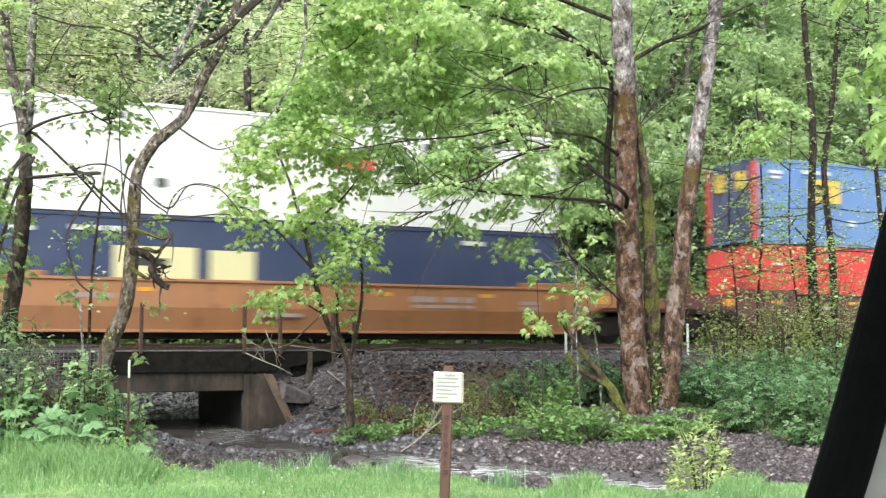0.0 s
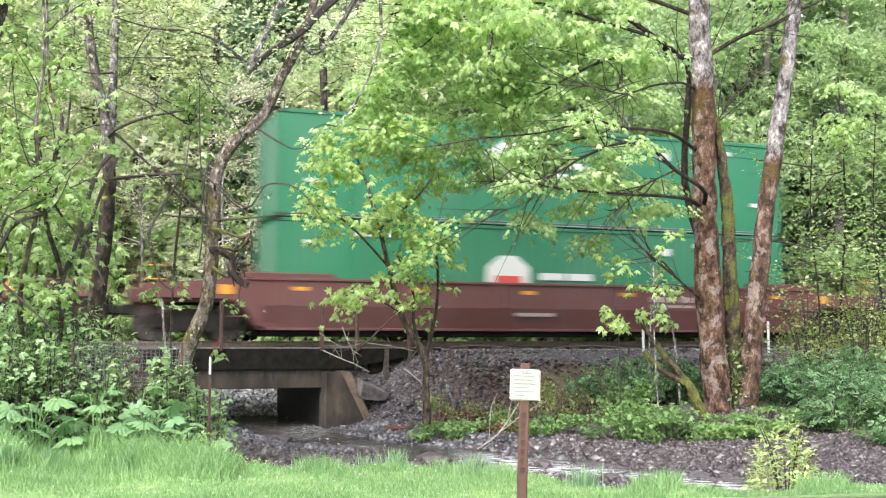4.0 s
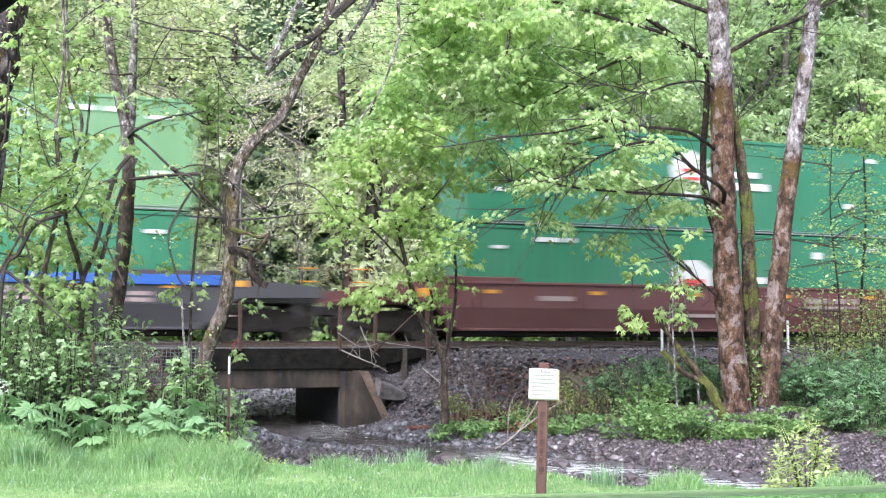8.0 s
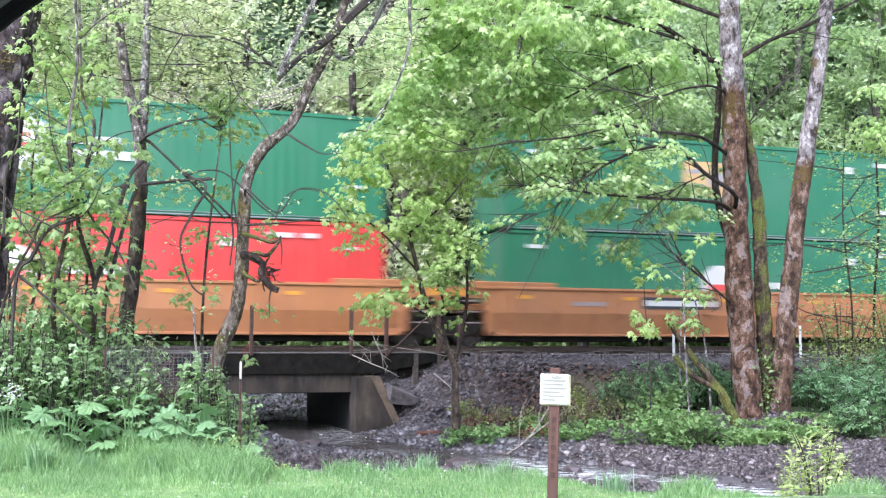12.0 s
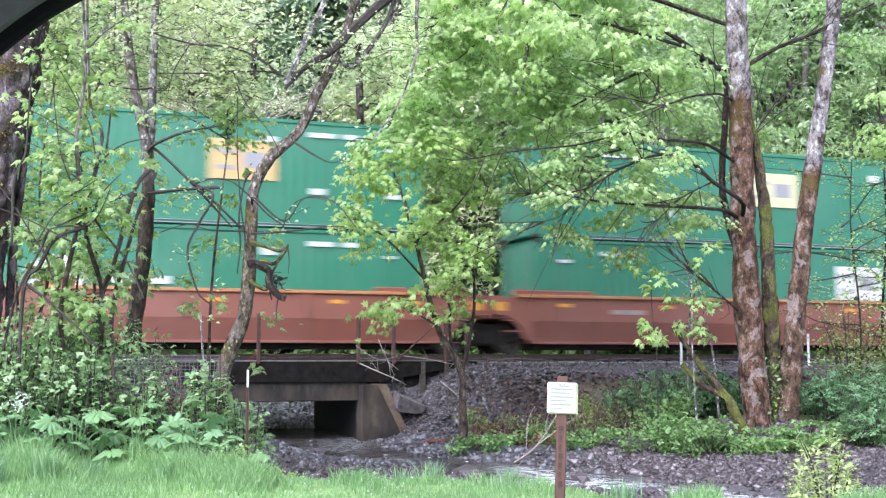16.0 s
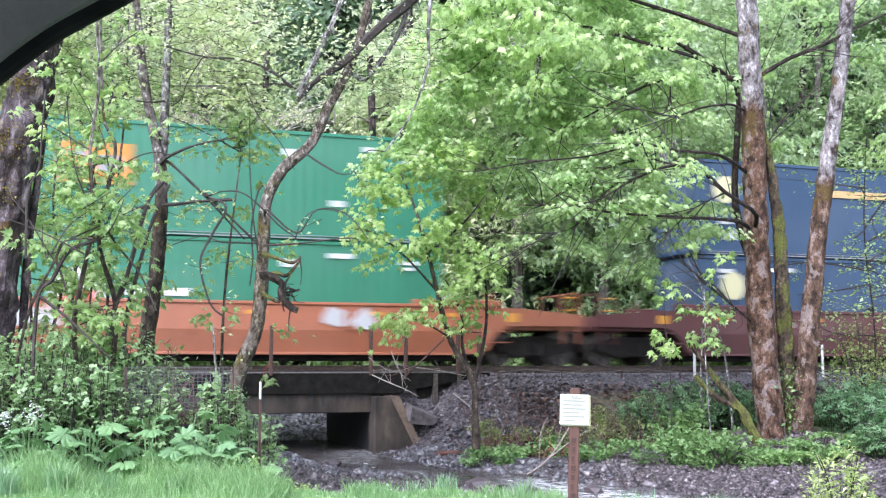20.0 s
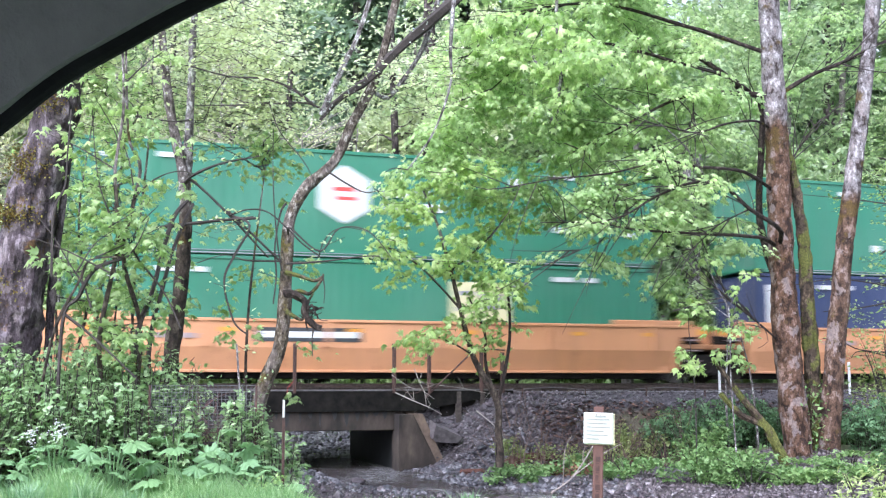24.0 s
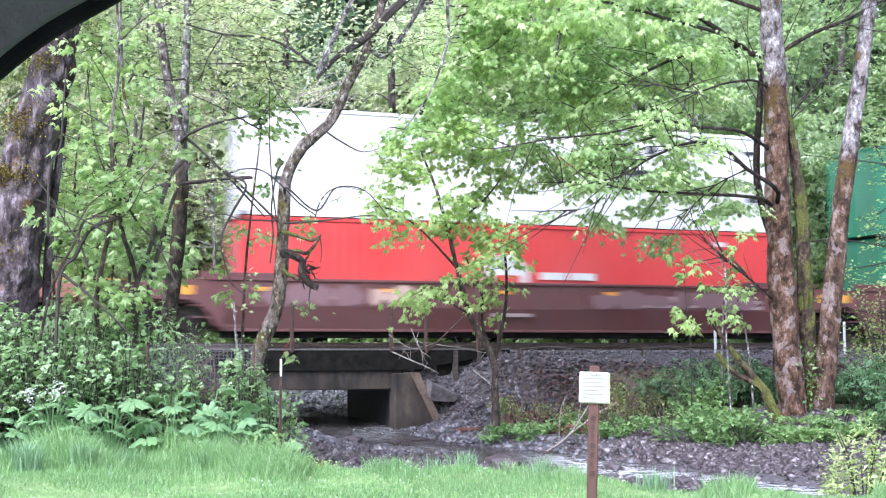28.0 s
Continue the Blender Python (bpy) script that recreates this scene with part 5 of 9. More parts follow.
# left end, upper colour and marks, lower colour and marks, accent of the end posts
STACKS = [
    (-27.6, "green", "hex", "green", "gable", None),
    (-8.0, "white", "redtext", "navy", "leftyellow", None),
    (15.7, "pale", "bluewave", "red", "gable", RED),
    (35.3, "green", "hex:7.2", "green", "gable:7.2", None),
    (55.2, "green", "hex", "navy", "navymarks ends", None),
    (78.9, "green", "hex", "green", "gable", None),
    (102.3, "green", "hex", "blue", "whitetext", RED),
    (122.0, "green", "hex:7.2", "green", "orange:8.7", None),
    (141.7, "light", "hex:7.05", "green", "gable:7.05", None),
    (165.4, "green", "hex:7.3", "green", "gable:7.3", None),
    (185.0, "green", "hex:7.35", "green", "gable:7.35", None),
    (204.5, "red", "hex", "red", "gable", None),
    (228.1, "green", "hex", "red", "gable", None),
    (247.8, "green", "yellow:6.7", "green", "gable:7.05", None),
    (267.5, "navy", "ends", "green", "gable", None),
    (291.1, "mint", "yellow:7.6", "navy", "navymarks ends", None),
    (310.6, "mint", "yellow:11.2", "mint", "gable", None),
    (330.1, "mint", "cream", "mint", "whitelabel", None),
    (353.8, "mint", "whitelabel:11.2", "mint", "orange:11.0", None),
    (373.2, "mint", "yellow", "mint", "gable", None),
    (392.4, "mint", "orange:7.0", "mint", "gable", None),
    (416.6, "slate", "disc yellow:10.6 band:6.2", "slate", "disc:1.2", None),
    (436.3, "mint", "hex", "mint", "gable", None),
    (456.1, "mint", "cream:4.8", "mint", "gable", None),
    (479.8, "mint", "hex:6.95", "mint", "cream:10.8", None),
    (499.4, "mint", "hex", "navy", "navymarks ends", None),
    (519.0, "mint", "hex", "mint", "gable", None),
    (542.2, "mint", "hex", "mint", "gable", None),
    (565.7, "white", "redtext", "red", "gable:7.35", None),
    (585.5, "green", "hex", "green", "gable", None),
]
LOWER_Z, UPPER_Z = 0.38, 3.30
ROLLING = []
for at, count, mat, chord, extras, words in CARS:
    ROLLING.append((well_car(count, mat, chord, extras, words), at, 0.0))
picks = random.Random(11)
for at, up, up_marks, low, low_marks, accent in STACKS:
    ROLLING.append((container(low, low_marks, False, accent if low != "blue" else RED, picks), at, LOWER_Z))
    ROLLING.append((container(up, up_marks, True, accent if up == "pale" else None, picks, NAVY if up == "pale" else None), at, UPPER_Z))

# ---- trees and plants ----
BENT_BARK = bark_mat("bent_alder_bark", ((0.022, 0.017, 0.011), (0.095, 0.075, 0.05), (0.24, 0.21, 0.17)), ((0.022, 0.016, 0.012), (0.105, 0.084, 0.066), (0.36, 0.33, 0.295)), 3.9, moss=(0.11, 0.088, 0.02), mossy=0.60, scale=16, lichen=0.25)
LOBED, OVAL, BUNCH, BROAD, NARROW = lobed_leaf(), oval_leaf(), spray_leaf(), parsnip_leaf(), oval_leaf(0.19)
TRIFOIL = compound_leaf(((0.42, 0.0, 0.58), (0.36, 1.05, 0.5), (0.36, -1.05, 0.5)), 0.34)
PINNATE = compound_leaf(((0.62, 0.0, 0.45), (0.55, 0.9, 0.42), (0.55, -0.9, 0.42), (0.25, 1.1, 0.40), (0.25, -1.1, 0.40)), 0.27)
NETTLE = compound_leaf(((0.0, 0.6, 0.8), (0.0, -0.7, 0.8), (0.0, 2.4, 0.7)), 0.32)


def branch_geo(lines, sides=9, rough=0.18, steps=5):
    g = Geo()
    for pts, r0, r1 in lines:
        p = bezier_line(pts, steps)
        g.tube(p, taper(r0, r1, len(p)), sides if r0 > 0.05 else 5, rough)
    return g


def flared(pts, r0, r1, rng, sides=18, knobby=0.14):
    """A trunk with a flare at its foot, swellings and an uneven skin."""
    p = bezier_line(pts, 22)
    r = taper(r0, r1, len(p), 0.8)
    for i in range(min(12, len(p))):
        r[i] *= 1 + 0.35 * (1 - i / 12) ** 2
    r = [q * (1 + 0.08 * noise.noise(v * 1.1) + 0.05 * noise.noise(v * 3.7)) for q, v in zip(r, p)]
    return Geo().tube(p, r, sides, knobby)


def swung(pts, near=0.92):
    """A limb that comes forward, towards the road, along its length."""
    n = len(pts) - 1
    return [tuple(Vector(EYE) + (Vector(q) - Vector(EYE)) * (1 + (near - 1) * i / n)) for i, q in enumerate(pts)]


def sprays(centres, rng, twig=(0.6, 1.3), per=24, spread=0.22, lean=None):
    """Twigs with leaves along them: gives leaf places, headings and the twigs' lines."""
    pos, head, lines = [], [], []
    for c in centres:
        a = rng.uniform(0, 2 * math.pi)
        d = np.array([math.cos(a), math.sin(a), rng.uniform(-0.25, 0.15)])
        if lean is not None:
            d = d + np.array(lean)
        d /= np.linalg.norm(d)
        L = rng.uniform(*twig)
        n = max(4, int(per * rng.uniform(0.6, 1.3)))
        t = np.sort(rng.uniform(0.05, 1.0, n))
        side = np.array([-d[1], d[0], 0.0])
        w = rng.normal(size=n) * spread * (0.35 + t)
        p = c + d * (t * L)[:, None] + side * w[:, None]
        p[:, 2] += rng.normal(size=n) * 0.07 - 0.22 * (t * L) ** 2 - 0.25 * np.abs(w)
        pos.append(p)
        head.append(d + side * (np.sign(w) * 0.8)[:, None])
        lines.append(([tuple(c), tuple(c + d * L * 0.5 + np.array([0, 0, -0.05])), tuple(c + d * L + np.array([0, 0, -0.22 * L * L]))], 0.006, 0.002))
    return np.concatenate(pos), np.concatenate(head), lines


def cloud(rng, n, lo, hi, power=1.0):
    """Uneven scatter in a box: clumps and holes."""
    c = rng.uniform(lo, hi, (max(3, n // 7), 3))
    k = rng.integers(0, len(c), n)
    p = c[k] + rng.normal(size=(n, 3)) * (np.array(hi) - np.array(lo)) * 0.09
    return np.clip(p, lo, hi)


def leafy(name, pos, head, size, template, mat, parent, rng, flat=0.6, droop=0.25, label="", kind=""):
    me = leaves_mesh(name, pos, size * rng.uniform(0.7, 1.3, len(pos)), template, rng, flat, droop, head)
    return part(name, me, mat, parent, label, kind=kind)


def along_lines(rng, lines, n, jitter=0.25, start=0.2):
    """Places along branches, more towards their ends."""
    out = []
    for pts, r0, r1 in lines:
        p = np.array([tuple(q) for q in bezier_line(pts, 6)])
        i = (rng.uniform(start, 1, n) * (len(p) - 1)).astype(int)
        out.append(p[i] + rng.normal(size=(n, 3)) * jitter)
    return np.concatenate(out)


def big_maple():
    rng = np.random.default_rng(21)
    t = thing("maple_tree", "tall double-trunked maple with mossy bark and fresh bright green leaves", "tree")
    part("trunk", flared([(6.97, 25, -0.5), (6.96, 25, 0.2), (6.82, 25, 1.92), (6.74, 25, 4.43), (6.74, 25, 6.99), (6.68, 25, 9.6), (6.6, 25, 13)], 0.34, 0.22, rng), BARK, t, "scaly brown bark with moss and pale lichen")
    part("trunk", flared([(7.55, 25, -0.5), (7.61, 25, 0.2), (7.86, 25, 2.42), (8.12, 25, 4.43), (8.31, 25, 5.58), (8.66, 25, 7.64), (8.95, 25, 9.6), (9.4, 25, 13)], 0.25, 0.15, rng), STEM_BARK, t, "brown mossy foot and pale grey upper trunk")
    part("trunk", flared([(7.4, 25.35, -0.5), (7.46, 25.3, 0.18), (7.4, 25.3, 2.43), (7.33, 25.3, 4.47), (7.22, 25.35, 5.89), (7.05, 25.4, 6.9), (6.8, 25.5, 7.9)], 0.24, 0.05, rng, knobby=0.4), MOSSY_BARK, t, "thin mossy stem")
    limbs = [
        ([(6.85, 25.2, 3.4), (6.62, 25.8, 4.6), (6.52, 25.92, 5.65), (6.64, 25.92, 6.99), (6.66, 25.92, 7.93), (6.3, 25.8, 8.3), (5.24, 25.54, 8.96), (4.59, 25.54, 9.29)], 0.15, 0.06),
        ([(6.80, 25, 7.95), (7.54, 24.91, 8.39), (8.18, 24.9, 8.65), (8.7, 24.89, 8.91), (10, 25.4, 9.6)], 0.08, 0.03),
        (swung([(6.7, 24.9, 4.6), (6.48, 24.12, 4.81), (5.88, 24.13, 5.24), (5.4, 24.13, 5.68), (4.79, 24.14, 5.84), (3.93, 24.15, 5.55), (3.19, 24.16, 5.12), (2.46, 24.17, 4.94)]), 0.085, 0.018),
        (swung([(6.6, 24.9, 4.55), (6.1, 24.32, 4.65), (5.18, 24.34, 4.72), (4.2, 24.35, 4.78), (3.46, 24.36, 4.84), (2.6, 24.37, 4.99), (1.4, 24.3, 5.0)]), 0.075, 0.016),
        (swung([(6.6, 25.0, 5.8), (5.73, 23.93, 6.01), (4.76, 23.94, 6.13), (4.03, 23.95, 6.26), (2.93, 23.96, 6.01), (1.71, 23.98, 5.89), (0.7, 23.9, 5.7)]), 0.065, 0.015),
        (swung([(6.6, 25.0, 7.2), (6.14, 24.52, 7.26), (5.51, 24.53, 7.2), (4.89, 24.54, 7.01), (4.26, 24.55, 7.14), (3.52, 24.56, 7.33)]), 0.05, 0.012),
        (swung([(6.56, 25.52, 8.09), (5.75, 25.53, 8.16), (4.97, 25.54, 8.12), (4.31, 25.55, 7.89), (3.3, 25.2, 7.3), (2.2, 25.0, 6.7)], 0.92), 0.10, 0.012),
        (swung([(4.79, 24.14, 5.84), (4.2, 24.0, 5.95), (3.3, 24.0, 5.75), (2.3, 24.0, 5.35)], 0.96), 0.03, 0.010),
        (swung([(3.93, 24.1, 5.55), (3.4, 24.0, 5.35), (2.6, 24.0, 4.5), (1.9, 23.8, 4.3)], 0.96), 0.025, 0.008),
        ([(6.14, 26, 8.4), (5.73, 25.6, 8.59), (4.29, 24.85, 8.77), (2.69, 24.1, 8.93), (1.17, 23.35, 8.33), (0.09, 22.6, 7.29)], 0.08, 0.012),
        ([(6.70, 25, 8.9), (4.69, 24.85, 9.55), (2.7, 24.1, 9.82), (0.93, 23.35, 9.31), (-0.26, 22.6, 8.11)], 0.08, 0.012),
        ([(6.68, 25, 2.4), (5.94, 24.33, 2.89), (5.3, 24.16, 3.36), (4.79, 24, 3.83)], 0.04, 0.01),
        ([(6.6, 25, 10.5), (4.5, 24.5, 11.2), (2.2, 24, 11.0), (0.2, 23.4, 10.2)], 0.08, 0.015),
        (swung([(5.88, 24.13, 5.24), (5.2, 24.1, 4.9), (4.5, 24.1, 4.3), (3.9, 24.0, 4.1)], 0.97), 0.03, 0.008),
        ([(7.0, 25.1, 6.3), (7.25, 25.41, 6.68), (7.66, 25.4, 7.27), (7.9, 25.4, 7.54)], 0.035, 0.012),
        (swung([(5.0, 25.5, 8.1), (4.9, 25, 7.6), (4.75, 24.8, 7.1), (4.6, 24.7, 6.4)], 0.97), 0.025, 0.008),
    ]
    fine = []
    for pts, r0, r1 in limbs:
        part("limb", branch_geo([(pts, r0 * 0.66, r1 * 0.7)], rough=0.3), LIMB_BARK, t)
        p = [np.array(tuple(q)) for q in bezier_line(pts, 6)]
        for k in range(14):
            i = int(rng.integers(len(p) // 4, len(p) - 1))
            way = p[i + 1] - p[i]
            way = way / np.linalg.norm(way) + rng.normal(size=3) * np.array([0.45, 0.45, 0.55])
            end = p[i] + way * rng.uniform(0.5, 1.7)
            fine.append(([tuple(p[i]), tuple((p[i] + end) / 2 + rng.normal(size=3) * 0.07), tuple(end)], rng.uniform(0.010, 0.02), 0.004))
    part("broken_limb", branch_geo([(swung([(4.99, 24.24, 5.9), (4.7, 24.24, 6.44), (4.33, 24.25, 6.88), (3.91, 24.25, 7.25), (3.3, 24.2, 7.7)], 0.96), 0.022, 0.01)]), ALDER_BARK, t, "bare pale twig")
    part("hanging_limb", branch_geo([([(1.78, 23, 10.5), (1.71, 23, 8.95), (1.81, 23, 8.12), (1.72, 23, 7.4), (1.59, 23, 6.88)], 0.03, 0.06)], rough=0.5), ALDER_BARK, t, "hanging limb shaggy with grey lichen")
    leafy("lichen", along_lines(rng, [([(1.78, 23, 10.5), (1.71, 23, 8.95), (1.81, 23, 8.12), (1.72, 23, 7.4), (1.59, 23, 6.88)], 0, 0)], 260, 0.06, 0.3), None, 0.07, OVAL, LICHEN, t, rng, 0.0, 0.4, kind="stuff")
    c = np.concatenate([
        along_lines(rng, limbs[2:6] + limbs[7:9], 7, 0.26) + np.array([0, 0.5, 0.1]), along_lines(rng, limbs[6:7] + limbs[9:11], 16, 0.3) + np.array([0, 0.5, 0.1]),
        cloud(rng, 125, (-0.9, 23.2, 5.6), (2.6, 26.3, 10.6)),
        cloud(rng, 125, (2.0, 24.0, 6.3), (6.0, 27.6, 11.0)),
        cloud(rng, 20, (0.6, 24.3, 4.7), (6.0, 26.8, 6.6)),
        cloud(rng, 8, (2.8, 23.8, 3.4), (6.0, 25.6, 4.9)),
        cloud(rng, 34, (7.2, 25.2, 6.0), (11.5, 28.0, 11.0)),
    ])
    c[:, 1] += 0.9 * smooth(5.2, 6.4, c[:, 0]) * (c[:, 0] < 7.2)
    # boughs spread in drooping storeys
    fall = 0.13 * np.abs(c[:, 0] - 6.9)
    storey = np.round((c[:, 2] + fall) / 0.6) * 0.6 - fall
    c[:, 2] = np.where(rng.uniform(size=len(c)) < 0.8, storey + rng.normal(size=len(c)) * 0.06, c[:, 2])
    pos, head, lines = sprays(c, rng, (0.6, 1.35), 64, 0.25, lean=(-0.3, -0.2, 0))
    g = branch_geo(lines + fine, 4, 0, 2)
    part("twig_mass", g, TWIG, t, kind="stuff")
    leafy("crown", pos, head, 0.110, LOBED, MAPLE_LEAF, t, rng, 0.74, 0.4)
    # outer boughs with the largest leaves, hanging towards the creek
    c = np.concatenate([cloud(rng, 52, (-0.9, 22.2, 7.2), (2.4, 23.6, 10.4)), cloud(rng, 40, (2.0, 22.8, 7.8), (5.2, 24.2, 10.6)), cloud(rng, 5, (0.2, 22.8, 6.0), (2.8, 23.6, 7.2))])
    fall = 0.16 * np.abs(c[:, 0] - 6.9)
    c[:, 2] = np.round((c[:, 2] + fall) / 0.55) * 0.55 - fall + rng.normal(size=len(c)) * 0.06
    pos, head, lines = sprays(c, rng, (0.5, 1.1), 26, 0.24, lean=(-0.5, -0.3, 0))
    part("twig_mass", branch_geo(lines, 4, 0, 2), TWIG, t, kind="stuff")
    leafy("outer_foliage", pos, head, 0.155, LOBED, MAPLE_LEAF, t, rng, 0.5, 0.6)
    # ivy and small shoots on the trunks
    p = np.array([(7.3, 24.85, 0)]) + rng.normal(size=(170, 3)) * np.array([0.16, 0.1, 0]) + np.stack([np.zeros(170), np.zeros(170), rng.uniform(-0.3, 1.5, 170)], 1)
    leafy("ivy", p, None, 0.10, OVAL, NETTLE_LEAF, t, rng, 0.2, 0.5)


def young_maple():
    rng = np.random.default_rng(33)
    t = thing("young_maple", "young maple with bright yellow-green spring leaves", "tree")
    lines = [
        ([(0.49, 24, -0.2), (0.47, 24, 0.37), (0.42, 24, 1.2), (-0.03, 24, 2.03), (-0.33, 24, 3.11), (-0.57, 24, 4.08), (-0.82, 24, 4.93), (-1.12, 24, 5.66)], 0.092, 0.018),
        ([(0.45, 24, 1.14), (0.63, 24, 1.91), (0.72, 24, 2.63), (0.67, 24, 3.47), (0.45, 24, 4.08)], 0.05, 0.015),
        ([(0.43, 24.1, 1.2), (0.21, 24.1, 1.91), (0.18, 24.1, 2.63), (-0.15, 24.1, 3.36)], 0.045, 0.015),
        ([(-0.33, 24, 3.11), (-0.98, 23.8, 3.81), (-1.57, 23.6, 4.27), (-2.03, 23.4, 4.37)], 0.03, 0.01),
        ([(-0.51, 24, 3.95), (0.22, 24.2, 4.59), (0.71, 24.4, 5.23)], 0.03, 0.01),
        ([(-0.09, 24, 2.15), (-0.5, 23.83, 2.38), (-0.97, 23.67, 2.55), (-1.44, 23.5, 2.49)], 0.025, 0.008),
    ]
    part("trunk", branch_geo(lines[:1], 10, 0.3), FORK_BARK, t)
    for line in lines[1:]:
        part("limb", branch_geo([line]), LIMB_BARK, t)
    c = np.concatenate([along_lines(rng, lines[1:], 7, 0.25, 0.45), along_lines(rng, lines[:1], 10, 0.3, 0.6),
                        cloud(rng, 66, (-2.2, 22.9, 3.1), (0.7, 24.6, 6.1)), cloud(rng, 6, (-1.2, 23.2, 2.4), (0.9, 24.2, 3.2))])
    pos, head, tw = sprays(c, rng, (0.35, 0.8), 20, 0.2, lean=(0, -0.2, 0))
    part("twig_mass", branch_geo(tw, 4, 0, 2), TWIG, t, kind="stuff")
    leafy("crown", pos, head, 0.125, LOBED, YOUNG_LEAF, t, rng, 0.5, 0.3)


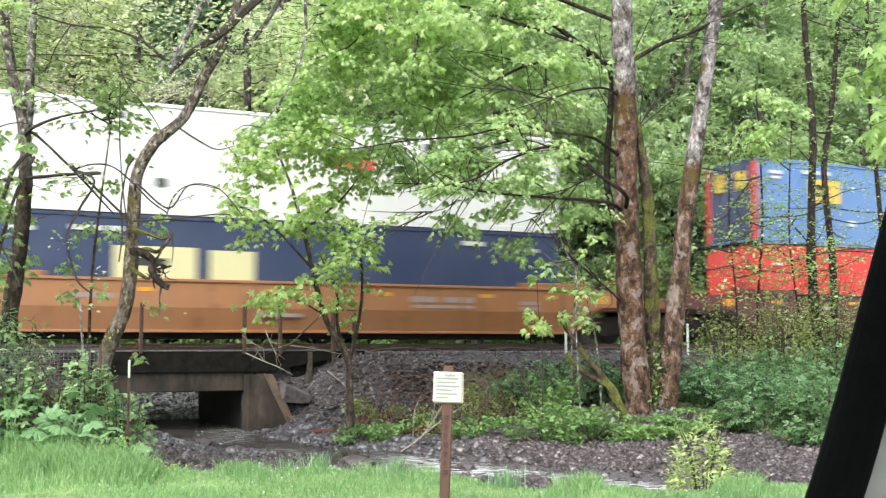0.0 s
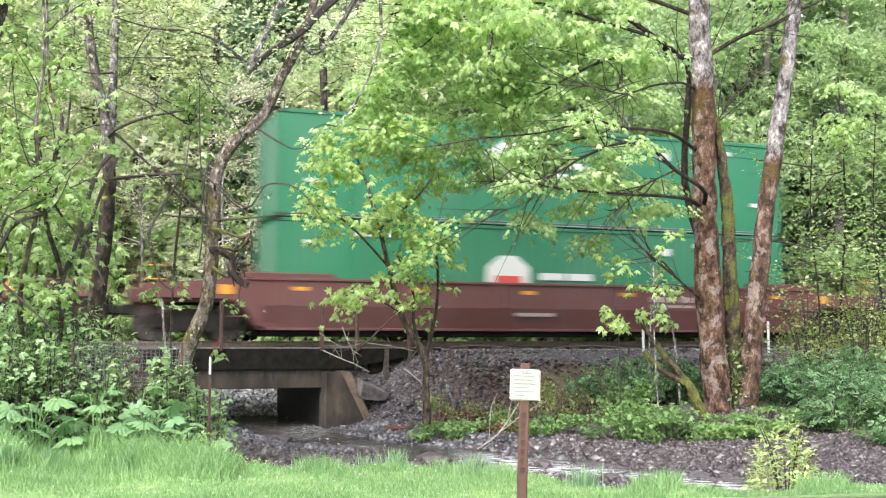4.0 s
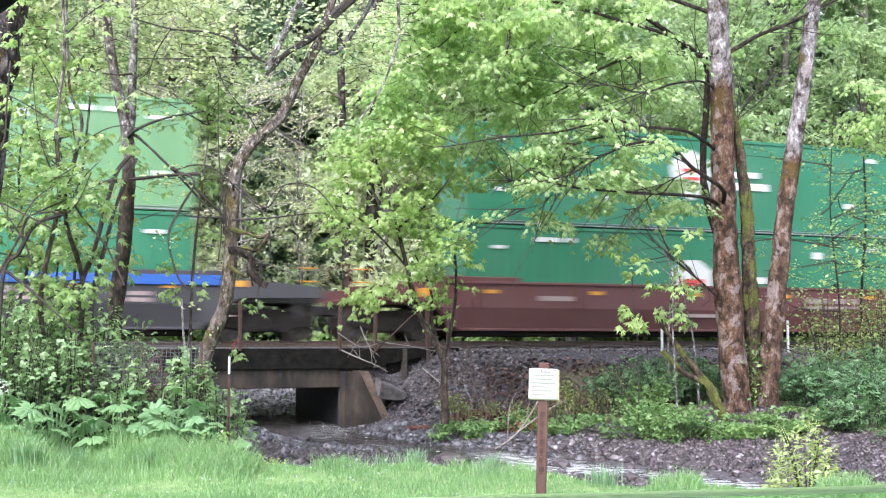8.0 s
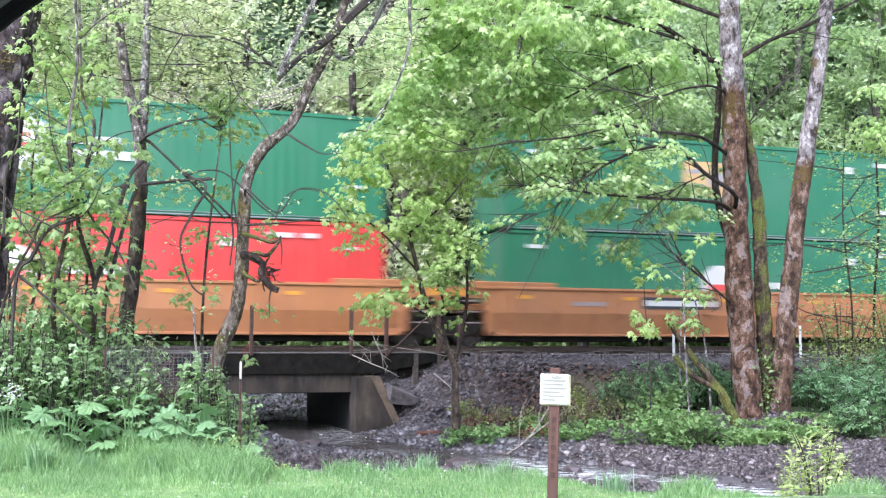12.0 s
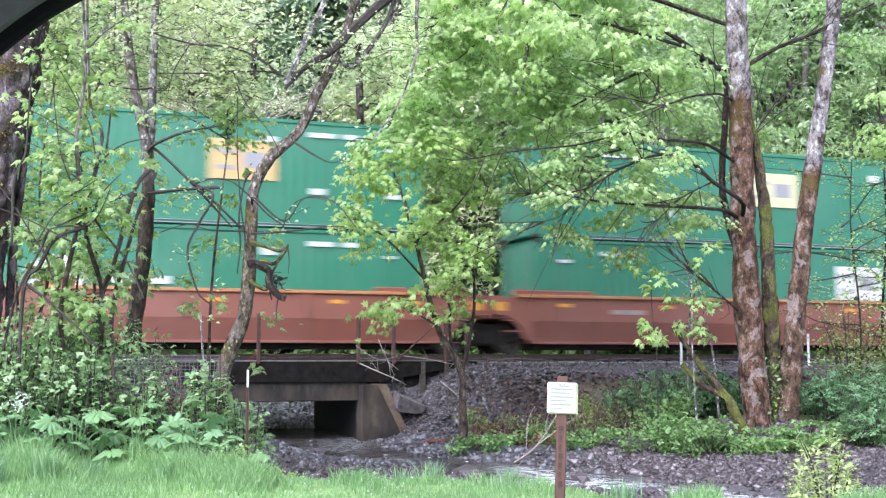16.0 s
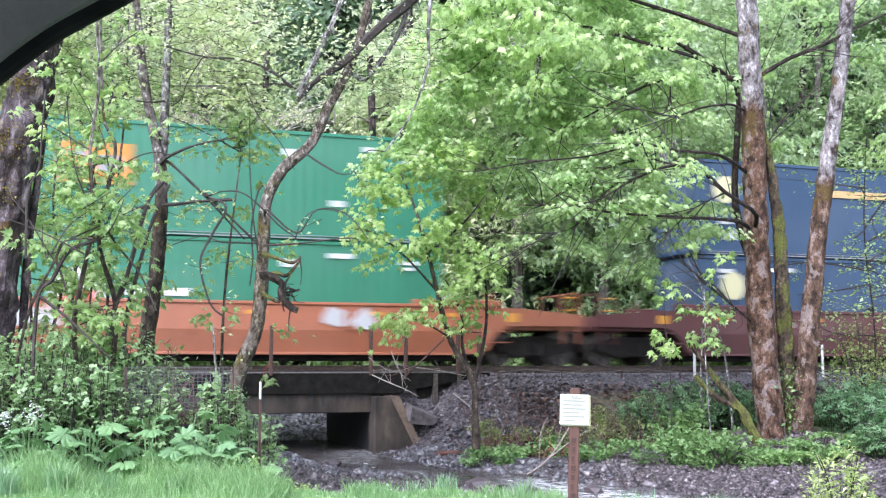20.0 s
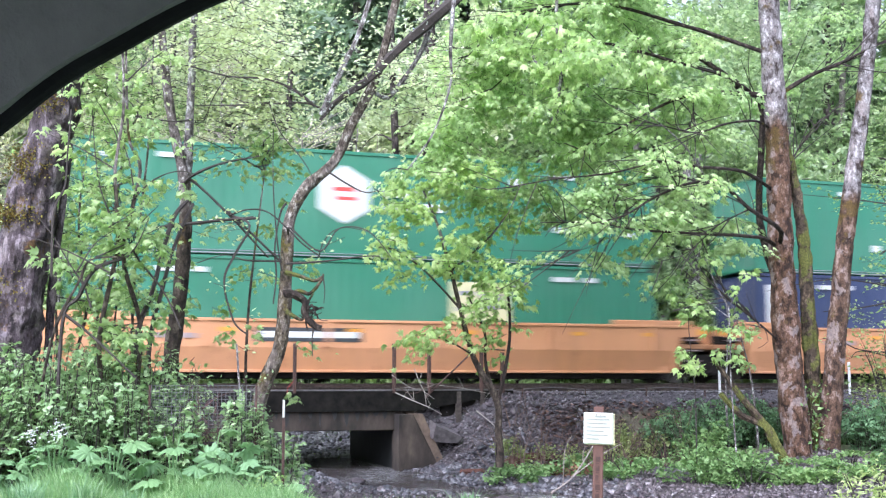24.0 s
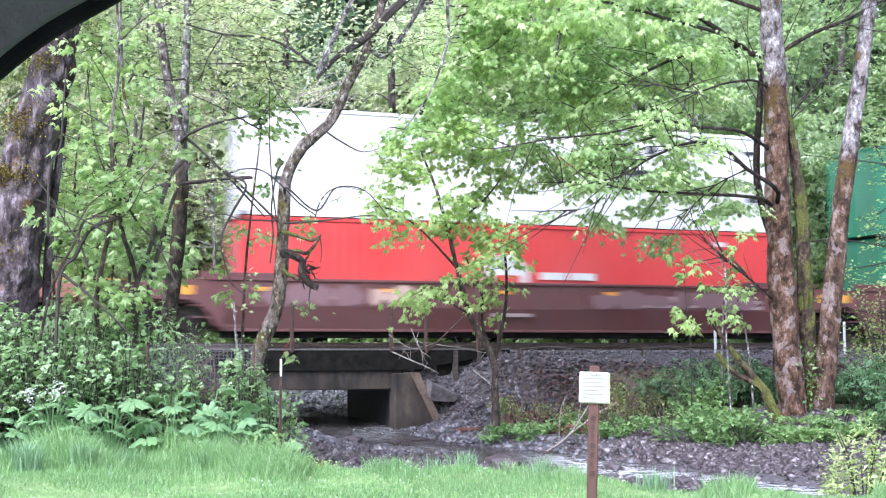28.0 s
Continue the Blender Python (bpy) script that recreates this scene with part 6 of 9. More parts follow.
def leaning_alder():
    """The bent tree that crosses the train, with its dark broken top limbs."""
    rng = np.random.default_rng(44)
    t = thing("bent_alder", "bent lichen-spotted alder leaning over the creek", "tree")
    part("trunk", flared([(-3.55, 18, 0.0), (-3.44, 18, 1.27), (-3.12, 18, 2.17), (-3.04, 18, 3.43), (-3.0, 18, 4.16), (-2.75, 18, 4.67), (-2.3, 18, 5.09), (-2.02, 18, 5.69), (-1.69, 18, 6.34), (-1.54, 18, 6.77), (-1.2, 18, 8.2)], 0.128, 0.066, rng, 12), BENT_BARK, t, "grey bark spotted with lichen and moss")
    limbs = [
        ([(-2.47, 17.6, 5.7), (-2.17, 17.6, 6.04), (-1.71, 17.75, 6.41), (-1.14, 17.9, 7.05), (-0.62, 18, 7.53), (0.2, 18, 8.3)], 0.028, 0.11),
        ([(-2.45, 17.6, 5.78), (-2.27, 17.6, 6.2), (-2.07, 17.6, 6.67), (-1.87, 17.6, 7.1), (-1.6, 17.6, 8.0)], 0.05, 0.035),
        ([(-1.71, 18.1, 6.35), (-1.44, 18.2, 6.22), (-1.07, 18.2, 6.69), (-0.81, 18.2, 7.18), (-0.6, 18.2, 7.9)], 0.04, 0.045),
        ([(-2.57, 17.6, 5.94), (-2.88, 17.5, 6.17), (-3.34, 17.5, 6.36), (-3.96, 17.5, 6.41), (-4.79, 17.5, 6.65)], 0.028, 0.010),
        ([(-2.5, 17.7, 5.93), (-2.82, 17.8, 6.04), (-3.76, 17.8, 6.01), (-4.54, 17.8, 6.01)], 0.018, 0.008),
        ([(-0.3, 17.6, 8.0), (-0.35, 17, 7.16), (-0.38, 17, 6.6), (-0.38, 17, 6.09), (-0.65, 17, 5.33), (-1.04, 17, 4.77)], 0.035, 0.010),
        ([(-3.1, 17.85, 3.45), (-3.4, 17.7, 3.75), (-3.93, 17.7, 4.25)], 0.016, 0.020),
        ([(-3.0, 17.85, 3.9), (-2.88, 17.4, 3.93), (-2.42, 17.4, 3.57), (-2.12, 17.4, 3.93), (-1.67, 17.4, 3.88), (-1.31, 17.4, 3.47)], 0.02, 0.007),
        ([(-2.4, 17.95, 4.95), (-2.09, 17.9, 4.74), (-1.77, 17.9, 4.58), (-1.51, 17.9, 4.63)], 0.018, 0.007),
        ([(-3.05, 17.9, 3.30), (-2.79, 17.74, 3.22), (-2.55, 17.73, 3.14), (-2.42, 17.73, 3.20)], 0.035, 0.022),
        ([(-3.0, 17.85, 2.9), (-2.79, 17.74, 2.98), (-2.61, 17.73, 2.94), (-2.43, 17.73, 3.16), (-2.41, 17.73, 3.25)], 0.045, 0.012),
        ([(-3.02, 17.8, 2.95), (-2.86, 17.64, 2.93), (-2.68, 17.64, 2.8), (-2.68, 17.64, 2.62), (-2.54, 17.63, 2.44), (-2.42, 17.63, 2.38)], 0.058, 0.05),
        ([(-2.98, 17.75, 2.66), (-2.85, 17.64, 2.58), (-2.72, 17.64, 2.53), (-2.68, 17.64, 2.71), (-2.55, 17.63, 2.93)], 0.04, 0.012),
        ([(-2.54, 17.63, 2.40), (-2.56, 17.63, 2.2), (-2.55, 17.63, 1.95)], 0.014, 0.005),
        ([(-2.41, 17.68, 3.2), (-2.38, 17.68, 3.0), (-2.39, 17.68, 2.78)], 0.014, 0.006),
        ([(-2.6, 17.63, 2.75), (-2.55, 17.63, 2.71), (-2.45, 17.63, 2.53), (-2.32, 17.63, 2.51)], 0.012, 0.005),
        ([(-3.92, 17.7, 4.19), (-3.63, 17.65, 4.27), (-3.32, 17.64, 4.24), (-3.01, 17.64, 4.0), (-2.74, 17.64, 3.73), (-2.47, 17.63, 3.53)], 0.016, 0.012),
        ([(-2.47, 17.6, 3.5), (-2.39, 17.53, 3.72), (-2.24, 17.53, 3.9), (-2.02, 17.53, 3.96), (-1.71, 17.52, 3.9)], 0.013, 0.005),
        ([(-3.0, 17.8, 3.42), (-2.36, 17.53, 3.43), (-1.75, 17.52, 3.5), (-1.5, 17.5, 3.5)], 0.02, 0.007),
        ([(-3.1, 17.7, 3.45), (-3.6, 17.55, 3.45), (-3.95, 17.55, 3.54), (-4.39, 17.56, 3.41)], 0.014, 0.007),
        ([(-3.21, 17.54, 5.56), (-3.2, 17.54, 4.74), (-3.15, 17.6, 3.94), (-3.08, 17.75, 3.3)], 0.008, 0.014),
        ([(-2.4, 17.9, 5.0), (-2.31, 17.63, 4.85), (-2.04, 17.63, 4.67), (-1.81, 17.62, 4.54)], 0.014, 0.006),
        ([(-3.04, 17.85, 4.4), (-3.12, 17.8, 4.23), (-3.2, 17.8, 3.68), (-3.17, 17.8, 3.23), (-3.21, 17.8, 2.78)], 0.02, 0.012),
        ([(-1.04, 17, 4.77), (-1.25, 17, 4.80), (-1.4, 17, 4.72)], 0.010, 0.004),
        ([(-3.96, 17.5, 6.41), (-4.2, 17.5, 6.0), (-4.3, 17.5, 5.6)], 0.010, 0.004),
        ([(-3.3, 17.6, 6.0), (-3.1, 17.5, 5.5), (-2.7, 17.5, 5.0), (-2.5, 17.6, 4.6)], 0.012, 0.005),
    ]
    for line in limbs:
        part("limb", branch_geo([line], rough=0.4), MOSSY_BARK if 0.034 < line[1] < 0.055 and line[0][0][2] < 4 else LIMB_BARK if line[1] > 0.055 else ALDER_BARK if line[1] > 0.029 else TWIG, t)
    tangle = []
    for k in range(26):
        q = np.array([-2.62, 17.64, 2.68]) + rng.normal(size=3) * np.array([0.06, 0.04, 0.12])
        end = q + rng.normal(size=3) * np.array([0.08, 0.05, 0.07]) + np.array([0.02, 0, -0.08])
        tangle.append(([tuple(q), tuple((q + end) / 2 + rng.normal(size=3) * 0.03), tuple(end)], rng.uniform(0.006, 0.022), 0.004))
    part("broken_stub", branch_geo(tangle, 5, 0.4, 3), LIMB_BARK, t, "dark tangle of moss and broken twigs", )
    c = np.concatenate([along_lines(rng, limbs[3:6], 10, 0.18, 0.3), along_lines(rng, limbs[6:9], 2, 0.12, 0.5), cloud(rng, 260, (-4.8, 17.2, 6.0), (-0.2, 19.5, 8.4))])
    pos, head, tw = sprays(c, rng, (0.25, 0.7), 9, 0.12)
    part("twig_mass", branch_geo(tw, 4, 0, 2), TWIG, t, kind="stuff")
    leafy("crown", pos, head, 0.075, OVAL, ALDER_LEAF, t, rng, 0.1, -0.1)
    tufts = np.concatenate([along_lines(rng, limbs[:3], 150, 0.05, 0.05), along_lines(rng, limbs[3:6], 40, 0.025, 0.0)])
    leafy("lichen", tufts, None, 0.045, OVAL, LICHEN, t, rng, 0.0, 0.3, kind="stuff")
    p = np.array([(-3.48, 17.86, 0.2)]) + rng.normal(size=(150, 3)) * np.array([0.15, 0.06, 0]) + np.stack([np.zeros(150), np.zeros(150), rng.uniform(0, 1.5, 150)], 1)
    leafy("ivy", p, None, 0.06, OVAL, BRAMBLE_LEAF, t, rng, 0.2, 0.4)


def forked_alder():
    rng = np.random.default_rng(45)
    t = thing("forked_alder", "slender forked alder with dark wet lower trunk", "tree")
    part("trunk", flared([(-4.95, 18, 0.2), (-4.87, 18, 1.9), (-4.74, 18, 3.16), (-4.7, 18, 4.26), (-4.75, 18, 4.88), (-5.02, 18, 6.11), (-5.18, 18, 7.34), (-5.4, 18, 9.0)], 0.16, 0.05, rng, 12), FORK_BARK, t)
    limbs = [
        ([(-4.74, 18.02, 4.64), (-4.71, 18.1, 5.29), (-4.69, 18.1, 6.23), (-4.67, 18.1, 7.37), (-4.6, 18.1, 9)], 0.09, 0.045),
        ([(-4.72, 17.95, 4.75), (-4.49, 17.7, 4.86), (-4.03, 17.7, 5.04), (-3.46, 17.7, 5.14)], 0.035, 0.012),
        ([(-5.02, 17.5, 3.97), (-4.32, 17.5, 4.05), (-3.91, 17.5, 4.09), (-3.45, 17.5, 4.11)], 0.028, 0.022),
        ([(-4.72, 17.95, 4.85), (-4.48, 17.8, 4.72), (-3.93, 17.8, 4.2), (-3.3, 17.8, 3.52)], 0.03, 0.012),
        ([(-3.93, 17.8, 4.2), (-3.51, 17.3, 3.97), (-3.72, 17.3, 3.53), (-3.89, 17.3, 3.1), (-3.73, 17.3, 2.49), (-3.5, 17.3, 2.27)], 0.022, 0.012),
        ([(-4.6, 17.9, 5.8), (-4.89, 17.6, 5.7), (-5.67, 17.6, 5.83)], 0.018, 0.010),
    ]
    for line in limbs:
        part("limb", branch_geo([line], rough=0.4), TWIG if line[1] < 0.06 else ALDER_BARK, t)
    c = np.concatenate([along_lines(rng, limbs[:1], 10, 0.25, 0.4), along_lines(rng, limbs[1:], 3, 0.15, 0.5), cloud(rng, 480, (-6.6, 17.2, 5.7), (-3.2, 19.6, 8.6))])
    pos, head, tw = sprays(c, rng, (0.25, 0.7), 10, 0.12)
    part("twig_mass", branch_geo(tw, 4, 0, 2), TWIG, t, kind="stuff")
    leafy("crown", pos, head, 0.09, OVAL, ALDER_LEAF, t, rng, 0.1, -0.1)
    d = thing("leaning_deadwood", "bare dark stems leaning against a forked alder", "dead branches")
    for line in (([(-5.3, 16.9, 0.4), (-5.12, 17, 2.26), (-4.92, 17, 2.9), (-4.7, 17.2, 4.02), (-4.58, 17.7, 4.45)], 0.045, 0.03), ([(-5.1, 17.0, 0.4), (-4.94, 17.1, 2.26), (-4.82, 17.1, 2.82), (-4.67, 17.3, 3.68), (-4.5, 17.7, 4.38)], 0.04, 0.025)):
        part("stem", branch_geo([line], rough=0.3), TWIG, d)


def left_trunk():
    rng = np.random.default_rng(46)
    t = thing("old_maple_trunk", "thick leaning maple trunk with cushions of orange-green moss", "tree")
    line = [(x + 0.1, y, z) for x, y, z in [(-7.52, 17.6, -0.1), (-7.45, 17.6, 1.59), (-7.37, 17.6, 2.65), (-7.25, 17.6, 3.55), (-7.12, 17.6, 4.61), (-6.99, 17.6, 5.18), (-6.85, 17.6, 5.7), (-6.74, 17.6, 6.44), (-6.58, 17.6, 7.39), (-6.36, 17.6, 8.6), (-6.1, 17.6, 11)]]
    part("trunk", flared(line, 0.47, 0.28, rng, 30, 0.22), OLD_BARK, t, "rough grey-brown bark")
    part("burl", flared([(-6.85, 17.5, 5.1), (-6.68, 17.42, 5.3), (-6.62, 17.4, 5.42), (-6.6, 17.4, 5.5)], 0.17, 0.05, rng, 14, 0.5), OLD_BARK, t, "knob of a lost limb")
    part("stem", branch_geo([([(-6.75, 17.9, 0.2), (-6.82, 17.9, 2.0), (-6.78, 17.9, 3.4), (-6.66, 17.9, 4.6), (-6.6, 17.9, 5.4)], 0.075, 0.045)], 10, 0.35), OLD_BARK, t, "thin dark stem behind")
    for q, size, n in (((-7.3, 17.22, 4.15), (0.26, 0.05, 0.10), 900), ((-7.05, 17.22, 4.95), (0.17, 0.05, 0.16), 700), ((-6.72, 17.25, 5.95), (0.13, 0.05, 0.09), 420), ((-7.4, 17.2, 3.0), (0.18, 0.05, 0.14), 420)):
        pos = np.array(q) + rng.normal(size=(n, 3)) * np.array(size)
        leafy("moss_cushion", pos, None, 0.045, OVAL, MOSS_TUFT, t, rng, 0.0, 0.3, "orange-green moss cushion", "stuff")
    c = cloud(rng, 40, (-9.5, 16.5, 9.0), (-4.5, 19.5, 11.5))
    pos, head, tw = sprays(c, rng, (0.5, 1.0), 16, 0.2)
    leafy("crown", pos, head, 0.17, LOBED, MAPLE_LEAF, t, rng)


def saplings():
    rng = np.random.default_rng(47)
    sets = [
        ([(-5.4, 16, 0.1), (-5.29, 16, 1.46), (-5.22, 16, 2.25), (-5.1, 16, 3.54), (-5.17, 16, 4.61), (-5.16, 16, 5.68), (-5.27, 16, 7.7)], 0.055, 0.02),
        ([(-4.85, 16.3, 0.1), (-4.89, 16.3, 1.46), (-4.98, 16.3, 2.43), (-5.07, 16.3, 3.42), (-5.06, 16.3, 4.66), (-5.24, 16.3, 5.25), (-5.36, 16.3, 7.27)], 0.055, 0.02),
        ([(-6.2, 15.6, 0.1), (-5.82, 15.5, 2.08), (-5.47, 15.5, 2.93), (-5.24, 15.5, 3.24), (-4.93, 15.5, 3.28)], 0.03, 0.012),
        ([(-3.95, 19.5, 0.0), (-4.0, 19.5, 2.6), (-3.7, 19.6, 5.4)], 0.05, 0.012),
        ([(-6.9, 20.5, 0.0), (-6.85, 20.5, 3), (-6.7, 20.5, 6), (-6.8, 20.5, 9)], 0.045, 0.02),
        ([(-6.9, 18.6, 0.2), (-6.72, 18.6, 1.6), (-6.5, 18.6, 2.9), (-6.6, 18.6, 4.3), (-6.4, 18.6, 6.4)], 0.04, 0.014),
        ([(-6.1, 18.9, 0.2), (-6.2, 18.9, 1.7), (-6.05, 18.9, 3.0), (-6.1, 18.9, 4.6)], 0.035, 0.012),
        ([(-7.2, 19.3, 0.2), (-7.15, 19.3, 2.0), (-7.3, 19.3, 4.0), (-7.0, 19.3, 6.6)], 0.04, 0.014),
        ([(-6.3, 21.0, 0.0), (-6.35, 21.0, 3), (-6.2, 21.0, 6.5), (-6.3, 21.0, 9)], 0.04, 0.015),
    ]
    for i, line in enumerate(sets):
        line = ([tuple(np.array(q) + (rng.normal(size=3) * np.array([0.06, 0.05, 0]) if 0 < k else 0)) for k, q in enumerate(line[0])], line[1] * 0.85, line[2] * 0.8)
        s = thing("sapling", "thin dark sapling with small pale green leaves", "sapling", "saplings by the creek")
        part("stem", branch_geo([line], 8, 0.3), FORK_BARK, s)
        for extra in {0: [([(-5.1, 16, 3.3), (-5.06, 15.8, 3.27), (-5.33, 15.57, 3.11), (-5.55, 15.57, 2.72), (-5.73, 15.57, 2.49), (-5.75, 15.5, 1.6), (-5.7, 15.5, 0.2)], 0.028, 0.03), ([(-5.73, 15.57, 2.49), (-5.42, 15.57, 2.26), (-5.1, 15.57, 1.98), (-4.7, 15.6, 1.6)], 0.025, 0.012), ([(-5.35, 15.57, 2.57), (-5.47, 15.57, 2.88), (-5.68, 15.57, 3.19), (-5.93, 15.58, 3.58), (-6.2, 15.6, 3.9)], 0.016, 0.008), ([(-5.16, 16, 4.9), (-5.28, 16.07, 5.21), (-5.5, 16.0, 5.6)], 0.012, 0.006)],
                      1: [([(-5.07, 16.3, 3.42), (-4.98, 16.06, 3.49), (-4.82, 16.06, 3.25), (-4.48, 16.06, 2.84), (-4.2, 16.0, 2.3)], 0.022, 0.012), ([(-5.07, 16.3, 3.4), (-5.41, 16.07, 4.22), (-5.55, 16.07, 4.88), (-5.6, 16, 5.6)], 0.014, 0.006), ([(-4.97, 16.06, 4.39), (-5.06, 16.07, 4.8), (-5.28, 16.07, 5.3)], 0.012, 0.007), ([(-5.06, 16.3, 4.2), (-4.7, 16.2, 4.5), (-4.3, 16.1, 4.6), (-3.9, 16.1, 4.5)], 0.014, 0.005)],
                      2: [([(-5.9, 15.5, 3.0), (-5.94, 15.58, 3.9), (-5.79, 15.57, 4.3), (-5.77, 15.57, 4.77), (-5.74, 15.57, 5.4)], 0.02, 0.01)]}.get(i, []):
            part("limb", branch_geo([extra], 6, 0.35), TWIG, s)
        side = []
        p = np.array(line[0])
        for k in range(7):
            q = p[min(len(p) - 1, 2 + k % max(1, len(p) - 2))] + rng.normal(size=3) * 0.1
            e = q + np.array([rng.normal() * 0.8, rng.normal() * 0.4, rng.uniform(-0.1, 0.7)])
            side.append(([tuple(q), tuple((q + e) / 2 + rng.normal(size=3) * 0.08), tuple(e)], 0.014, 0.005))
        part("branchwork", branch_geo(side), TWIG, s, kind="stuff")
        c = np.concatenate([along_lines(rng, side, 4, 0.14), along_lines(rng, [line], 34 if 5 <= i <= 7 else 20, 0.45, 0.3)])[:6 if i == 2 else None]
        pos, head, tw = sprays(c, rng, (0.25, 0.6), 11, 0.13)
        part("twig_mass", branch_geo(tw, 4, 0, 2), TWIG, s, kind="stuff")
        big = i % 2 == 0
        leafy("crown", pos, head, 0.12 if big else 0.105, LOBED, SAPLING_LEAF, s, rng, 0.5, 0.2)


def right_saplings():
    rng = np.random.default_rng(48)
    for line in (([(12.1, 27, -0.1), (12.0, 27, 2.5), (11.98, 27, 4.4), (12.1, 27, 7), (11.95, 27, 10), (12.0, 27, 13)], 0.14, 0.05), ([(12.6, 27.3, -0.1), (12.66, 27.3, 3.4), (12.5, 27.3, 5.9), (12.75, 27.3, 7.5), (13.0, 27.3, 10), (13.2, 27.3, 13)], 0.10, 0.04), ([(14.4, 28.3, 0.2), (14.5, 28.3, 4), (14.3, 28.4, 9), (14.5, 28.4, 12.5)], 0.08, 0.03), ([(15.6, 28, 0.2), (15.7, 28, 4), (15.4, 28, 9), (15.5, 28, 13)], 0.10, 0.04), ([(9.7, 26.4, 0.2), (9.8, 26.4, 2.4), (9.65, 26.4, 4.6), (9.8, 26.4, 7.0)], 0.03, 0.010), ([(10.6, 26.9, 0.2), (10.5, 26.9, 2.2), (10.7, 26.9, 4.8), (10.6, 26.9, 8.0)], 0.045, 0.015), ([(11.3, 26.5, 0.2), (11.4, 26.5, 2.0), (11.2, 26.5, 4.2), (11.35, 26.5, 7.2)], 0.04, 0.012)):
        s = thing("dark_alder", "slim dark alder tangled with bare twigs", "tree", "alders by the track")
        part("trunk", branch_geo([line], 9, 0.3), LIMB_BARK, s)
        side = []
        p = np.array(line[0])
        for k in range(16):
            f = rng.uniform(0.15, 0.9) * (len(p) - 1)
            q = p[int(f)] + (p[min(int(f) + 1, len(p) - 1)] - p[int(f)]) * (f % 1)
            e = q + np.array([rng.normal() * 1.2, rng.normal() * 0.5, rng.uniform(-0.3, 0.9)])
            side.append(([tuple(q), tuple((q + e) / 2 + rng.normal(size=3) * 0.15), tuple(e)], 0.022, 0.006))
        part("branchwork", branch_geo(side, rough=0.3), TWIG, s, kind="stuff")
        c = np.concatenate([along_lines(rng, side, 5, 0.2), along_lines(rng, [line], 24, 0.7, 0.2)])
        pos, head, tw = sprays(c, rng, (0.3, 0.8), 13, 0.15)
        part("twig_mass", branch_geo(tw, 4, 0, 2), TWIG, s, kind="stuff")
        leafy("crown", pos, head, 0.10, OVAL, SAPLING_LEAF, s, rng, 0.5, 0.1)


def fallen_log():
    g = thing("mossy_log", "broken mossy limb leaning at the foot of the maple", "fallen limb")
    part("limb", branch_geo([([(6.45, 23.95, -0.3), (6.32, 23.92, -0.01), (6.09, 23.92, 0.52), (5.92, 23.93, 0.7), (5.5, 23.93, 0.88), (5.09, 23.94, 1.33)], 0.12, 0.05)], 10, 0.5), MOSSY_BARK, g)
    part("limb", branch_geo([([(6.0, 23.95, 0.66), (5.63, 23.93, 1.11), (5.34, 23.93, 1.49), (5.16, 23.94, 1.77), (4.95, 23.9, 2.05)], 0.09, 0.03)], 10, 0.5), MOSSY_BARK, g)
    rng = np.random.default_rng(3)
    c = np.array([(4.85, 23.85, 2.1), (4.6, 23.8, 2.0), (4.4, 23.7, 1.9)])
    pos, head, tw = sprays(c, rng, (0.25, 0.45), 7, 0.12)
    for k in range(len(pos)):
        leafy("leaf", pos[k:k + 1], head[k:k + 1], 0.155, LOBED, YOUNG_LEAF, g, rng)
    part("twig_mass", branch_geo(tw, 4, 0, 2), TWIG, g, kind="stuff")


def shrub(name, label, category, group, x, y, rx, ry, h, n, size, mat, rng, template=OVAL, stems=9, flat=0.3):
    """A rounded bush of stems and leaves standing on the ground."""
    z0 = float(ground_z(x, y))
    s = thing(name, label, category, group, m=pose(x, y, z0))
    lines = []
    for k in range(stems):
        a = rng.uniform(0, 2 * math.pi)
        r = math.sqrt(rng.uniform(0, 1))
        e = np.array([math.cos(a) * rx * r, math.sin(a) * ry * r, h * rng.uniform(0.6, 1.0)])
        lines.append(([(e[0] * 0.15, e[1] * 0.15, -0.1), tuple(e * np.array([0.6, 0.6, 0.7])), tuple(e)], 0.014, 0.004))
    part("stem_mass", branch_geo(lines, 5, 0.1, 3), TWIG, s, kind="stuff")
    k = max(6, n // 40)
    a, r = rng.uniform(0, 2 * math.pi, k), np.sqrt(rng.uniform(0, 1, k))
    c = np.stack([np.cos(a) * rx * r, np.sin(a) * ry * r, h * (1 - 0.55 * r ** 2) * rng.uniform(0.25, 1.0, k)], 1)
    i = rng.integers(0, k, n)
    pos = c[i] + rng.normal(size=(n, 3)) * np.array([rx, ry, h]) * 0.13
    pos[:, 2] = np.maximum(pos[:, 2], 0.03)
    leafy("foliage", pos, None, size, template, mat, s, rng, flat, 0.1)
    return s


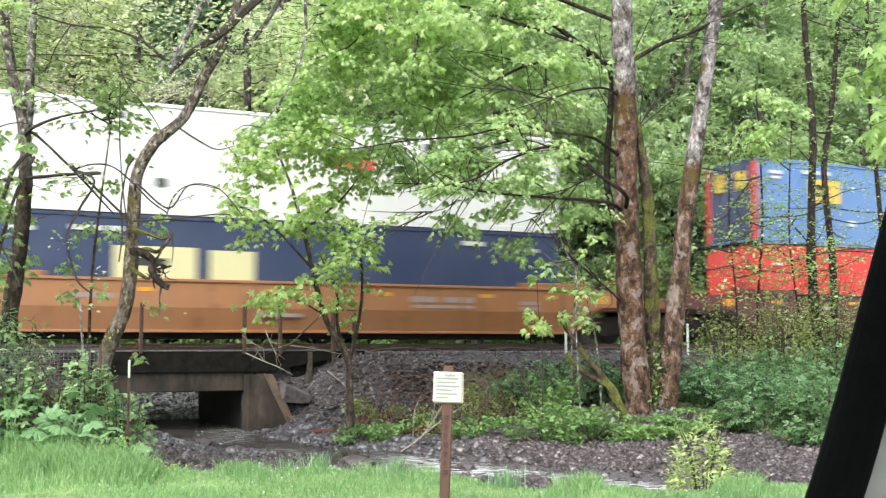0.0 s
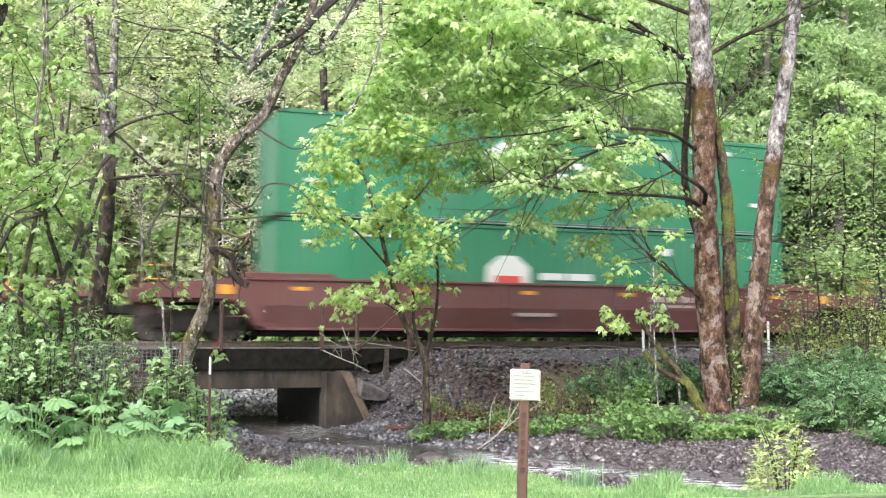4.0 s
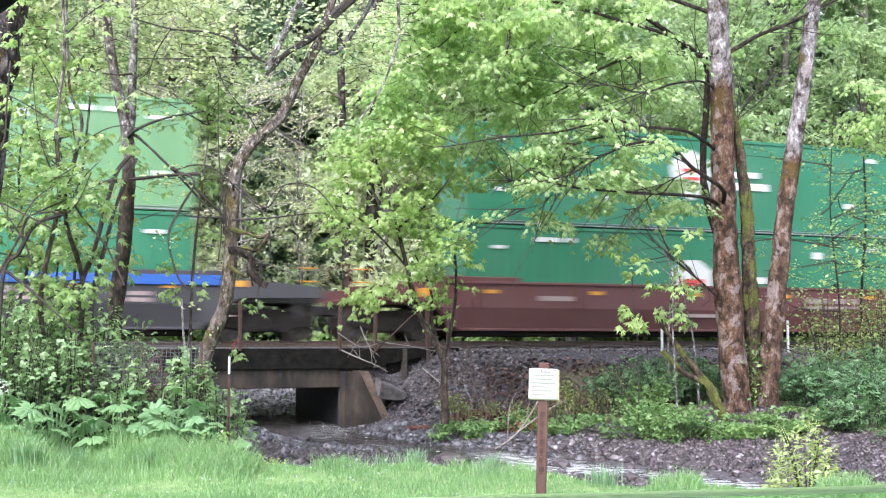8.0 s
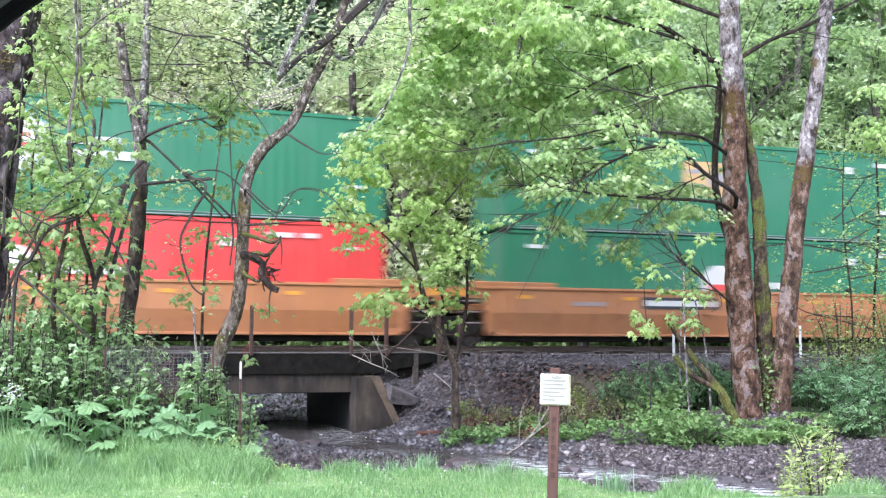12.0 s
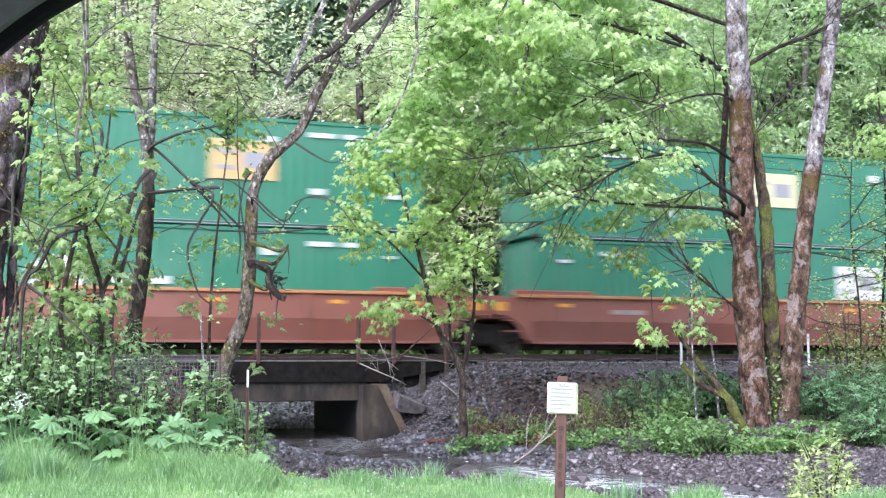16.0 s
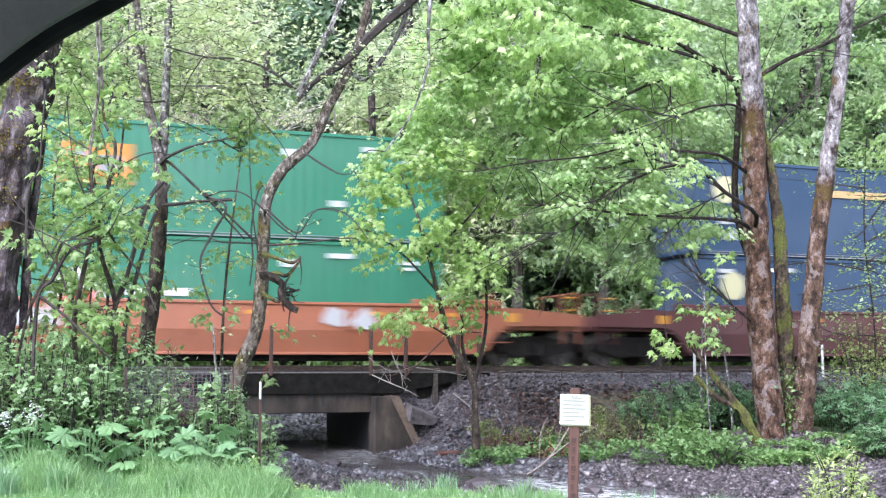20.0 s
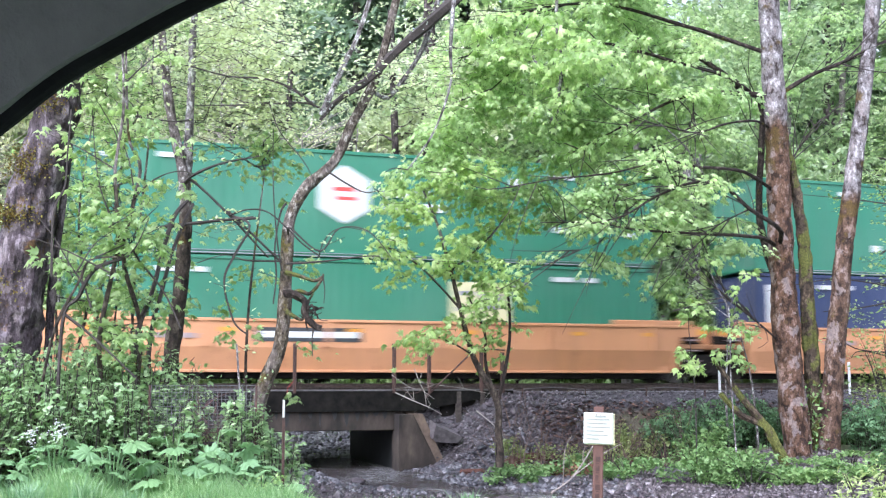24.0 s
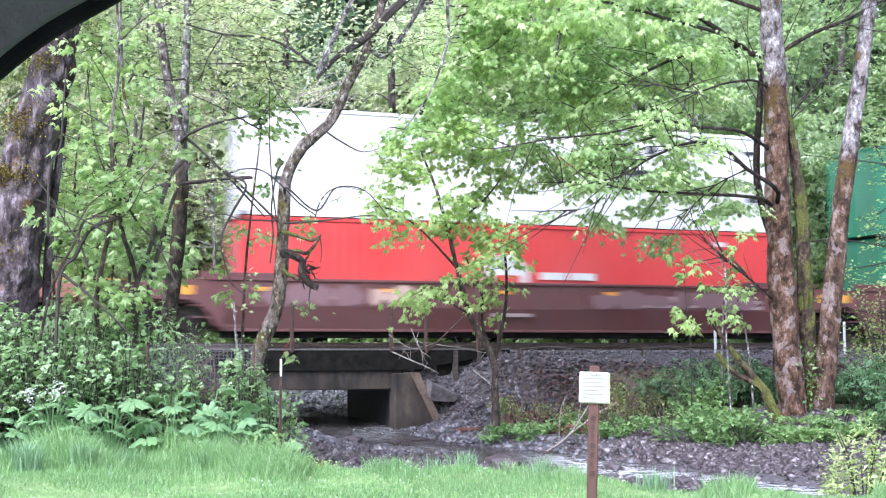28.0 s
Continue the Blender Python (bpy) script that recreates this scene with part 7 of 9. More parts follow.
def arching(name, label, category, group, x, y, rx, ry, h, canes, size, mat, rng, template, step=0.07, start=0.25, wood=None):
    """A bush of canes that rise, arch over and carry leaves along their length."""
    z0 = float(ground_z(x, y))
    s = thing(name, label, category, group, m=pose(x, y, z0))
    lines, pos, head = [], [], []
    for k in range(canes):
        a = rng.uniform(0, 2 * math.pi)
        r = math.sqrt(rng.uniform(0.02, 1))
        foot = np.array([math.cos(a) * rx * r * 0.7, math.sin(a) * ry * r * 0.7, -0.1])
        top = h * rng.uniform(0.55, 1.05) * (1 - 0.35 * r * r)
        b = a + rng.normal() * 0.8
        out = np.array([math.cos(b) * rx, math.sin(b) * ry, 0]) * rng.uniform(0.2, 0.55)
        pts = [tuple(foot), tuple(foot + out * 0.25 + np.array([0, 0, top * 0.62])), tuple(foot + out * 0.65 + np.array([0, 0, top])), tuple(foot + out * 1.25 + np.array([0, 0, top * rng.uniform(0.55, 0.95)]))]
        lines.append((pts, 0.010, 0.003))
        p = np.array([tuple(q) for q in bezier_line(pts, 8)])
        seg = np.linalg.norm(np.diff(p, axis=0), axis=1)
        run = np.concatenate([[0], np.cumsum(seg)])
        t = np.arange(start * run[-1], run[-1], step)
        q = np.stack([np.interp(t, run, p[:, i]) for i in range(3)], 1)
        way = unit(np.stack([np.interp(t, run, np.gradient(p[:, i])) for i in range(3)], 1))
        side = unit(np.cross(way, [0, 0, 1.0])) * np.where(np.arange(len(t)) % 2, 1.0, -1.0)[:, None]
        pos.append(q + side * 0.02 + rng.normal(size=q.shape) * 0.025)
        head.append(side * 1.1 + way * 0.5 + np.array([0, -0.15, 0.1]))
    part("stem_mass", branch_geo(lines, 5, 0.1, 4), wood or TWIG, s, kind="stuff")
    leafy("foliage", np.concatenate(pos), np.concatenate(head), size, template, mat, s, rng, 0.55, 0.12)
    return s


def undergrowth():
    rng = np.random.default_rng(60)
    # bramble thicket on the near bank
    for x, y, rx, ry, h, n in ((-7.4, 16.2, 1.2, 0.9, 1.75, 120), (-6.1, 16.2, 1.1, 0.9, 1.85, 120), (-5.0, 16.4, 0.9, 0.8, 1.75, 100), (-4.55, 16.9, 0.6, 0.6, 1.6, 50), (-8.8, 17.2, 1.4, 1.2, 2.0, 110), (-3.75, 18.3, 0.5, 0.6, 1.0, 40), (-6.9, 15.4, 0.9, 0.6, 1.2, 70), (-5.6, 15.5, 0.9, 0.5, 1.25, 70), (-4.75, 15.6, 0.4, 0.3, 1.35, 34), (-4.05, 15.55, 0.35, 0.2, 1.05, 18), (-3.2, 15.75, 0.3, 0.25, 1.2, 24), (-2.85, 16.3, 0.4, 0.4, 0.9, 30)):
        arching("bramble", "arching bramble thicket with pale green leaves on the creek bank", "bush", "brambles on the bank", x, y, rx, ry, h + 0.42, n, 0.135, BRAMBLE_LEAF, rng, TRIFOIL)
    # bluish elder bushes and ground cover under the maple
    for x, y, rx, ry, h, n in ((5.0, 26.8, 1.1, 0.9, 1.4, 1700), (5.9, 27.6, 1.2, 0.9, 1.6, 2000), (9.4, 25.4, 1.6, 1.2, 1.7, 3400), (9.2, 23.2, 1.1, 0.9, 1.2, 2200), (8.7, 22.2, 0.9, 0.7, 0.9, 1700), (10.0, 21.9, 1.0, 0.8, 1.1, 2000), (11.2, 21.3, 1.1, 0.8, 1.1, 2000), (10.0, 24.2, 1.2, 0.8, 1.4, 2200), (12.4, 22.0, 1.2, 0.9, 1.2, 2000), (9.4, 20.8, 0.9, 0.6, 0.55, 1500), (10.7, 20.3, 1.0, 0.7, 0.7, 1600), (12.2, 19.8, 1.1, 0.8, 0.8, 1600), (11.2, 25.6, 1.8, 1.3, 1.9, 3400), (8.9, 28.4, 1.4, 0.9, 1.3, 1800), (13.0, 27.5, 1.8, 1.3, 2.0, 2400), (10.4, 23.4, 1.2, 0.9, 1.0, 1600), (12.6, 23.9, 1.5, 1.0, 1.3, 1800), (7.0, 27.2, 0.9, 0.7, 1.5, 1200)):
        arching("elder_bush", "dense blue-green elder bush beside the railway bank", "bush", "elder bushes", x, y, rx, ry, h * 0.86, n // 26, 0.20, ELDER_LEAF, rng, PINNATE, 0.085, 0.15)
    for x, y, rx, ry, h, n in ((4.5, 23.3, 0.8, 0.6, 0.6, 800), (5.3, 22.6, 0.9, 0.6, 0.6, 1000), (6.2, 22.3, 0.9, 0.6, 0.25, 800), (7.3, 22.4, 1.0, 0.6, 0.25, 800), (6.0, 23.5, 0.9, 0.6, 0.22, 600), (7.6, 23.6, 0.9, 0.6, 0.2, 600), (5.0, 25.6, 0.8, 0.6, 0.9, 700), (5.0, 24.6, 0.8, 0.6, 0.6, 700), (3.2, 24.2, 0.6, 0.5, 0.4, 600), (11.0, 21.5, 1.0, 0.5, 0.5, 700), (12.0, 19.6, 1.2, 0.8, 0.6, 1000), (0.6, 24.3, 0.7, 0.5, 0.35, 700), (1.5, 25.2, 0.9, 0.5, 0.3, 700), (2.5, 25.8, 0.8, 0.5, 0.35, 600)):
        shrub("nettle_patch", "low bright green nettle patch at the edge of the gravel", "ground cover", "nettle patches", x, y, rx * 1.15, ry * 1.3, h * 1.15, int(n * 0.75), 0.10, NETTLE_LEAF, rng, NETTLE, stems=8, flat=0.6)
    for x, y, rx, ry, h, n in ((9.6, 26.6, 0.9, 0.7, 2.6, 900), (10.8, 26.4, 1.1, 0.8, 3.0, 1200), (12.2, 26.6, 1.2, 0.8, 3.2, 1200), (13.6, 26.2, 1.3, 0.9, 3.0, 1000)):
        shrub("thicket", "twiggy thicket with small olive-yellow leaves beside the track", "thicket", "thickets by the track", x, y, rx, ry, h, int(n * 1.9), 0.085, OLIVE_LEAF, rng, stems=30)
    shrub("yellow_shrub", "small yellow-green shrub at the edge of the lawn", "shrub", "", 4.46, 13.2, 0.50, 0.42, 1.12, 1300, 0.08, GOLD_LEAF, rng, NARROW, stems=14, flat=0.5)
    for x, y, rx, ry, h, n in ((-2.25, 16.2, 0.35, 0.5, 0.5, 500), (-2.0, 15.2, 0.4, 0.4, 0.4, 420), (-2.75, 14.6, 0.4, 0.3, 0.4, 380)):
        shrub("herb_patch", "low yellow-green herbs at the edge of the bank", "herbs", "herb patches", x, y, rx, ry, h, n, 0.05, YOUNG_LEAF, rng, stems=8)
    # brown dead brush in front of the ballast
    d = thing("dead_brush", "tangle of bare brown brush at the foot of the ballast", "brush")
    lines = []
    for k in range(190):
        x, y = rng.uniform(0.6, 5.0), rng.uniform(25.2, 28.8)
        z = float(ground_z(x, y))
        e = np.array([x + rng.normal() * 0.5, y + rng.normal() * 0.3, z + rng.uniform(0.3, 1.3)])
        lines.append(([(x, y, z - 0.05), tuple((np.array([x, y, z]) + e) / 2 + rng.normal(size=3) * 0.1), tuple(e)], rng.uniform(0.006, 0.018), 0.003))
    part("twig_mass", branch_geo(lines, 4, 0.2, 3), speckled("brown_brush", [(0.3, (0.05, 0.03, 0.022)), (0.7, (0.15, 0.10, 0.075))], 15, 0.9), d, kind="stuff")
    for x, y, rx, ry, h, n in ((2.2, 26.9, 1.0, 0.6, 0.7, 550), (3.6, 27.4, 0.9, 0.6, 0.8, 600), (1.2, 27.6, 0.8, 0.5, 0.5, 350), (3.0, 26.2, 1.0, 0.6, 0.6, 500), (4.4, 26.4, 0.8, 0.6, 0.6, 400), (4.3, 28.2, 0.9, 0.6, 0.8, 500)):
        shrub("low_bush", "thin olive bush among dead brush", "bush", "thin bushes", x, y, rx, ry, h, n, 0.09, OLIVE_LEAF, rng, stems=10)


def cow_parsnips():
    rng = np.random.default_rng(70)
    spots = [(-4.75, 14.9, 0.80, 14, 0.36), (-4.05, 15.2, 0.85, 6, 0.36), (-3.25, 14.9, 0.72, 17, 0.34), (-5.5, 14.8, 0.72, 15, 0.25), (-5.9, 14.9, 0.7, 12, 0.25), (-2.85, 15.0, 0.5, 6, 0.26), (-3.55, 15.3, 0.85, 5, 0.30), (-6.6, 14.7, 0.7, 8, 0.28), (-5.1, 14.6, 0.55, 6, 0.27)]
    for i, (x, y, h, count, size) in enumerate(spots):
        z = float(ground_z(x, y))
        p = thing("cow_parsnip", "broad-leaved cow parsnip on the grassy bank", "plant", "cow parsnips", m=pose(x, y, z))
        for k in range(count):
            a = 2 * math.pi * (k * 0.382 + 0.1 * rng.uniform())
            low = k / count
            r = 0.10 + 0.34 * low * rng.uniform(0.7, 1.2)
            e = Vector((math.cos(a) * r, math.sin(a) * r, h * (1.0 - 0.72 * low) * rng.uniform(0.9, 1.05)))
            part("stalk", branch_geo([([(0, 0, -0.05), tuple(e * 0.6 + Vector((0, 0, 0.1))), tuple(e)], 0.013, 0.008)], 5, 0, 4), PARSNIP_LEAF, p)
            leafy("leaf", np.array([tuple(e)]), np.array([[math.cos(a), math.sin(a) - 0.4, -0.15]]) * 3.0, size * rng.uniform(0.85, 1.2), BROAD, PARSNIP_LEAF, p, rng, 0.75, 0.15)
        if i in (3, 4):
            g = Geo()
            for k in range(60):
                c = rng.normal(size=3) * np.array([0.06, 0.05, 0.06]) + np.array([0.08, -0.1, h + 0.12])
                g.add([tuple(c + np.array(o) * 0.016) for o in ((1, 0, 0), (0, 1, 0), (-1, 0, 0), (0, -1, 0), (0, 0, 0.7))], [(0, 1, 4), (1, 2, 4), (2, 3, 4), (3, 0, 4), (3, 2, 1, 0)])
            part("flower_head", g, MARK_WHITE, p, "white flower head", kind="stuff")


def grass():
    rng = np.random.default_rng(80)
    n = 330000
    x, y = rng.uniform(-9, 8.0, n), 9.4 + 9.5 * rng.uniform(0, 1, n) ** 1.3
    c = creek_side(x, y)
    clump = np.sin(x * 2.1 + 1.3 * np.sin(y * 1.7)) * np.sin(y * 2.7 + x)
    keep = (y < lawn_edge(x) + 0.5) & (c < -0.8) & (rng.uniform(size=n) < 0.75 + 0.25 * clump)
    x, y, clump = x[keep], y[keep], clump[keep]
    z = ground_z(x, y)
    edge = smooth(-1.2, 0.4, y - lawn_edge(x))
    tuft = (np.sin(x * 3.7 + 2 * np.sin(y * 0.9)) > 0.6)
    long = 0.5 + 0.9 * np.clip(np.sin(x * 2.9 + 1.1 * np.sin(y * 2.3)) * np.sin(y * 1.9 + x * 0.7) + 0.3, 0, 1)
    tall = np.where(x < -1.9, smooth(11.8, 14.2, y) * long * 1.3, 0) + edge * np.where(tuft, 0.75, 0.10)
    h = rng.uniform(0.025, 0.065, len(x)) * (1 + 0.5 * clump) + tall * rng.uniform(0.05, 0.28, len(x))
    a = rng.uniform(0, 2 * math.pi, len(x))
    w = 0.0025 + 0.0025 * rng.uniform(size=len(x)) + 0.006 * h
    bend = rng.uniform(0.15, 0.75, len(x)) * h
    ca, sa = np.cos(a), np.sin(a)
    b = rng.uniform(0, 2 * math.pi, len(x))
    cb, sb = np.cos(b) * bend, np.sin(b) * bend
    base = np.stack([x, y, z - 0.01], 1)
    side = np.stack([ca * w, sa * w, np.zeros_like(w)], 1)
    mid = base + np.stack([cb * 0.35, sb * 0.35, h * 0.6], 1)
    tip = base + np.stack([cb, sb, h], 1)
    v = np.stack([base - side, base + side, mid - side * 0.8, mid + side * 0.8, tip], 1)
    f = np.array([(0, 1, 3), (0, 3, 2), (2, 3, 4)])[None] + (np.arange(len(x)) * 5)[:, None, None]
    solo("grass", array_mesh("grass", v.reshape(-1, 3), tris=f.reshape(-1, 3)), GRASS, "fresh green lawn grass, long at its edges", "grass", kind="stuff")
    # tall bluish tufts standing out of the lawn
    for x, y, h, n in ((-4.6, 13.3, 0.42, 240), (-5.1, 13.0, 0.45, 260), (-5.5, 13.6, 0.42, 220), (-4.2, 13.8, 0.3, 150), (-0.45, 14.0, 0.40, 130), (-0.1, 13.6, 0.3, 110), (0.75, 12.9, 0.3, 120), (-1.7, 14.3, 0.26, 110), (1.9, 12.0, 0.26, 130), (2.7, 11.6, 0.22, 110), (-3.3, 13.9, 0.28, 120), (-6.4, 13.4, 0.4, 200)):
        g = Geo()
        for k in range(n):
            a, r = rng.uniform(0, 2 * math.pi), abs(rng.normal()) * 0.10
            px, py = math.cos(a) * r, math.sin(a) * r
            L = h * rng.uniform(0.45, 1.1)
            b = a + rng.normal() * 0.7
            ox, oy = math.cos(b) * L * rng.uniform(0.1, 0.6), math.sin(b) * L * rng.uniform(0.1, 0.6)
            w = rng.uniform(0.003, 0.006)
            sx, sy = -math.sin(b) * w, math.cos(b) * w
            g.add([(px - sx, py - sy, -0.03), (px + sx, py + sy, -0.03), (px + ox * 0.35 - sx, py + oy * 0.35 - sy, L * 0.6), (px + ox * 0.35 + sx, py + oy * 0.35 + sy, L * 0.6), (px + ox, py + oy, L * rng.uniform(0.8, 1.0))], [(0, 1, 3, 2), (2, 3, 4)])
        solo("grass_tuft", g, TUFT, "tall blue-green grass tuft at the edge of the lawn", "grass tuft", "grass tufts", m=pose(x, y, float(ground_z(x, y))))
    # tiny white daisies and seed heads in the lawn
    g = Geo()
    for k in range(420):
        px, py = rng.uniform(-6, 7), rng.uniform(10.3, 14.2)
        pz = float(ground_z(px, py)) + rng.uniform(0.06, 0.13)
        r = rng.uniform(0.005, 0.011)
        g.add([(px + r, py, pz), (px, py + r, pz), (px - r, py, pz), (px, py - r, pz), (px, py, pz + r * 0.8)], [(0, 1, 4), (1, 2, 4), (2, 3, 4), (3, 0, 4)])
    solo("daisies", g, MARK_WHITE, "tiny pale daisies scattered in the lawn", "flowers", kind="stuff")


def forest_tree(kind, seed, h, leaf=WOOD_LEAF):
    """One broad-leaved or fir tree, at the origin."""
    rng = np.random.default_rng(seed)
    if kind == "fir":
        t = thing("fir_tree", "tall dark fir on the wooded hillside", "tree", "forest trees")
        part("trunk", Geo().tube([(0, 0, -1), (0, 0, h * 0.5), (0.1, 0, h)], [0.38, 0.24, 0.03], 8, 0.1), FAR_BARK, t)
        pos, head = [], []
        for z in np.arange(h * 0.12, h, 0.55):
            r = (1 - z / h) * h * 0.17 + 0.3
            for k in range(7):
                a = rng.uniform(0, 2 * math.pi)
                m = max(3, int(r * 6))
                d = np.linspace(0.25, r, m)
                p = np.stack([np.cos(a) * d, np.sin(a) * d, z - 0.13 * d ** 1.5 + rng.normal(size=m) * 0.06], 1) + rng.normal(size=(m, 3)) * 0.12
                pos.append(p)
                head.append(np.tile([math.cos(a), math.sin(a), -0.4], (m, 1)))
        leafy("crown", np.concatenate(pos), np.concatenate(head), 0.62, BUNCH, FIR_LEAF, t, rng, 0.5, 0.35)
        return t
    t = thing("forest_tree", "slender broad-leaved forest tree in fresh leaf", "tree", "forest trees")
    lean = rng.normal(size=2) * 0.8
    trunk = [(0, 0, -1), (lean[0] * 0.3, lean[1] * 0.3, h * 0.35), (lean[0], lean[1], h * 0.7), (lean[0] * 1.3, lean[1] * 1.3, h)]
    part("trunk", Geo().tube(bezier_line(trunk, 5), taper(0.24, 0.04, 16), 8, 0.15), FAR_BARK, t)
    lines = []
    base = np.array([tuple(p) for p in bezier_line(trunk, 6)])
    for k in range(16):
        i = rng.integers(4, len(base) - 2)
        a = rng.uniform(0, 2 * math.pi)
        L = rng.uniform(1.5, 3.6) * (1.1 - i / len(base) * 0.5)
        e = base[i] + np.array([math.cos(a) * L, math.sin(a) * L, rng.uniform(0.2, 1.6)])
        lines.append(([tuple(base[i]), tuple((base[i] + e) / 2 + np.array([0, 0, 0.3])), tuple(e)], 0.06, 0.015))
    part("branchwork", branch_geo(lines, 5, 0.1, 3), FAR_BARK, t, kind="stuff")
    c = np.concatenate([along_lines(rng, lines, 8, 0.55, 0.3), along_lines(rng, [(trunk, 0, 0)], 22, 1.0, 0.2)])
    i = rng.integers(0, len(c), 4600)
    pos = c[i] + rng.normal(size=(4600, 3)) * np.array([0.62, 0.62, 0.24])
    leafy("crown", pos, None, 0.235, BUNCH, leaf, t, rng, 0.4, 0.25)
    return t


def budding_willows():
    """Fine pale twigs with cream buds showing over the train."""
    rng = np.random.default_rng(58)
    for u, d, h, n in ((-12.4, 5.4, 11.5, 50), (-10.2, 6.3, 12.5, 60), (-8.0, 5.3, 11.5, 56), (-5.4, 6.0, 12.0, 56), (-2.9, 5.2, 11.0, 40), (-14.6, 6.2, 11.5, 44), (-0.8, 6.4, 11.5, 36)):
        x, y = -1.22 + u * COS - d * SIN, 31.84 + u * SIN + d * COS
        z = float(ground_z(x, y))
        s = thing("willow", "bare-looking willow with fine pale twigs and cream buds", "tree", "willows behind the line", m=pose(x, y, z))
        part("trunk", branch_geo([([(0, 0, -0.2), (0.1, 0, h * 0.3), (-0.1, 0.1, h * 0.6), (0.1, 0.1, h * 0.95)], 0.06, 0.02)], 8, 0.3), ALDER_BARK, s)
        lines = []
        for k in range(n):
            f = rng.uniform(0.35, 0.97)
            q = np.array([0.05, 0.05, h * f])
            a = rng.uniform(0, 2 * math.pi)
            L = rng.uniform(0.8, 2.3)
            e = q + np.array([math.cos(a) * L, math.sin(a) * L * 0.5, rng.uniform(0.1, 1.3)])
            lines.append(([tuple(q), tuple(q * 0.45 + e * 0.55 + rng.normal(size=3) * 0.15), tuple(e)], 0.020, 0.007))
        part("branchwork", branch_geo(lines, 5, 0.3, 4), PALE_TWIG, s, kind="stuff")
        c = along_lines(rng, lines, 7, 0.10, 0.25)
        pos, head, tw = sprays(c, rng, (0.3, 0.7), 8, 0.08)
        part("twig_mass", branch_geo(tw, 3, 0, 2), PALE_TWIG, s, kind="stuff")
        leafy("foliage", pos, head, 0.10, OVAL, CATKIN, s, rng, 0.1, -0.2, kind="stuff")


def bank_litter():
    """Loose twigs over the bridge edge, dead bracken, a thin young alder and the verge behind the line."""
    rng = np.random.default_rng(59)
    for pts, r in (([(-1.96, 27.6, 1.32), (-1.5, 27.45, 1.12), (-1.15, 27.4, 0.98), (-0.82, 27.4, 0.80)], 0.016), ([(-1.5, 27.5, 1.9), (-1.38, 27.45, 1.6), (-1.25, 27.4, 1.35), (-1.2, 27.4, 1.0)], 0.012), ([(-0.9, 27.5, 1.5), (-0.3, 27.5, 1.42), (0.3, 27.6, 1.30)], 0.012), ([(-2.05, 27.5, 1.75), (-1.6, 27.5, 1.45), (-1.3, 27.5, 1.42), (-0.9, 27.5, 1.55)], 0.010), ([(0.0, 27.0, 0.9), (0.35, 26.9, 0.62), (0.6, 26.8, 0.35)], 0.018)):
        t = thing("fallen_branch", "bare broken branch caught on the bridge edge", "branch", "fallen branches")
        side = [([pts[k], tuple(np.array(pts[k]) + rng.normal(size=3) * np.array([0.22, 0.1, 0.16]))], 0.006, 0.003) for k in (1, 2, 1, 2, 1)]
        part("branch", branch_geo([(pts, r, r * 0.4)] + side, 5, 0.3, 4), PALE_TWIG, t)
    x, y = rng.uniform(0.7, 3.6, 900), rng.uniform(25.2, 26.8, 900)
    z = ground_z(x, y) + rng.uniform(0.02, 0.22, 900) * np.sin(np.clip((x - 0.6) / 3.0, 0, 1) * math.pi)
    solo("dead_bracken", leaves_mesh("dead_bracken", np.stack([x, y, z], 1), rng.uniform(0.10, 0.2, 900), BUNCH, rng, 0.6, 0.1), BRACKEN, "red-brown dead bracken lying along the bank", "bracken", kind="stuff")
    t = thing("thin_alder", "thin pale young alder beside the leaning mossy limb", "sapling")
    stems = [([(5.3, 23.5, -0.2), (5.22, 23.5, 1.6), (5.23, 23.5, 2.3), (5.22, 23.5, 3.1)], 0.017, 0.011), ([(5.22, 23.5, 3.1), (5.0, 23.5, 3.5), (4.75, 23.5, 4.15)], 0.012, 0.006), ([(5.22, 23.5, 3.1), (5.45, 23.5, 3.45), (5.6, 23.5, 3.9)], 0.010, 0.005), ([(5.2, 23.5, 2.9), (4.8, 23.45, 3.2), (4.45, 23.4, 3.5)], 0.009, 0.004), ([(4.5, 23.6, -0.2), (4.5, 23.6, 1.4), (4.42, 23.6, 2.4), (4.4, 23.6, 3.2)], 0.014, 0.006)]
    for k, line in enumerate(stems):
        part("stem" if k in (0, 4) else "limb", branch_geo([line], 6, 0.2), TWIG if k == 4 else ALDER_BARK, t)
    c = np.array([(4.45, 23.4, 3.3), (4.6, 23.4, 3.1), (4.4, 23.5, 2.9), (4.85, 23.4, 2.75), (5.5, 23.4, 2.6), (5.35, 23.4, 2.65), (5.3, 23.4, 2.05), (4.25, 23.4, 2.2), (4.1, 23.4, 2.15), (4.6, 23.4, 1.9), (4.0, 23.4, 3.25), (5.6, 23.5, 3.8), (4.75, 23.5, 4.1), (5.45, 23.5, 3.5)])
    pos, head, tw = sprays(np.repeat(c, 2, 0), rng, (0.12, 0.28), 7, 0.09)
    part("twig_mass", branch_geo(tw, 4, 0, 2), PALE_TWIG, t, kind="stuff")
    leafy("crown", pos, head, 0.14, LOBED, YOUNG_LEAF, t, rng, 0.6, 0.15)
    n = 9000
    s, d = rng.uniform(-14, 26, n), rng.uniform(3.3, 5.6, n)
    x, y = -1.22 + s * COS - d * SIN, 31.84 + s * SIN + d * COS
    z = ground_z(x, y) + rng.uniform(0, 1, n) ** 1.5 * (0.35 + 0.2 * np.sin(s * 1.3))
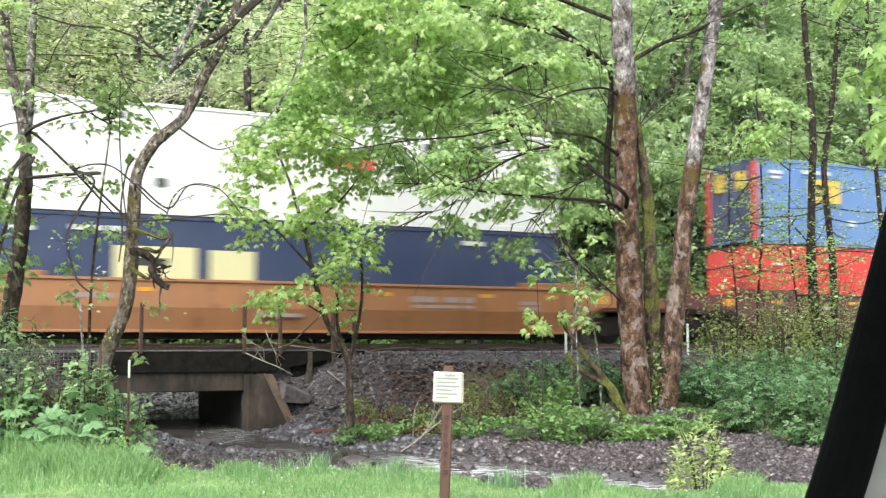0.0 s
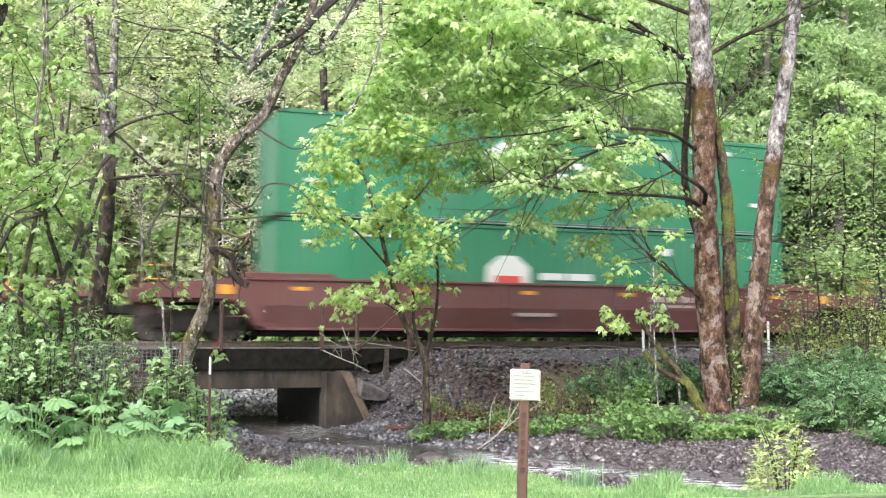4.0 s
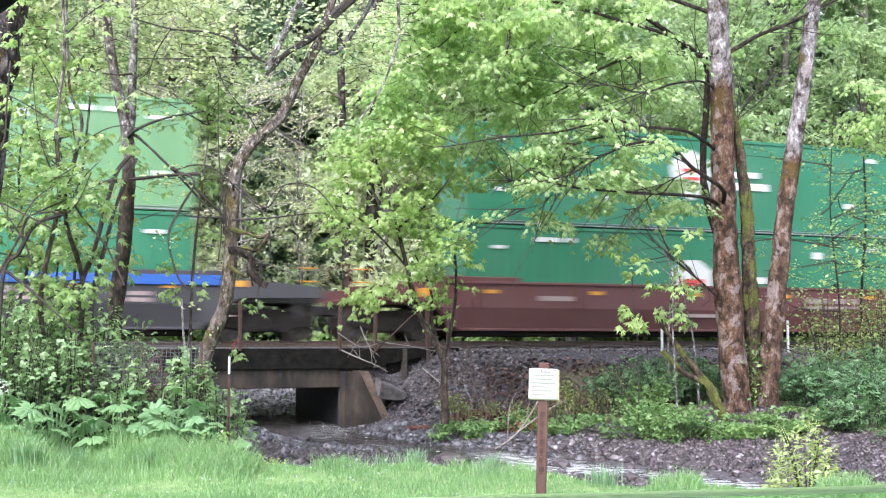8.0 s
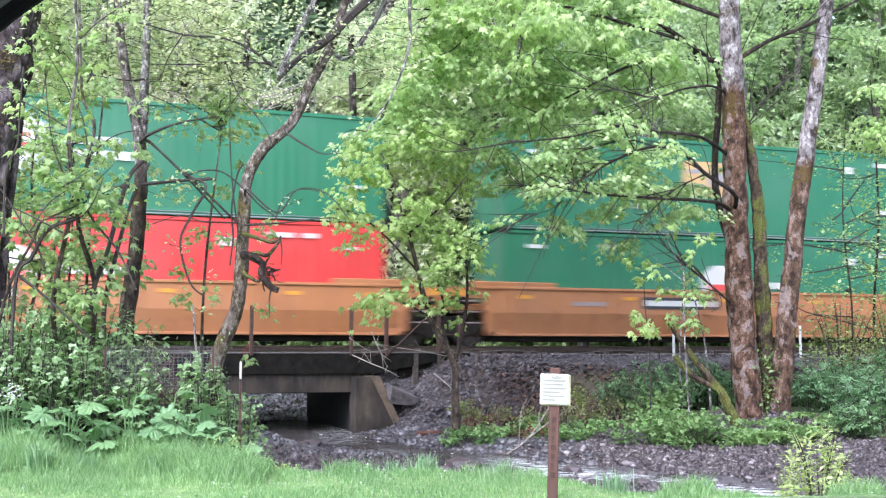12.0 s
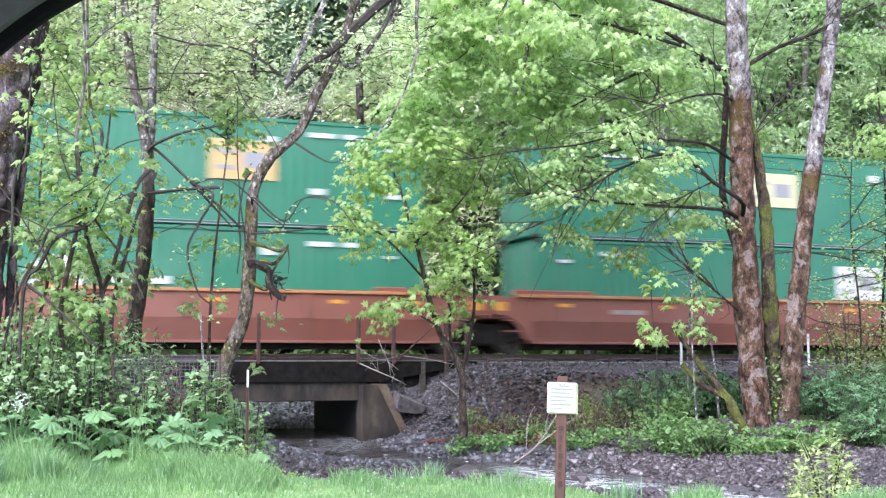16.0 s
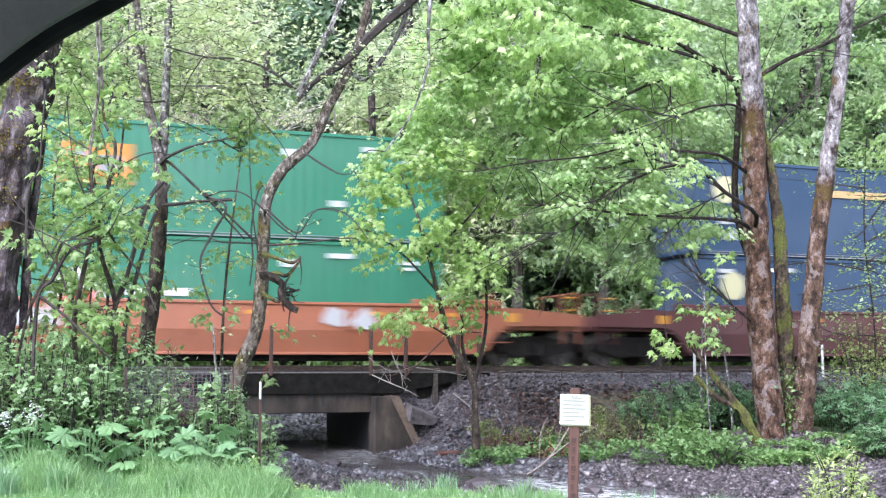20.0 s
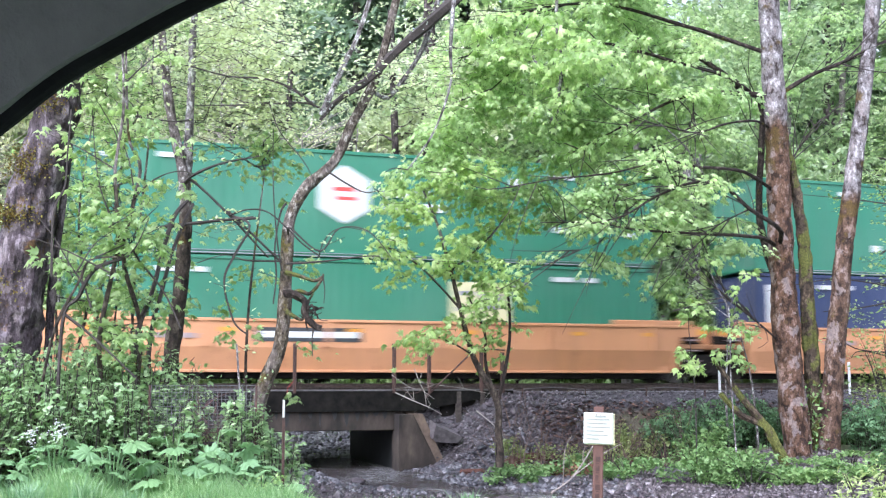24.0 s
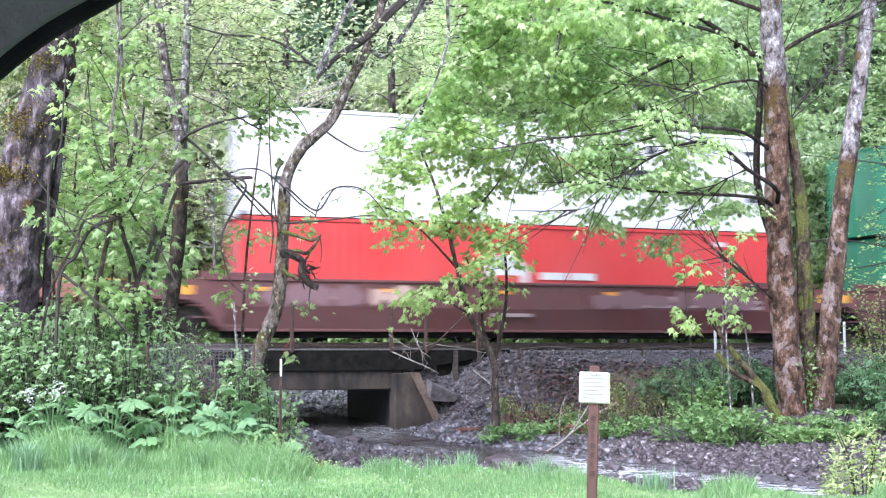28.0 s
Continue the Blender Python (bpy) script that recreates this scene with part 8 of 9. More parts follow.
    solo("verge", leaves_mesh("verge", np.stack([x, y, z], 1), rng.uniform(0.10, 0.22, n), BUNCH, rng, 0.35, 0.0), VERGE_LEAF, "bright green herbs on the verge behind the line", "verge", kind="stuff")
    for k in range(13):
        u, d = -13 + 3.1 * k + rng.normal() * 0.5, 5.6 + rng.normal() * 0.3
        x, y = -1.22 + u * COS - d * SIN, 31.84 + u * SIN + d * COS
        if abs(float(creek_side(x, y))) > 1.2:
            shrub("hazel_bush", "tall hazel bush in fresh leaf behind the line", "bush", "hazel bushes behind the line", x, y, 1.7, 0.9, rng.uniform(3.2, 4.4), 1100, 0.24, VERGE_LEAF, rng, LOBED, stems=12, flat=0.5)


def roadside_maple():
    """A maple beside the car whose lowest branch hangs into view."""
    rng = np.random.default_rng(52)
    t = thing("roadside_maple", "roadside maple with a low hanging leafy branch", "tree")
    part("trunk", flared([(8.4, 9.6, -0.6), (8.3, 9.6, 1.5), (8.2, 9.5, 4.5), (8.3, 9.5, 7.5)], 0.22, 0.12, rng), BARK, t)
    lines = [([(8.25, 9.5, 4.2), (6.8, 9.2, 4.9), (5.6, 9.0, 4.9), (4.3, 8.8, 4.55)], 0.05, 0.01), ([(6.2, 9.1, 4.85), (5.2, 8.9, 4.3), (4.5, 8.8, 3.85)], 0.02, 0.006), ([(6.2, 9.1, 4.85), (5.4, 8.9, 3.9), (4.6, 8.8, 3.4)], 0.018, 0.006)]
    for line in lines:
        part("limb", branch_geo([line]), LIMB_BARK, t)
    c = np.concatenate([along_lines(rng, lines, 12, 0.12, 0.55), along_lines(rng, lines, 6, 0.1, 0.85)])
    pos, head, tw = sprays(c, rng, (0.25, 0.45), 12, 0.10, lean=(-0.3, 0, -0.4))
    part("twig_mass", branch_geo(tw, 4, 0, 2), TWIG, t, kind="stuff")
    leafy("crown", pos, head, 0.095, LOBED, YOUNG_LEAF, t, rng, 0.2, 0.6)


def snag():
    """Pale dead trunk standing behind the track."""
    s = thing("dead_snag", "pale grey dead trunk behind the railway line", "dead tree")
    part("trunk", flared([(8.1, 41.9, 1.0), (8.06, 41.9, 6.5), (8.0, 41.9, 9.3), (8.65, 41.9, 10.4), (8.8, 41.9, 12.6), (8.6, 41.9, 14.2)], 0.3, 0.16, None), ALDER_BARK, s)
    part("limb", branch_geo([([(8.2, 41.9, 9.6), (9.2, 41.8, 10.6), (9.8, 41.7, 12.2)], 0.1, 0.03)]), ALDER_BARK, s)


def bare_trunks():
    """Dark trunks standing close behind the line, their crowns out of view."""
    rng = np.random.default_rng(97)
    for s, n, r, lean, h in ((0.9, 6.2, 0.19, -0.5, 15), (1.95, 7.0, 0.36, 0.1, 17), (19.0, 7.4, 0.30, 0.15, 16), (11.4, 8.2, 0.22, 0.4, 15), (-3.2, 7.2, 0.16, 0.3, 13), (22.6, 7.0, 0.18, -0.4, 14), (6.2, 9.0, 0.30, 0.0, 17), (-6.5, 8.6, 0.17, -0.3, 13)):
        x, y = -1.22 + s * COS - n * SIN, 31.84 + s * SIN + n * COS
        t = thing("bare_tree", "straight dark forest trunk close behind the line", "tree", "trunks behind the line", m=pose(x, y, float(ground_z(x, y))))
        line = [(0, 0, -0.4), (lean * 0.2, 0, h * 0.3), (lean * 0.6, 0.1, h * 0.65), (lean, 0.2, h)]
        part("trunk", flared(line, r, r * 0.55, rng, 12, 0.2), WET_BARK, t)
        lines = []
        for k in range(7):
            z = h * rng.uniform(0.35, 0.85)
            a = rng.uniform(0, 2 * math.pi)
            L = rng.uniform(0.6, 2.2)
            lines.append(([(lean * z / h, 0, z), (lean * z / h + math.cos(a) * L * 0.5, math.sin(a) * L * 0.5, z + rng.uniform(-0.2, 0.3)), (lean * z / h + math.cos(a) * L, math.sin(a) * L, z + rng.uniform(-0.5, 0.6))], 0.035, 0.008))
        part("branchwork", branch_geo(lines, 5, 0.3, 3), WET_BARK, t, kind="stuff")
        c = along_lines(rng, [(line, 0, 0)], 12, 0.9, 0.75)
        pos, head, tw = sprays(c, rng, (0.5, 1.1), 16, 0.25)
        leafy("crown", pos, head, 0.26, LOBED, WOOD_LEAF, t, rng, 0.45, 0.3)


def forest():
    rng = np.random.default_rng(90)
    # the last two kinds carry the lit leaf colour, for the left side
    kinds = [forest_tree("leaf", 101 + k, h) for k, h in enumerate((13, 16, 19, 15, 21))] + [forest_tree("fir", 120 + k, h) for k, h in enumerate((24, 30))] + [forest_tree("leaf", 140 + k, h, LIT_WOOD_LEAF) for k, h in enumerate((12, 15))]
    spots = []
    for row, (n0, step, count) in enumerate(((7.5, 3.6, 16), (12.0, 3.9, 17), (17.5, 4.4, 18), (26, 5.6, 17))):
        for k in range(count):
            s = (k - count * 0.42) * step + rng.normal() * 1.1 + (row % 2) * 1.5
            spots.append((s, n0 + rng.normal() * 1.2, row))
    spots += [(-9.0, 13, 4), (-6.4, 15.5, 4), (-4.2, 18, 4), (-2.6, 13.5, 4), (-7.6, 22, 4), (-3.4, 24, 4), (-11.5, 19, 4), (-0.6, 20, 4), (-5.6, 29, 4), (-9.5, 29, 4), (0.8, 13.0, 4), (2.8, 17, 4), (5.0, 13.5, 4), (1.6, 23, 4), (4.5, 26, 4), (0.2, 29, 4), (7, 22, 4), (3.6, 32, 4), (6.5, 33, 4)]
    first = set()
    for j, (s, n, row) in enumerate(spots):
        x, y = -1.22 + s * COS - n * SIN, 31.84 + s * SIN + n * COS
        u = rng.uniform()
        if abs(float(creek_side(x, y))) < 1.0 or (row == 3 and s < -14):
            continue
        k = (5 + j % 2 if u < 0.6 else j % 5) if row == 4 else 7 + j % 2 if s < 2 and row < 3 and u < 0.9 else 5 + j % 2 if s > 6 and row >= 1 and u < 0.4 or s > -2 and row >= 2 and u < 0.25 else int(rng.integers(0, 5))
        m = pose(x, y, float(ground_z(x, y)), 0, 0, rng.uniform(0, 360))
        if k not in first:
            first.add(k)
            kinds[k].matrix_world = m
        else:
            copy_thing(kinds[k], m)
    for k, t in enumerate(kinds):
        if k not in first:
            t.matrix_world = pose(20 + 4 * k, 70, float(ground_z(20 + 4 * k, 70)))
    # distant wood closing the hillside, lower where the creek comes out of it
    n = 16000
    s, d = rng.uniform(-55, 95, n), rng.uniform(38, 52, n)
    x, y = -1.22 + s * COS - d * SIN, 31.84 + s * SIN + d * COS
    z = ground_z(x, y) + rng.uniform(0, 1, n) * (13 + 7 * smooth(-6, 8, s) + 3 * np.sin(s * 0.7))
    solo("far_wood", leaves_mesh("far_wood", np.stack([x, y, z], 1), rng.uniform(0.7, 1.3, n), BUNCH, rng, 0.2, 0.3), WOOD_LEAF, "distant leafy wood on the hillside", "wood", kind="stuff")
    # undergrowth of the hillside
    n = 26000
    s, d = rng.uniform(-24, 42, n), 4.6 + 32 * rng.uniform(0, 1, n) ** 1.5
    x, y = -1.22 + s * COS - d * SIN, 31.84 + s * SIN + d * COS
    z = ground_z(x, y) + np.abs(rng.normal(size=n)) * 0.55 * (0.5 + 0.5 * np.sin(s * 0.9) * np.sin(d * 0.8 + s * 0.3))
    ob = solo("undergrowth", leaves_mesh("undergrowth", np.stack([x, y, z], 1), rng.uniform(0.2, 0.42, n), BUNCH, rng, 0.45, 0.05), WOOD_LEAF, "leafy undergrowth covering the hillside", "undergrowth", kind="stuff")


# ---- small things of the bank ----
FADED_RED = paint("faded_red_ribbon", (0.30, 0.04, 0.03), 0.8)
SIGN_WHITE = speckled("sign_board", [(0.3, (0.33, 0.34, 0.30)), (0.7, (0.43, 0.44, 0.40))], 9, 0.5)
POST_WOOD = speckled("red_brown_stained_wood", [(0.3, (0.035, 0.014, 0.010)), (0.7, (0.11, 0.05, 0.036))], 7, 0.8, stretch=(1, 1, 0.12), relief=0.6)
LETTER = paint("sign_lettering", (0.24, 0.25, 0.22), dirt=0.2)
POST_MARK = speckled("routed_dark_lettering", [(0.3, (0.022, 0.010, 0.008)), (0.7, (0.06, 0.028, 0.021))], 20, 0.9)


def notice():
    z = float(ground_z(1.1, 10.7))
    s = thing("notice_sign", "white notice board on a red-brown wooden post", "sign", m=pose(1.10, 10.7, z, 0, 1.8, -8))
    part("post", Geo().box(-0.048, 0.048, 0.0, 0.09, -0.4, 1.30 - z, 0.008), POST_WOOD, s, "weathered red-brown post")
    b = part("board", Geo().box(-0.138, 0.138, -0.03, 0.0, 0.955 - z, 1.245 - z, 0.01), SIGN_WHITE, s)
    part("second_sheet", Geo().plate([(-0.12, 0.948 - z), (0.150, 0.952 - z), (0.146, 1.236 - z), (-0.12, 1.24 - z)], -0.003, -0.001), MARK_CREAM, s, "yellowed sheet behind the board")
    g = Geo().box(-0.03, 0.07, -0.036, -0.03, 1.205 - z, 1.217 - z)
    part("lettering", g, LETTER, b)
    for k in range(6):
        zz = 1.185 - z - k * 0.036
        w = (0.21, 0.19, 0.22, 0.16, 0.20, 0.12)[k]
        part("lettering", Geo().box(-0.11, -0.11 + w, -0.034, -0.03, zz - 0.008, zz + 0.004), LETTER, b)
    for k in range(7):
        zz = 0.84 - z - k * 0.085
        part("post_lettering", Geo().box(-0.022, 0.022 - 0.008 * (k % 3), -0.004, 0.0, zz - 0.05, zz, 0.0).box(-0.018, 0.01, -0.004, 0.0, zz - 0.066, zz - 0.058), POST_MARK, s)
    for px in (-0.02, 0.02):
        part("screw", Geo().disc((px, 1.225 - z), 0.006, -0.035, -0.03, 8), RUST, b)


def fence():
    z = float(ground_z(-2.54, 15))
    f = thing("fence_post", "thin rusty steel fence post with a white painted tip", "fence post", m=pose(-2.54, 15, z))
    part("stake", Geo().box(-0.018, 0.018, -0.004, 0.004, -0.3, 1.3 - z).box(-0.004, 0.004, -0.004, 0.03, -0.3, 1.3 - z), RUST, f)
    part("tip", Geo().box(-0.015, 0.015, -0.02, -0.006, 1.08 - z, 1.31 - z, 0.004), SIGN_WHITE, f, "white painted tip")
    w = thing("wire_cage", "dark wire mesh panel in the brambles", "wire fence", m=pose(-3.8, 15.75, 0.50, 0, 0, 2))
    g = Geo()
    for k in range(26):
        g.tube([(-0.72 + k * 0.0576, 0, 0.42), (-0.72 + k * 0.0576, 0, 1.0)], 0.004, 4, cap=False)
    for k in range(13):
        g.tube([(-0.72, 0, 0.42 + k * 0.0483), (0.72, 0, 0.42 + k * 0.0483)], 0.004, 4, cap=False)
    part("mesh", g, speckled("dull_galvanised_wire", [(0.3, (0.035, 0.034, 0.036)), (0.7, (0.10, 0.10, 0.105))], 20, 0.6), w)
    for x in (-0.74, 0.74):
        part("stake", Geo().box(x - 0.015, x + 0.015, -0.015, 0.015, -0.6, 1.0, 0.004), RUST, w)
    for x, y, h in ((6.75, 31.79, 0.25), (10.78, 33.21, 0.5)):
        zz = float(ground_z(x, y))
        m = thing("marker_post", "white trackside marker post", "marker post", "marker posts", m=pose(x, y, zz))
        part("stake", Geo().box(-0.035, 0.035, -0.02, 0.02, -0.2, h + 0.42, 0.008), MARK_WHITE, m)
    cb = thing("trackside_cable", "thin grey cable on low stakes beside the track", "cable", m=TRACK)
    pts = [(1.6 + k * 0.9, -2.75, -0.16 + 0.05 * math.sin(k * 1.7)) for k in range(12)]
    part("cable", Geo().tube(bezier_line(pts, 4), 0.008, 6), WALKWAY, cb)
    for k in range(0, 12, 2):
        part("stake", Geo().box(pts[k][0] - 0.012, pts[k][0] + 0.012, -2.765, -2.735, -0.55, pts[k][2] + 0.03), RUST, cb)
    # red marking ribbon on the bridge end, pale stick in the brambles, rusty brush behind the cage
    r = thing("ribbon", "red marking ribbon tied at the bridge end", "ribbon", m=TRACK @ pose(-4.55, -2.75, -0.12) @ Matrix.Scale(0.62, 4))
    part("band", Geo().plate([(0.0, 0.0), (0.10, 0.12), (0.22, 0.28), (0.20, 0.30), (0.08, 0.16), (-0.03, 0.03)], -0.01, 0.0), FADED_RED, r)
    part("band", Geo().plate([(0.0, 0.0), (-0.03, -0.22), (-0.10, -0.34), (-0.06, -0.2), (-0.04, 0.02)], -0.012, -0.002), FADED_RED, r)
    zz = float(ground_z(-3.45, 16.3))
    k = thing("pale_stick", "bleached stick standing in the brambles", "stick", m=pose(-3.42, 16.3, zz))
    part("stick", branch_geo([([(0.1, 0, -0.1), (0.06, 0, 1.0), (0.0, 0, 1.65), (-0.04, 0, 2.1 - zz)], 0.02, 0.014)], 7, 0.3), ALDER_BARK, k)
    rng = np.random.default_rng(14)
    br = thing("rusty_brush", "tangle of rust-red dead stems behind a wire panel", "brush")
    lines = []
    for k in range(60):
        a = np.array([rng.uniform(-4.6, -3.75), rng.uniform(16.0, 17.2), rng.uniform(0.4, 1.2)])
        b = a + np.array([rng.normal() * 0.2, rng.normal() * 0.2, rng.uniform(0.1, 0.5)])
        lines.append(([tuple(a), tuple((a + b) / 2 + rng.normal(size=3) * 0.08), tuple(b)], rng.uniform(0.006, 0.013), 0.003))
    part("stem_mass", branch_geo(lines, 4, 0.2, 3), speckled("rust_red_stem", [(0.3, (0.04, 0.018, 0.014)), (0.7, (0.11, 0.05, 0.042))], 15, 0.8), br, kind="stuff")
    # dry grey branch lying on the gravel
    d = thing("dry_branch", "bleached dry branch standing in the gravel", "branch")
    for line in (([(1.45, 22.6, -0.6), (1.9, 22.8, -0.3), (2.35, 23.1, 0.3), (2.6, 23.3, 0.72)], 0.022, 0.007), ([(1.9, 22.8, -0.3), (2.5, 23.0, 0.12), (2.95, 23.1, 0.35)], 0.016, 0.005), ([(1.7, 22.7, -0.45), (1.75, 22.8, 0.2), (1.9, 22.9, 0.5)], 0.012, 0.004), ([(2.1, 22.9, 0.0), (2.2, 22.9, 0.4), (2.5, 23.0, 0.75)], 0.010, 0.004)):
        part("stick", branch_geo([line], 6, 0.3), speckled("bleached_wood", [(0.3, (0.12, 0.10, 0.085)), (0.7, (0.28, 0.24, 0.21))], 12, 0.9) if "bleached_wood" not in bpy.data.materials else bpy.data.materials["bleached_wood"], d)
    # rotten red-brown logs at the foot of the ballast
    rot = speckled("rotten_red_wood", [(0.3, (0.03, 0.012, 0.008)), (0.7, (0.11, 0.045, 0.03))], 9, 0.95, stretch=(1, 1, 1), relief=0.8, dist=0.03)
    for pts, r0, r1 in (([(0.55, 27.4, -0.05), (1.1, 27.5, 0.22), (1.65, 27.6, 0.42), (2.3, 27.7, 0.55)], 0.13, 0.09), ([(-0.35, 26.3, -0.25), (-0.1, 26.2, -0.12), (0.2, 26.1, 0.05)], 0.10, 0.05)):
        pts = [(x, y, float(ground_z(x, y)) + 0.10) for x, y, z in pts]
        solo("rotten_log", branch_geo([(pts, r0, r1)], 9, 0.6), rot, "rotten red-brown log at the foot of the ballast", "log", "rotten logs")
    # slender pale saplings behind the mossy log
    rng = np.random.default_rng(19)
    for pts in ([(5.75, 26.3, 0.0), (5.72, 26.3, 1.3), (5.78, 26.3, 2.2), (5.82, 26.3, 3.1), (5.6, 26.2, 4.2)], [(6.45, 26.4, 0.0), (6.35, 26.4, 1.5), (6.1, 26.3, 2.6), (5.95, 26.3, 3.3)]):
        s = thing("slender_sapling", "slender pale maple sapling with a few leaves", "sapling", "slender saplings")
        part("stem", branch_geo([(pts, 0.026, 0.010)], 7, 0.3), ALDER_BARK, s)
        c = along_lines(rng, [(pts, 0, 0)], 6, 0.2, 0.5)
        pos, head, tw = sprays(c, rng, (0.3, 0.6), 7, 0.15)
        part("twig_mass", branch_geo(tw, 4, 0, 2), TWIG, s, kind="stuff")
        leafy("crown", pos, head, 0.12, LOBED, MAPLE_LEAF, s, rng, 0.3, 0.4)
    # wet boulders in the creek
    rng = np.random.default_rng(13)
    tv, tt = stone_template(rng)
    for x, y, r in ((0.45, 20.3, 0.24), (0.7, 20.0, 0.16), (2.4, 19.6, 0.14), (-1.2, 22.3, 0.16), (3.2, 17.6, 0.15), (-2.6, 24.6, 0.18), (-0.3, 21.4, 0.15), (1.3, 19.5, 0.13)):
        q = Geo().add(tv * np.array([r * 1.3, r, r * 0.7]) * (1 + 0.14 * rng.normal(size=(len(tv), 1))), [tuple(k) for k in tt])
        solo("creek_boulder", q, STONE, "wet dark boulder in the creek", "boulder", "boulders in the creek", m=pose(x, y, WATER_Z + r * 0.1, 0, 0, rng.uniform(0, 360)))


# ---- the parked car from which the clip is taken: its open door window ----
RUBBER = speckled("black_rubber_seal", [(0.3, (0.005, 0.0055, 0.006)), (0.7, (0.010, 0.011, 0.012))], 40, 0.95)
RUBBER.node_tree.nodes["Principled BSDF"].inputs["Specular IOR Level"].default_value = 0.12
TRIM = speckled("dark_grey_door_trim", [(0.3, (0.075, 0.078, 0.08)), (0.7, (0.10, 0.103, 0.105))], 60, 0.6)
CAR_GREY = paint("grey_car_paint", (0.16, 0.165, 0.17), 0.35, 0.2)
PILLAR = speckled("pale_grey_pillar_trim", [(0.3, (0.55, 0.55, 0.56)), (0.7, (0.62, 0.62, 0.63))], 60, 0.7)


def car_window():
    """Window opening half a metre from the eye: curved front corner, leaning rear pillar, top edge of the lowered pane."""
    d = thing("car", "parked grey car seen from inside, its side window lowered", "car")
    z0 = float(ground_z(0, 0))

    def arch(cx, n=9):
        return [(cx + 0.40 * math.cos(math.pi * k / n), z0 + 0.34 + 0.40 * math.sin(math.pi * k / n)) for k in range(n + 1)]

    # body sides with wheel arches, sloping bonnet, tail, floor and roof
    low = z0 + 0.24
    side = [(2.15, low + 0.12)] + [(x, z) for x, z in [(1.85, low)] + arch(1.45) + [(1.05, low), (-1.35, low)] + arch(-1.75) + [(-2.15, low)]] + [(-2.68, low + 0.12), (-2.74, 0.72), (-2.62, 0.98), (-1.72, 1.20), (-1.55, 1.33), (2.10, 1.34), (2.22, 0.9)]
    for y0, y1 in ((0.53, 0.60), (-1.43, -1.36)):
        part("body_side", Geo().plate(side, y0, y1), CAR_GREY, d)
        for xd in (-0.95, 0.42):
            part("door_handle", Geo().box(xd + 0.75, xd + 0.93, (y1 if y0 > 0 else y0 - 0.03), (y1 + 0.03 if y0 > 0 else y0), 1.17, 1.20, 0.008), RUBBER, d)

    def across(name, line, mat, thick=0.035, inset=0.02):
        """A curved panel from side to side along an (x, z) line, crowned in the middle."""
        g = Geo()
        ys = [-1.40 + inset + (1.97 - 2 * inset) * k / 8 for k in range(9)]
        v = [(x, y, z + 0.035 * (1 - ((y + 0.415) / 0.985) ** 2)) for x, z in line for y in ys]
        m = len(v)
        v += [(x, y, z - thick) for x, y, z in v]
        n = len(line)
        f = []
        for a in range(n - 1):
            for b in range(8):
                q = (a * 9 + b, a * 9 + b + 1, a * 9 + b + 10, a * 9 + b + 9)
                f += [q, tuple(m + k for k in q[::-1])]
            f += [(a * 9, a * 9 + 9, m + a * 9 + 9, m + a * 9), (a * 9 + 17, a * 9 + 8, m + a * 9 + 8, m + a * 9 + 17)]
        for b in range(8):
            f += [(b + 1, b, m + b, m + b + 1), ((n - 1) * 9 + b, (n - 1) * 9 + b + 1, m + (n - 1) * 9 + b + 1, m + (n - 1) * 9 + b)]
        return part(name, g.add(v, f).mesh(name, True), mat, d)

    across("bonnet", [(-2.70, 0.80), (-2.60, 0.97), (-2.2, 1.10), (-1.70, 1.19)], CAR_GREY)
    across("roof", [(-0.95, 1.80), (-0.6, 1.87), (0.3, 1.89), (1.3, 1.86), (1.75, 1.78)], CAR_GREY, inset=0.06)
    # unseen pale lining, added to bounce light onto the pillar
    across("headliner", [(-0.92, 1.755), (-0.6, 1.825), (0.3, 1.845), (1.3, 1.815), (1.7, 1.735)], PILLAR, thick=0.01, inset=0.08)
    across("tailgate", [(2.02, 1.36), (2.16, 1.25), (2.20, 0.9), (2.17, 0.5)], CAR_GREY)
    across("bumper", [(-2.66, 0.42), (-2.76, 0.50), (-2.76, 0.66), (-2.70, 0.78)], CAR_GREY)
    # floor out of view, kept pale as a reflector for the pillar
    part("floor", Geo().box(-1.6, 1.9, -1.36, 0.53, 0.32, 0.40, 0.02), PILLAR, d, "unseen pale floor that bounces light onto the pillar")
    for pts in (((-1.6, -1.37, 1.30), (-0.95, -1.30, 1.80)), ((0.25, -1.37, 1.30), (0.32, -1.30, 1.85)), ((1.95, -1.37, 1.32), (1.70, -1.30, 1.78)), ((1.95, 0.54, 1.32), (1.70, 0.47, 1.78)), ((-1.6, 0.54, 1.30), (-1.0, 0.49, 1.78))):
        part("roof_pillar", Geo().tube(bezier_line([pts[0], (Vector(pts[0]) + Vector(pts[1])) / 2 + Vector((0, 0, 0.02)), pts[1]], 5), 0.04, 8), CAR_GREY, d)
    for x in (-1.75, 1.45):
        for y in (-1.40, 0.40):
            w = part("wheel", Geo().disc((x, z0 + 0.32), 0.32, y, y + 0.19, 28), RUBBER, d)
            part("hub_cap", Geo().disc((x, z0 + 0.32), 0.2, y - 0.01, y + 0.2, 18), CAR_GREY, w)
    o = Vector(EYE)
    front = [o + Vector(p) * 0.5 for p in ((-0.80, 0.98, -0.42), (-0.60, 0.98, 0.06), (-0.42, 0.99, 0.245), (-0.32, 0.99, 0.312), (-0.22, 1.0, 0.366), (-0.08, 1.0, 0.41), (0.10, 1.0, 0.44), (0.50, 0.98, 0.47))]
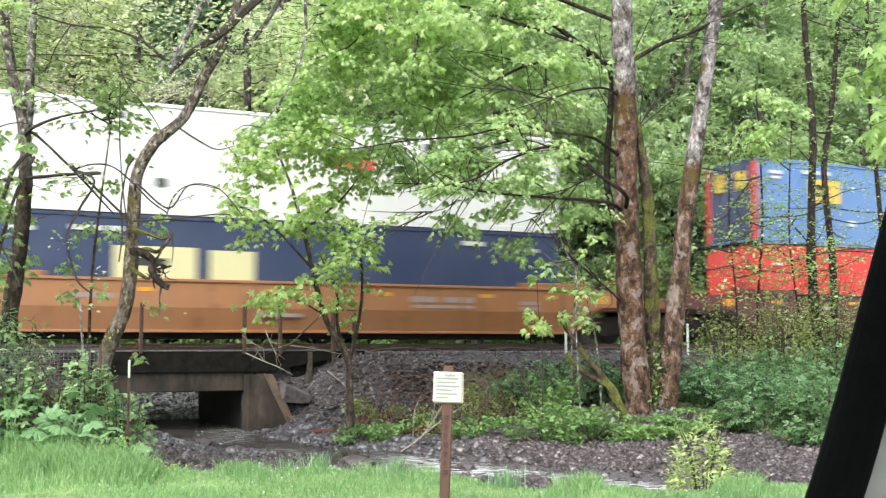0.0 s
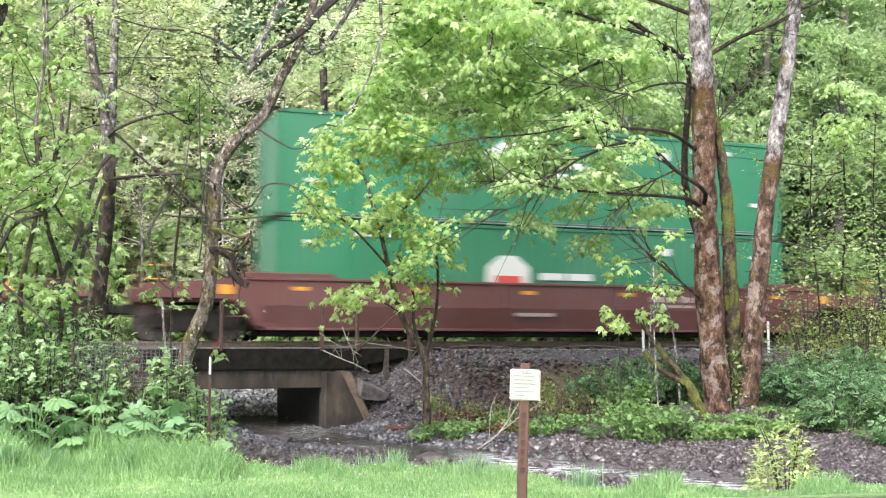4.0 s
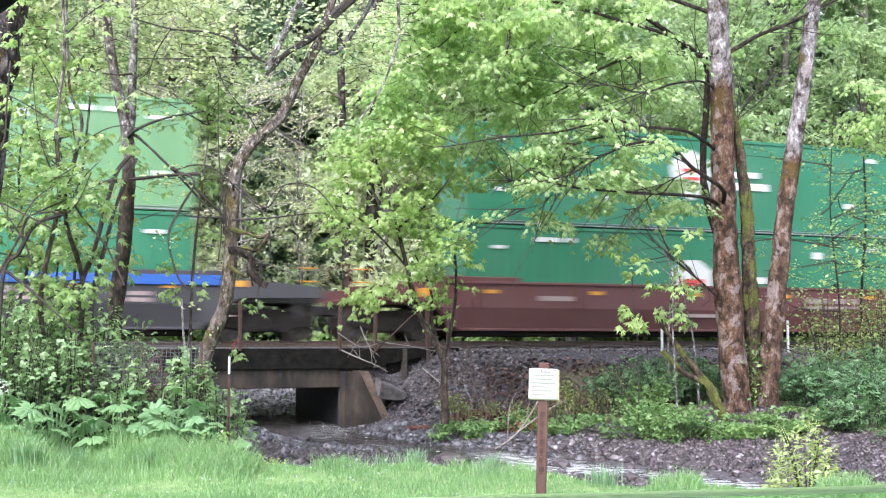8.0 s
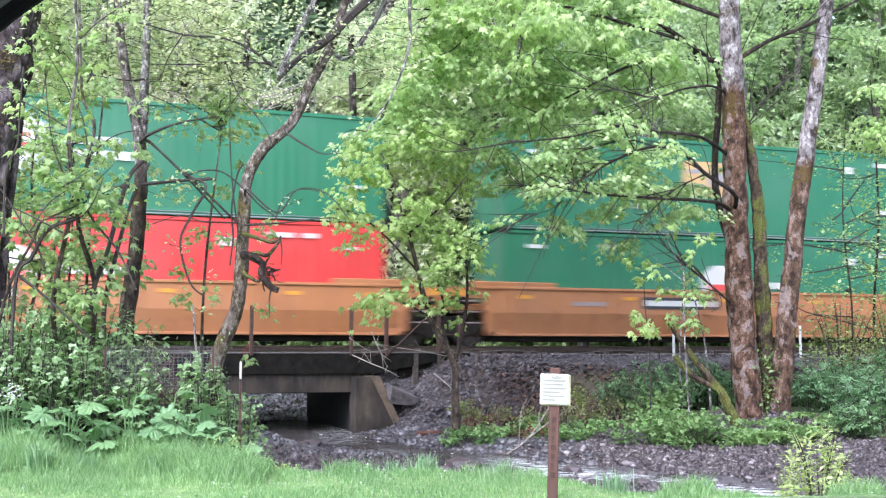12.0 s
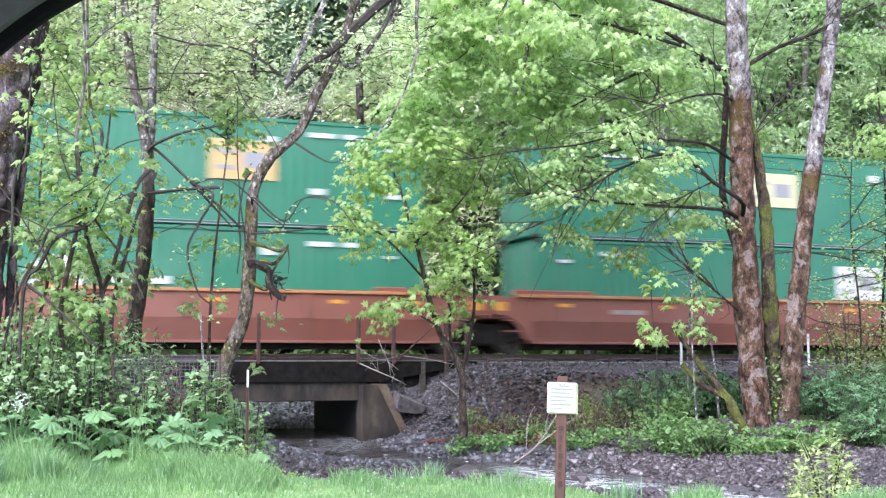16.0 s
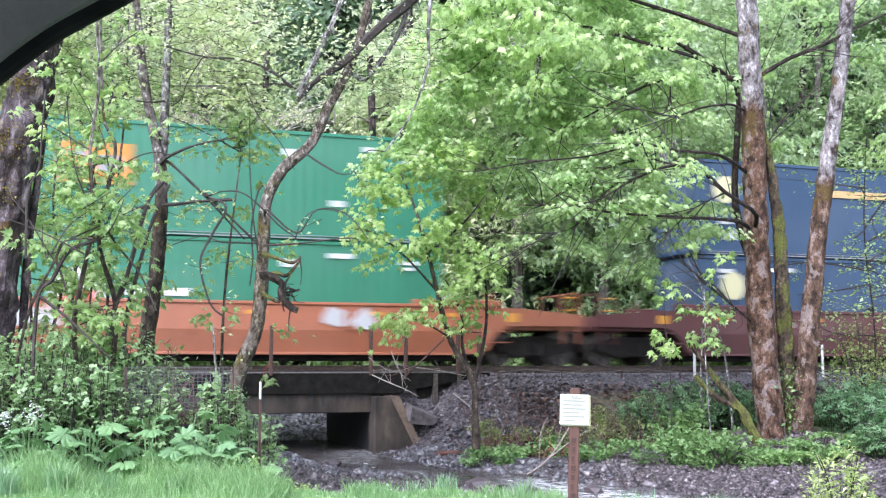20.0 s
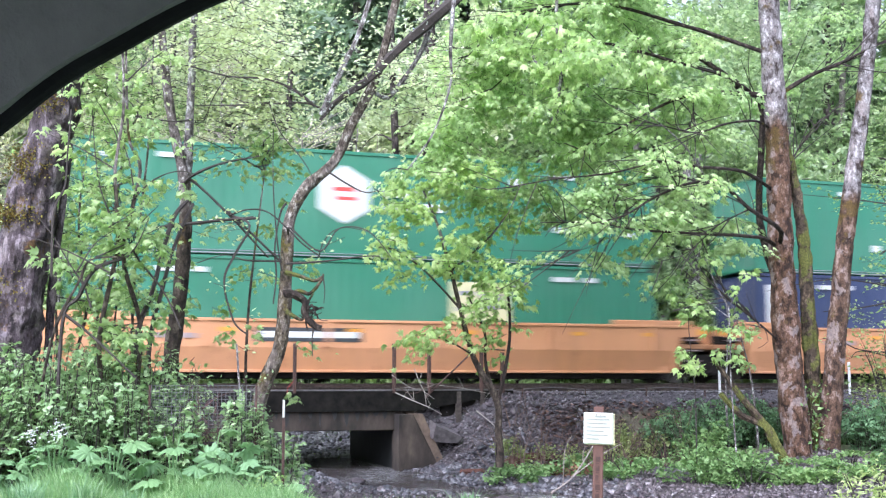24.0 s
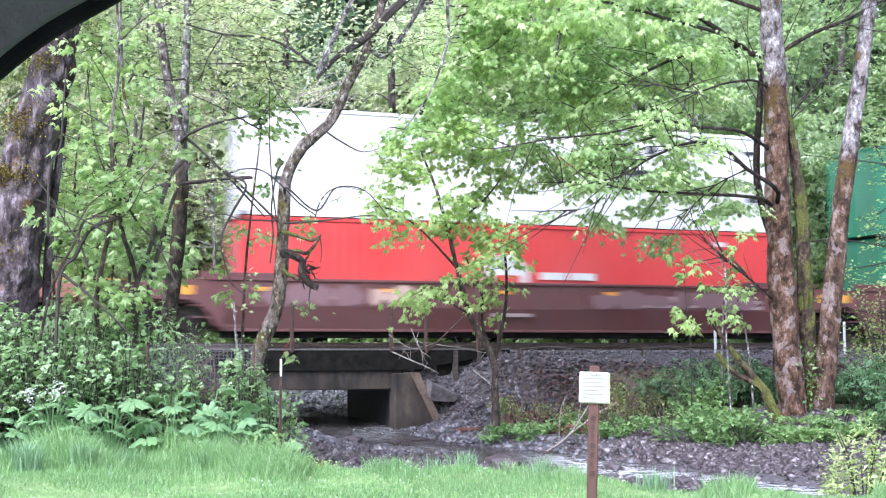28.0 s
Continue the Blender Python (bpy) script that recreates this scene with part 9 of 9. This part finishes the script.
    rear = [o + Vector(p) * 0.5 for p in ((0.40, 0.97, -0.24), (0.4415, 0.96, -0.13), (0.5115, 0.96, 0.09), (0.60, 0.96, 0.36), (0.62, 0.96, 0.47))]
    part("seal", Geo().tube(bezier_line([p + Vector((-0.004, 0, 0.006)) for p in front], 8), 0.0105, 16), RUBBER, d, "black rubber window seal")
    part("seal", Geo().tube(bezier_line([p + Vector((0.008, 0, 0)) for p in rear], 8), 0.0115, 16), RUBBER, d)

    def strip(line, way, wide, depth):
        g = Geo()
        v, f = [], []
        for p in line:
            v += [p, p + Vector(way) * wide, p + Vector(way) * wide + Vector((0, depth, 0)), p + Vector((0, depth, 0))]
        for i in range(len(line) - 1):
            for k in range(4):
                f.append((4 * i + k, 4 * i + (k + 1) % 4, 4 * i + 4 + (k + 1) % 4, 4 * i + 4 + k))
        f += [(3, 2, 1, 0), tuple(4 * (len(line) - 1) + k for k in range(4))]
        return g.add(v, f)

    part("frame", strip(bezier_line([p + Vector((0.0, -0.0125, 0.0005)) for p in front], 8), (-0.5, -0.2, 0.85), 0.5, 0.02), TRIM, d, "grey upper door trim")
    part("pillar", strip(bezier_line([p + Vector((0.0165, -0.004, 0)) for p in rear], 8), (1, -0.2, 0), 0.4, 0.02), PILLAR, d, "pale grey pillar trim")
    pane = [o + Vector((0, 0, -0.0178)) + Vector(p) * 0.5 for p in ((-0.5, 1.0, -0.158), (0.0, 1.0, -0.141), (0.24, 0.99, -0.134), (0.42, 0.98, -0.128))]
    g = Geo()
    v, f = [], []
    line = bezier_line(pane, 8)
    for p in line:
        v += [p, p + Vector((0, 0.002, 0)), p + Vector((0, 0.012, -0.12)), p + Vector((0, 0.010, -0.12))]
    for i in range(len(line) - 1):
        for k in range(4):
            f.append((4 * i + k, 4 * i + (k + 1) % 4, 4 * i + 4 + (k + 1) % 4, 4 * i + 4 + k))
    g.add(v, f)

    def glass_build(nt, p):
        p.inputs["Base Color"].default_value = (0.82, 0.9, 0.86, 1)
        p.inputs["Transmission Weight"].default_value = 1.0
        p.inputs["IOR"].default_value = 1.1
        bump(nt, p, noise_fac(nt, coords(nt), 90), 0.05, 0.001)

    pane_ob = part("pane", g, material("window_glass", glass_build, 0.05), d, "clear lowered window pane")
    pane_ob.visible_shadow = False
    def frosted(nt, p):
        p.inputs["Base Color"].default_value = (0.93, 0.95, 0.94, 1)
        p.inputs["Transmission Weight"].default_value = 1.0
        p.inputs["IOR"].default_value = 1.04
        bump(nt, p, noise_fac(nt, coords(nt), 400), 0.2, 0.0005)

    edge = material("ground_glass_edge", frosted, 0.95)
    part("pane_edge", Geo().tube([p + Vector((0, 0.001, 0)) for p in line], 0.0016, 8), edge, d, "pale ground edge of the pane").visible_shadow = False


car_window()
big_maple()
young_maple()
leaning_alder()
forked_alder()
left_trunk()
saplings()
right_saplings()
fallen_log()
undergrowth()
cow_parsnips()
grass()
forest()
bare_trunks()
snag()
roadside_maple()
budding_willows()
bank_litter()
notice()
fence()


def motions():
    for ob, at, z in ROLLING:
        walk(ob, [(t, TRACK @ pose(at - SPEED * t, 0, z)) for t in (0.0, 14.0, 28.0)])
    for ob, line, run, start, off, pace in FOAM:
        walk(ob, [(t, foam_place(line, run, start + pace * t, off)) for t in range(29)])
    # the wheels roll without slipping
    turn = math.degrees(SPEED / 0.482)
    for ob, x in WHEELSETS:
        walk(ob, [(k / FPS, pose(x, 0, 0.482) @ Matrix.Rotation(radians(-turn * k / FPS), 4, "Y")) for k in range(28 * FPS + 1)])


motions()
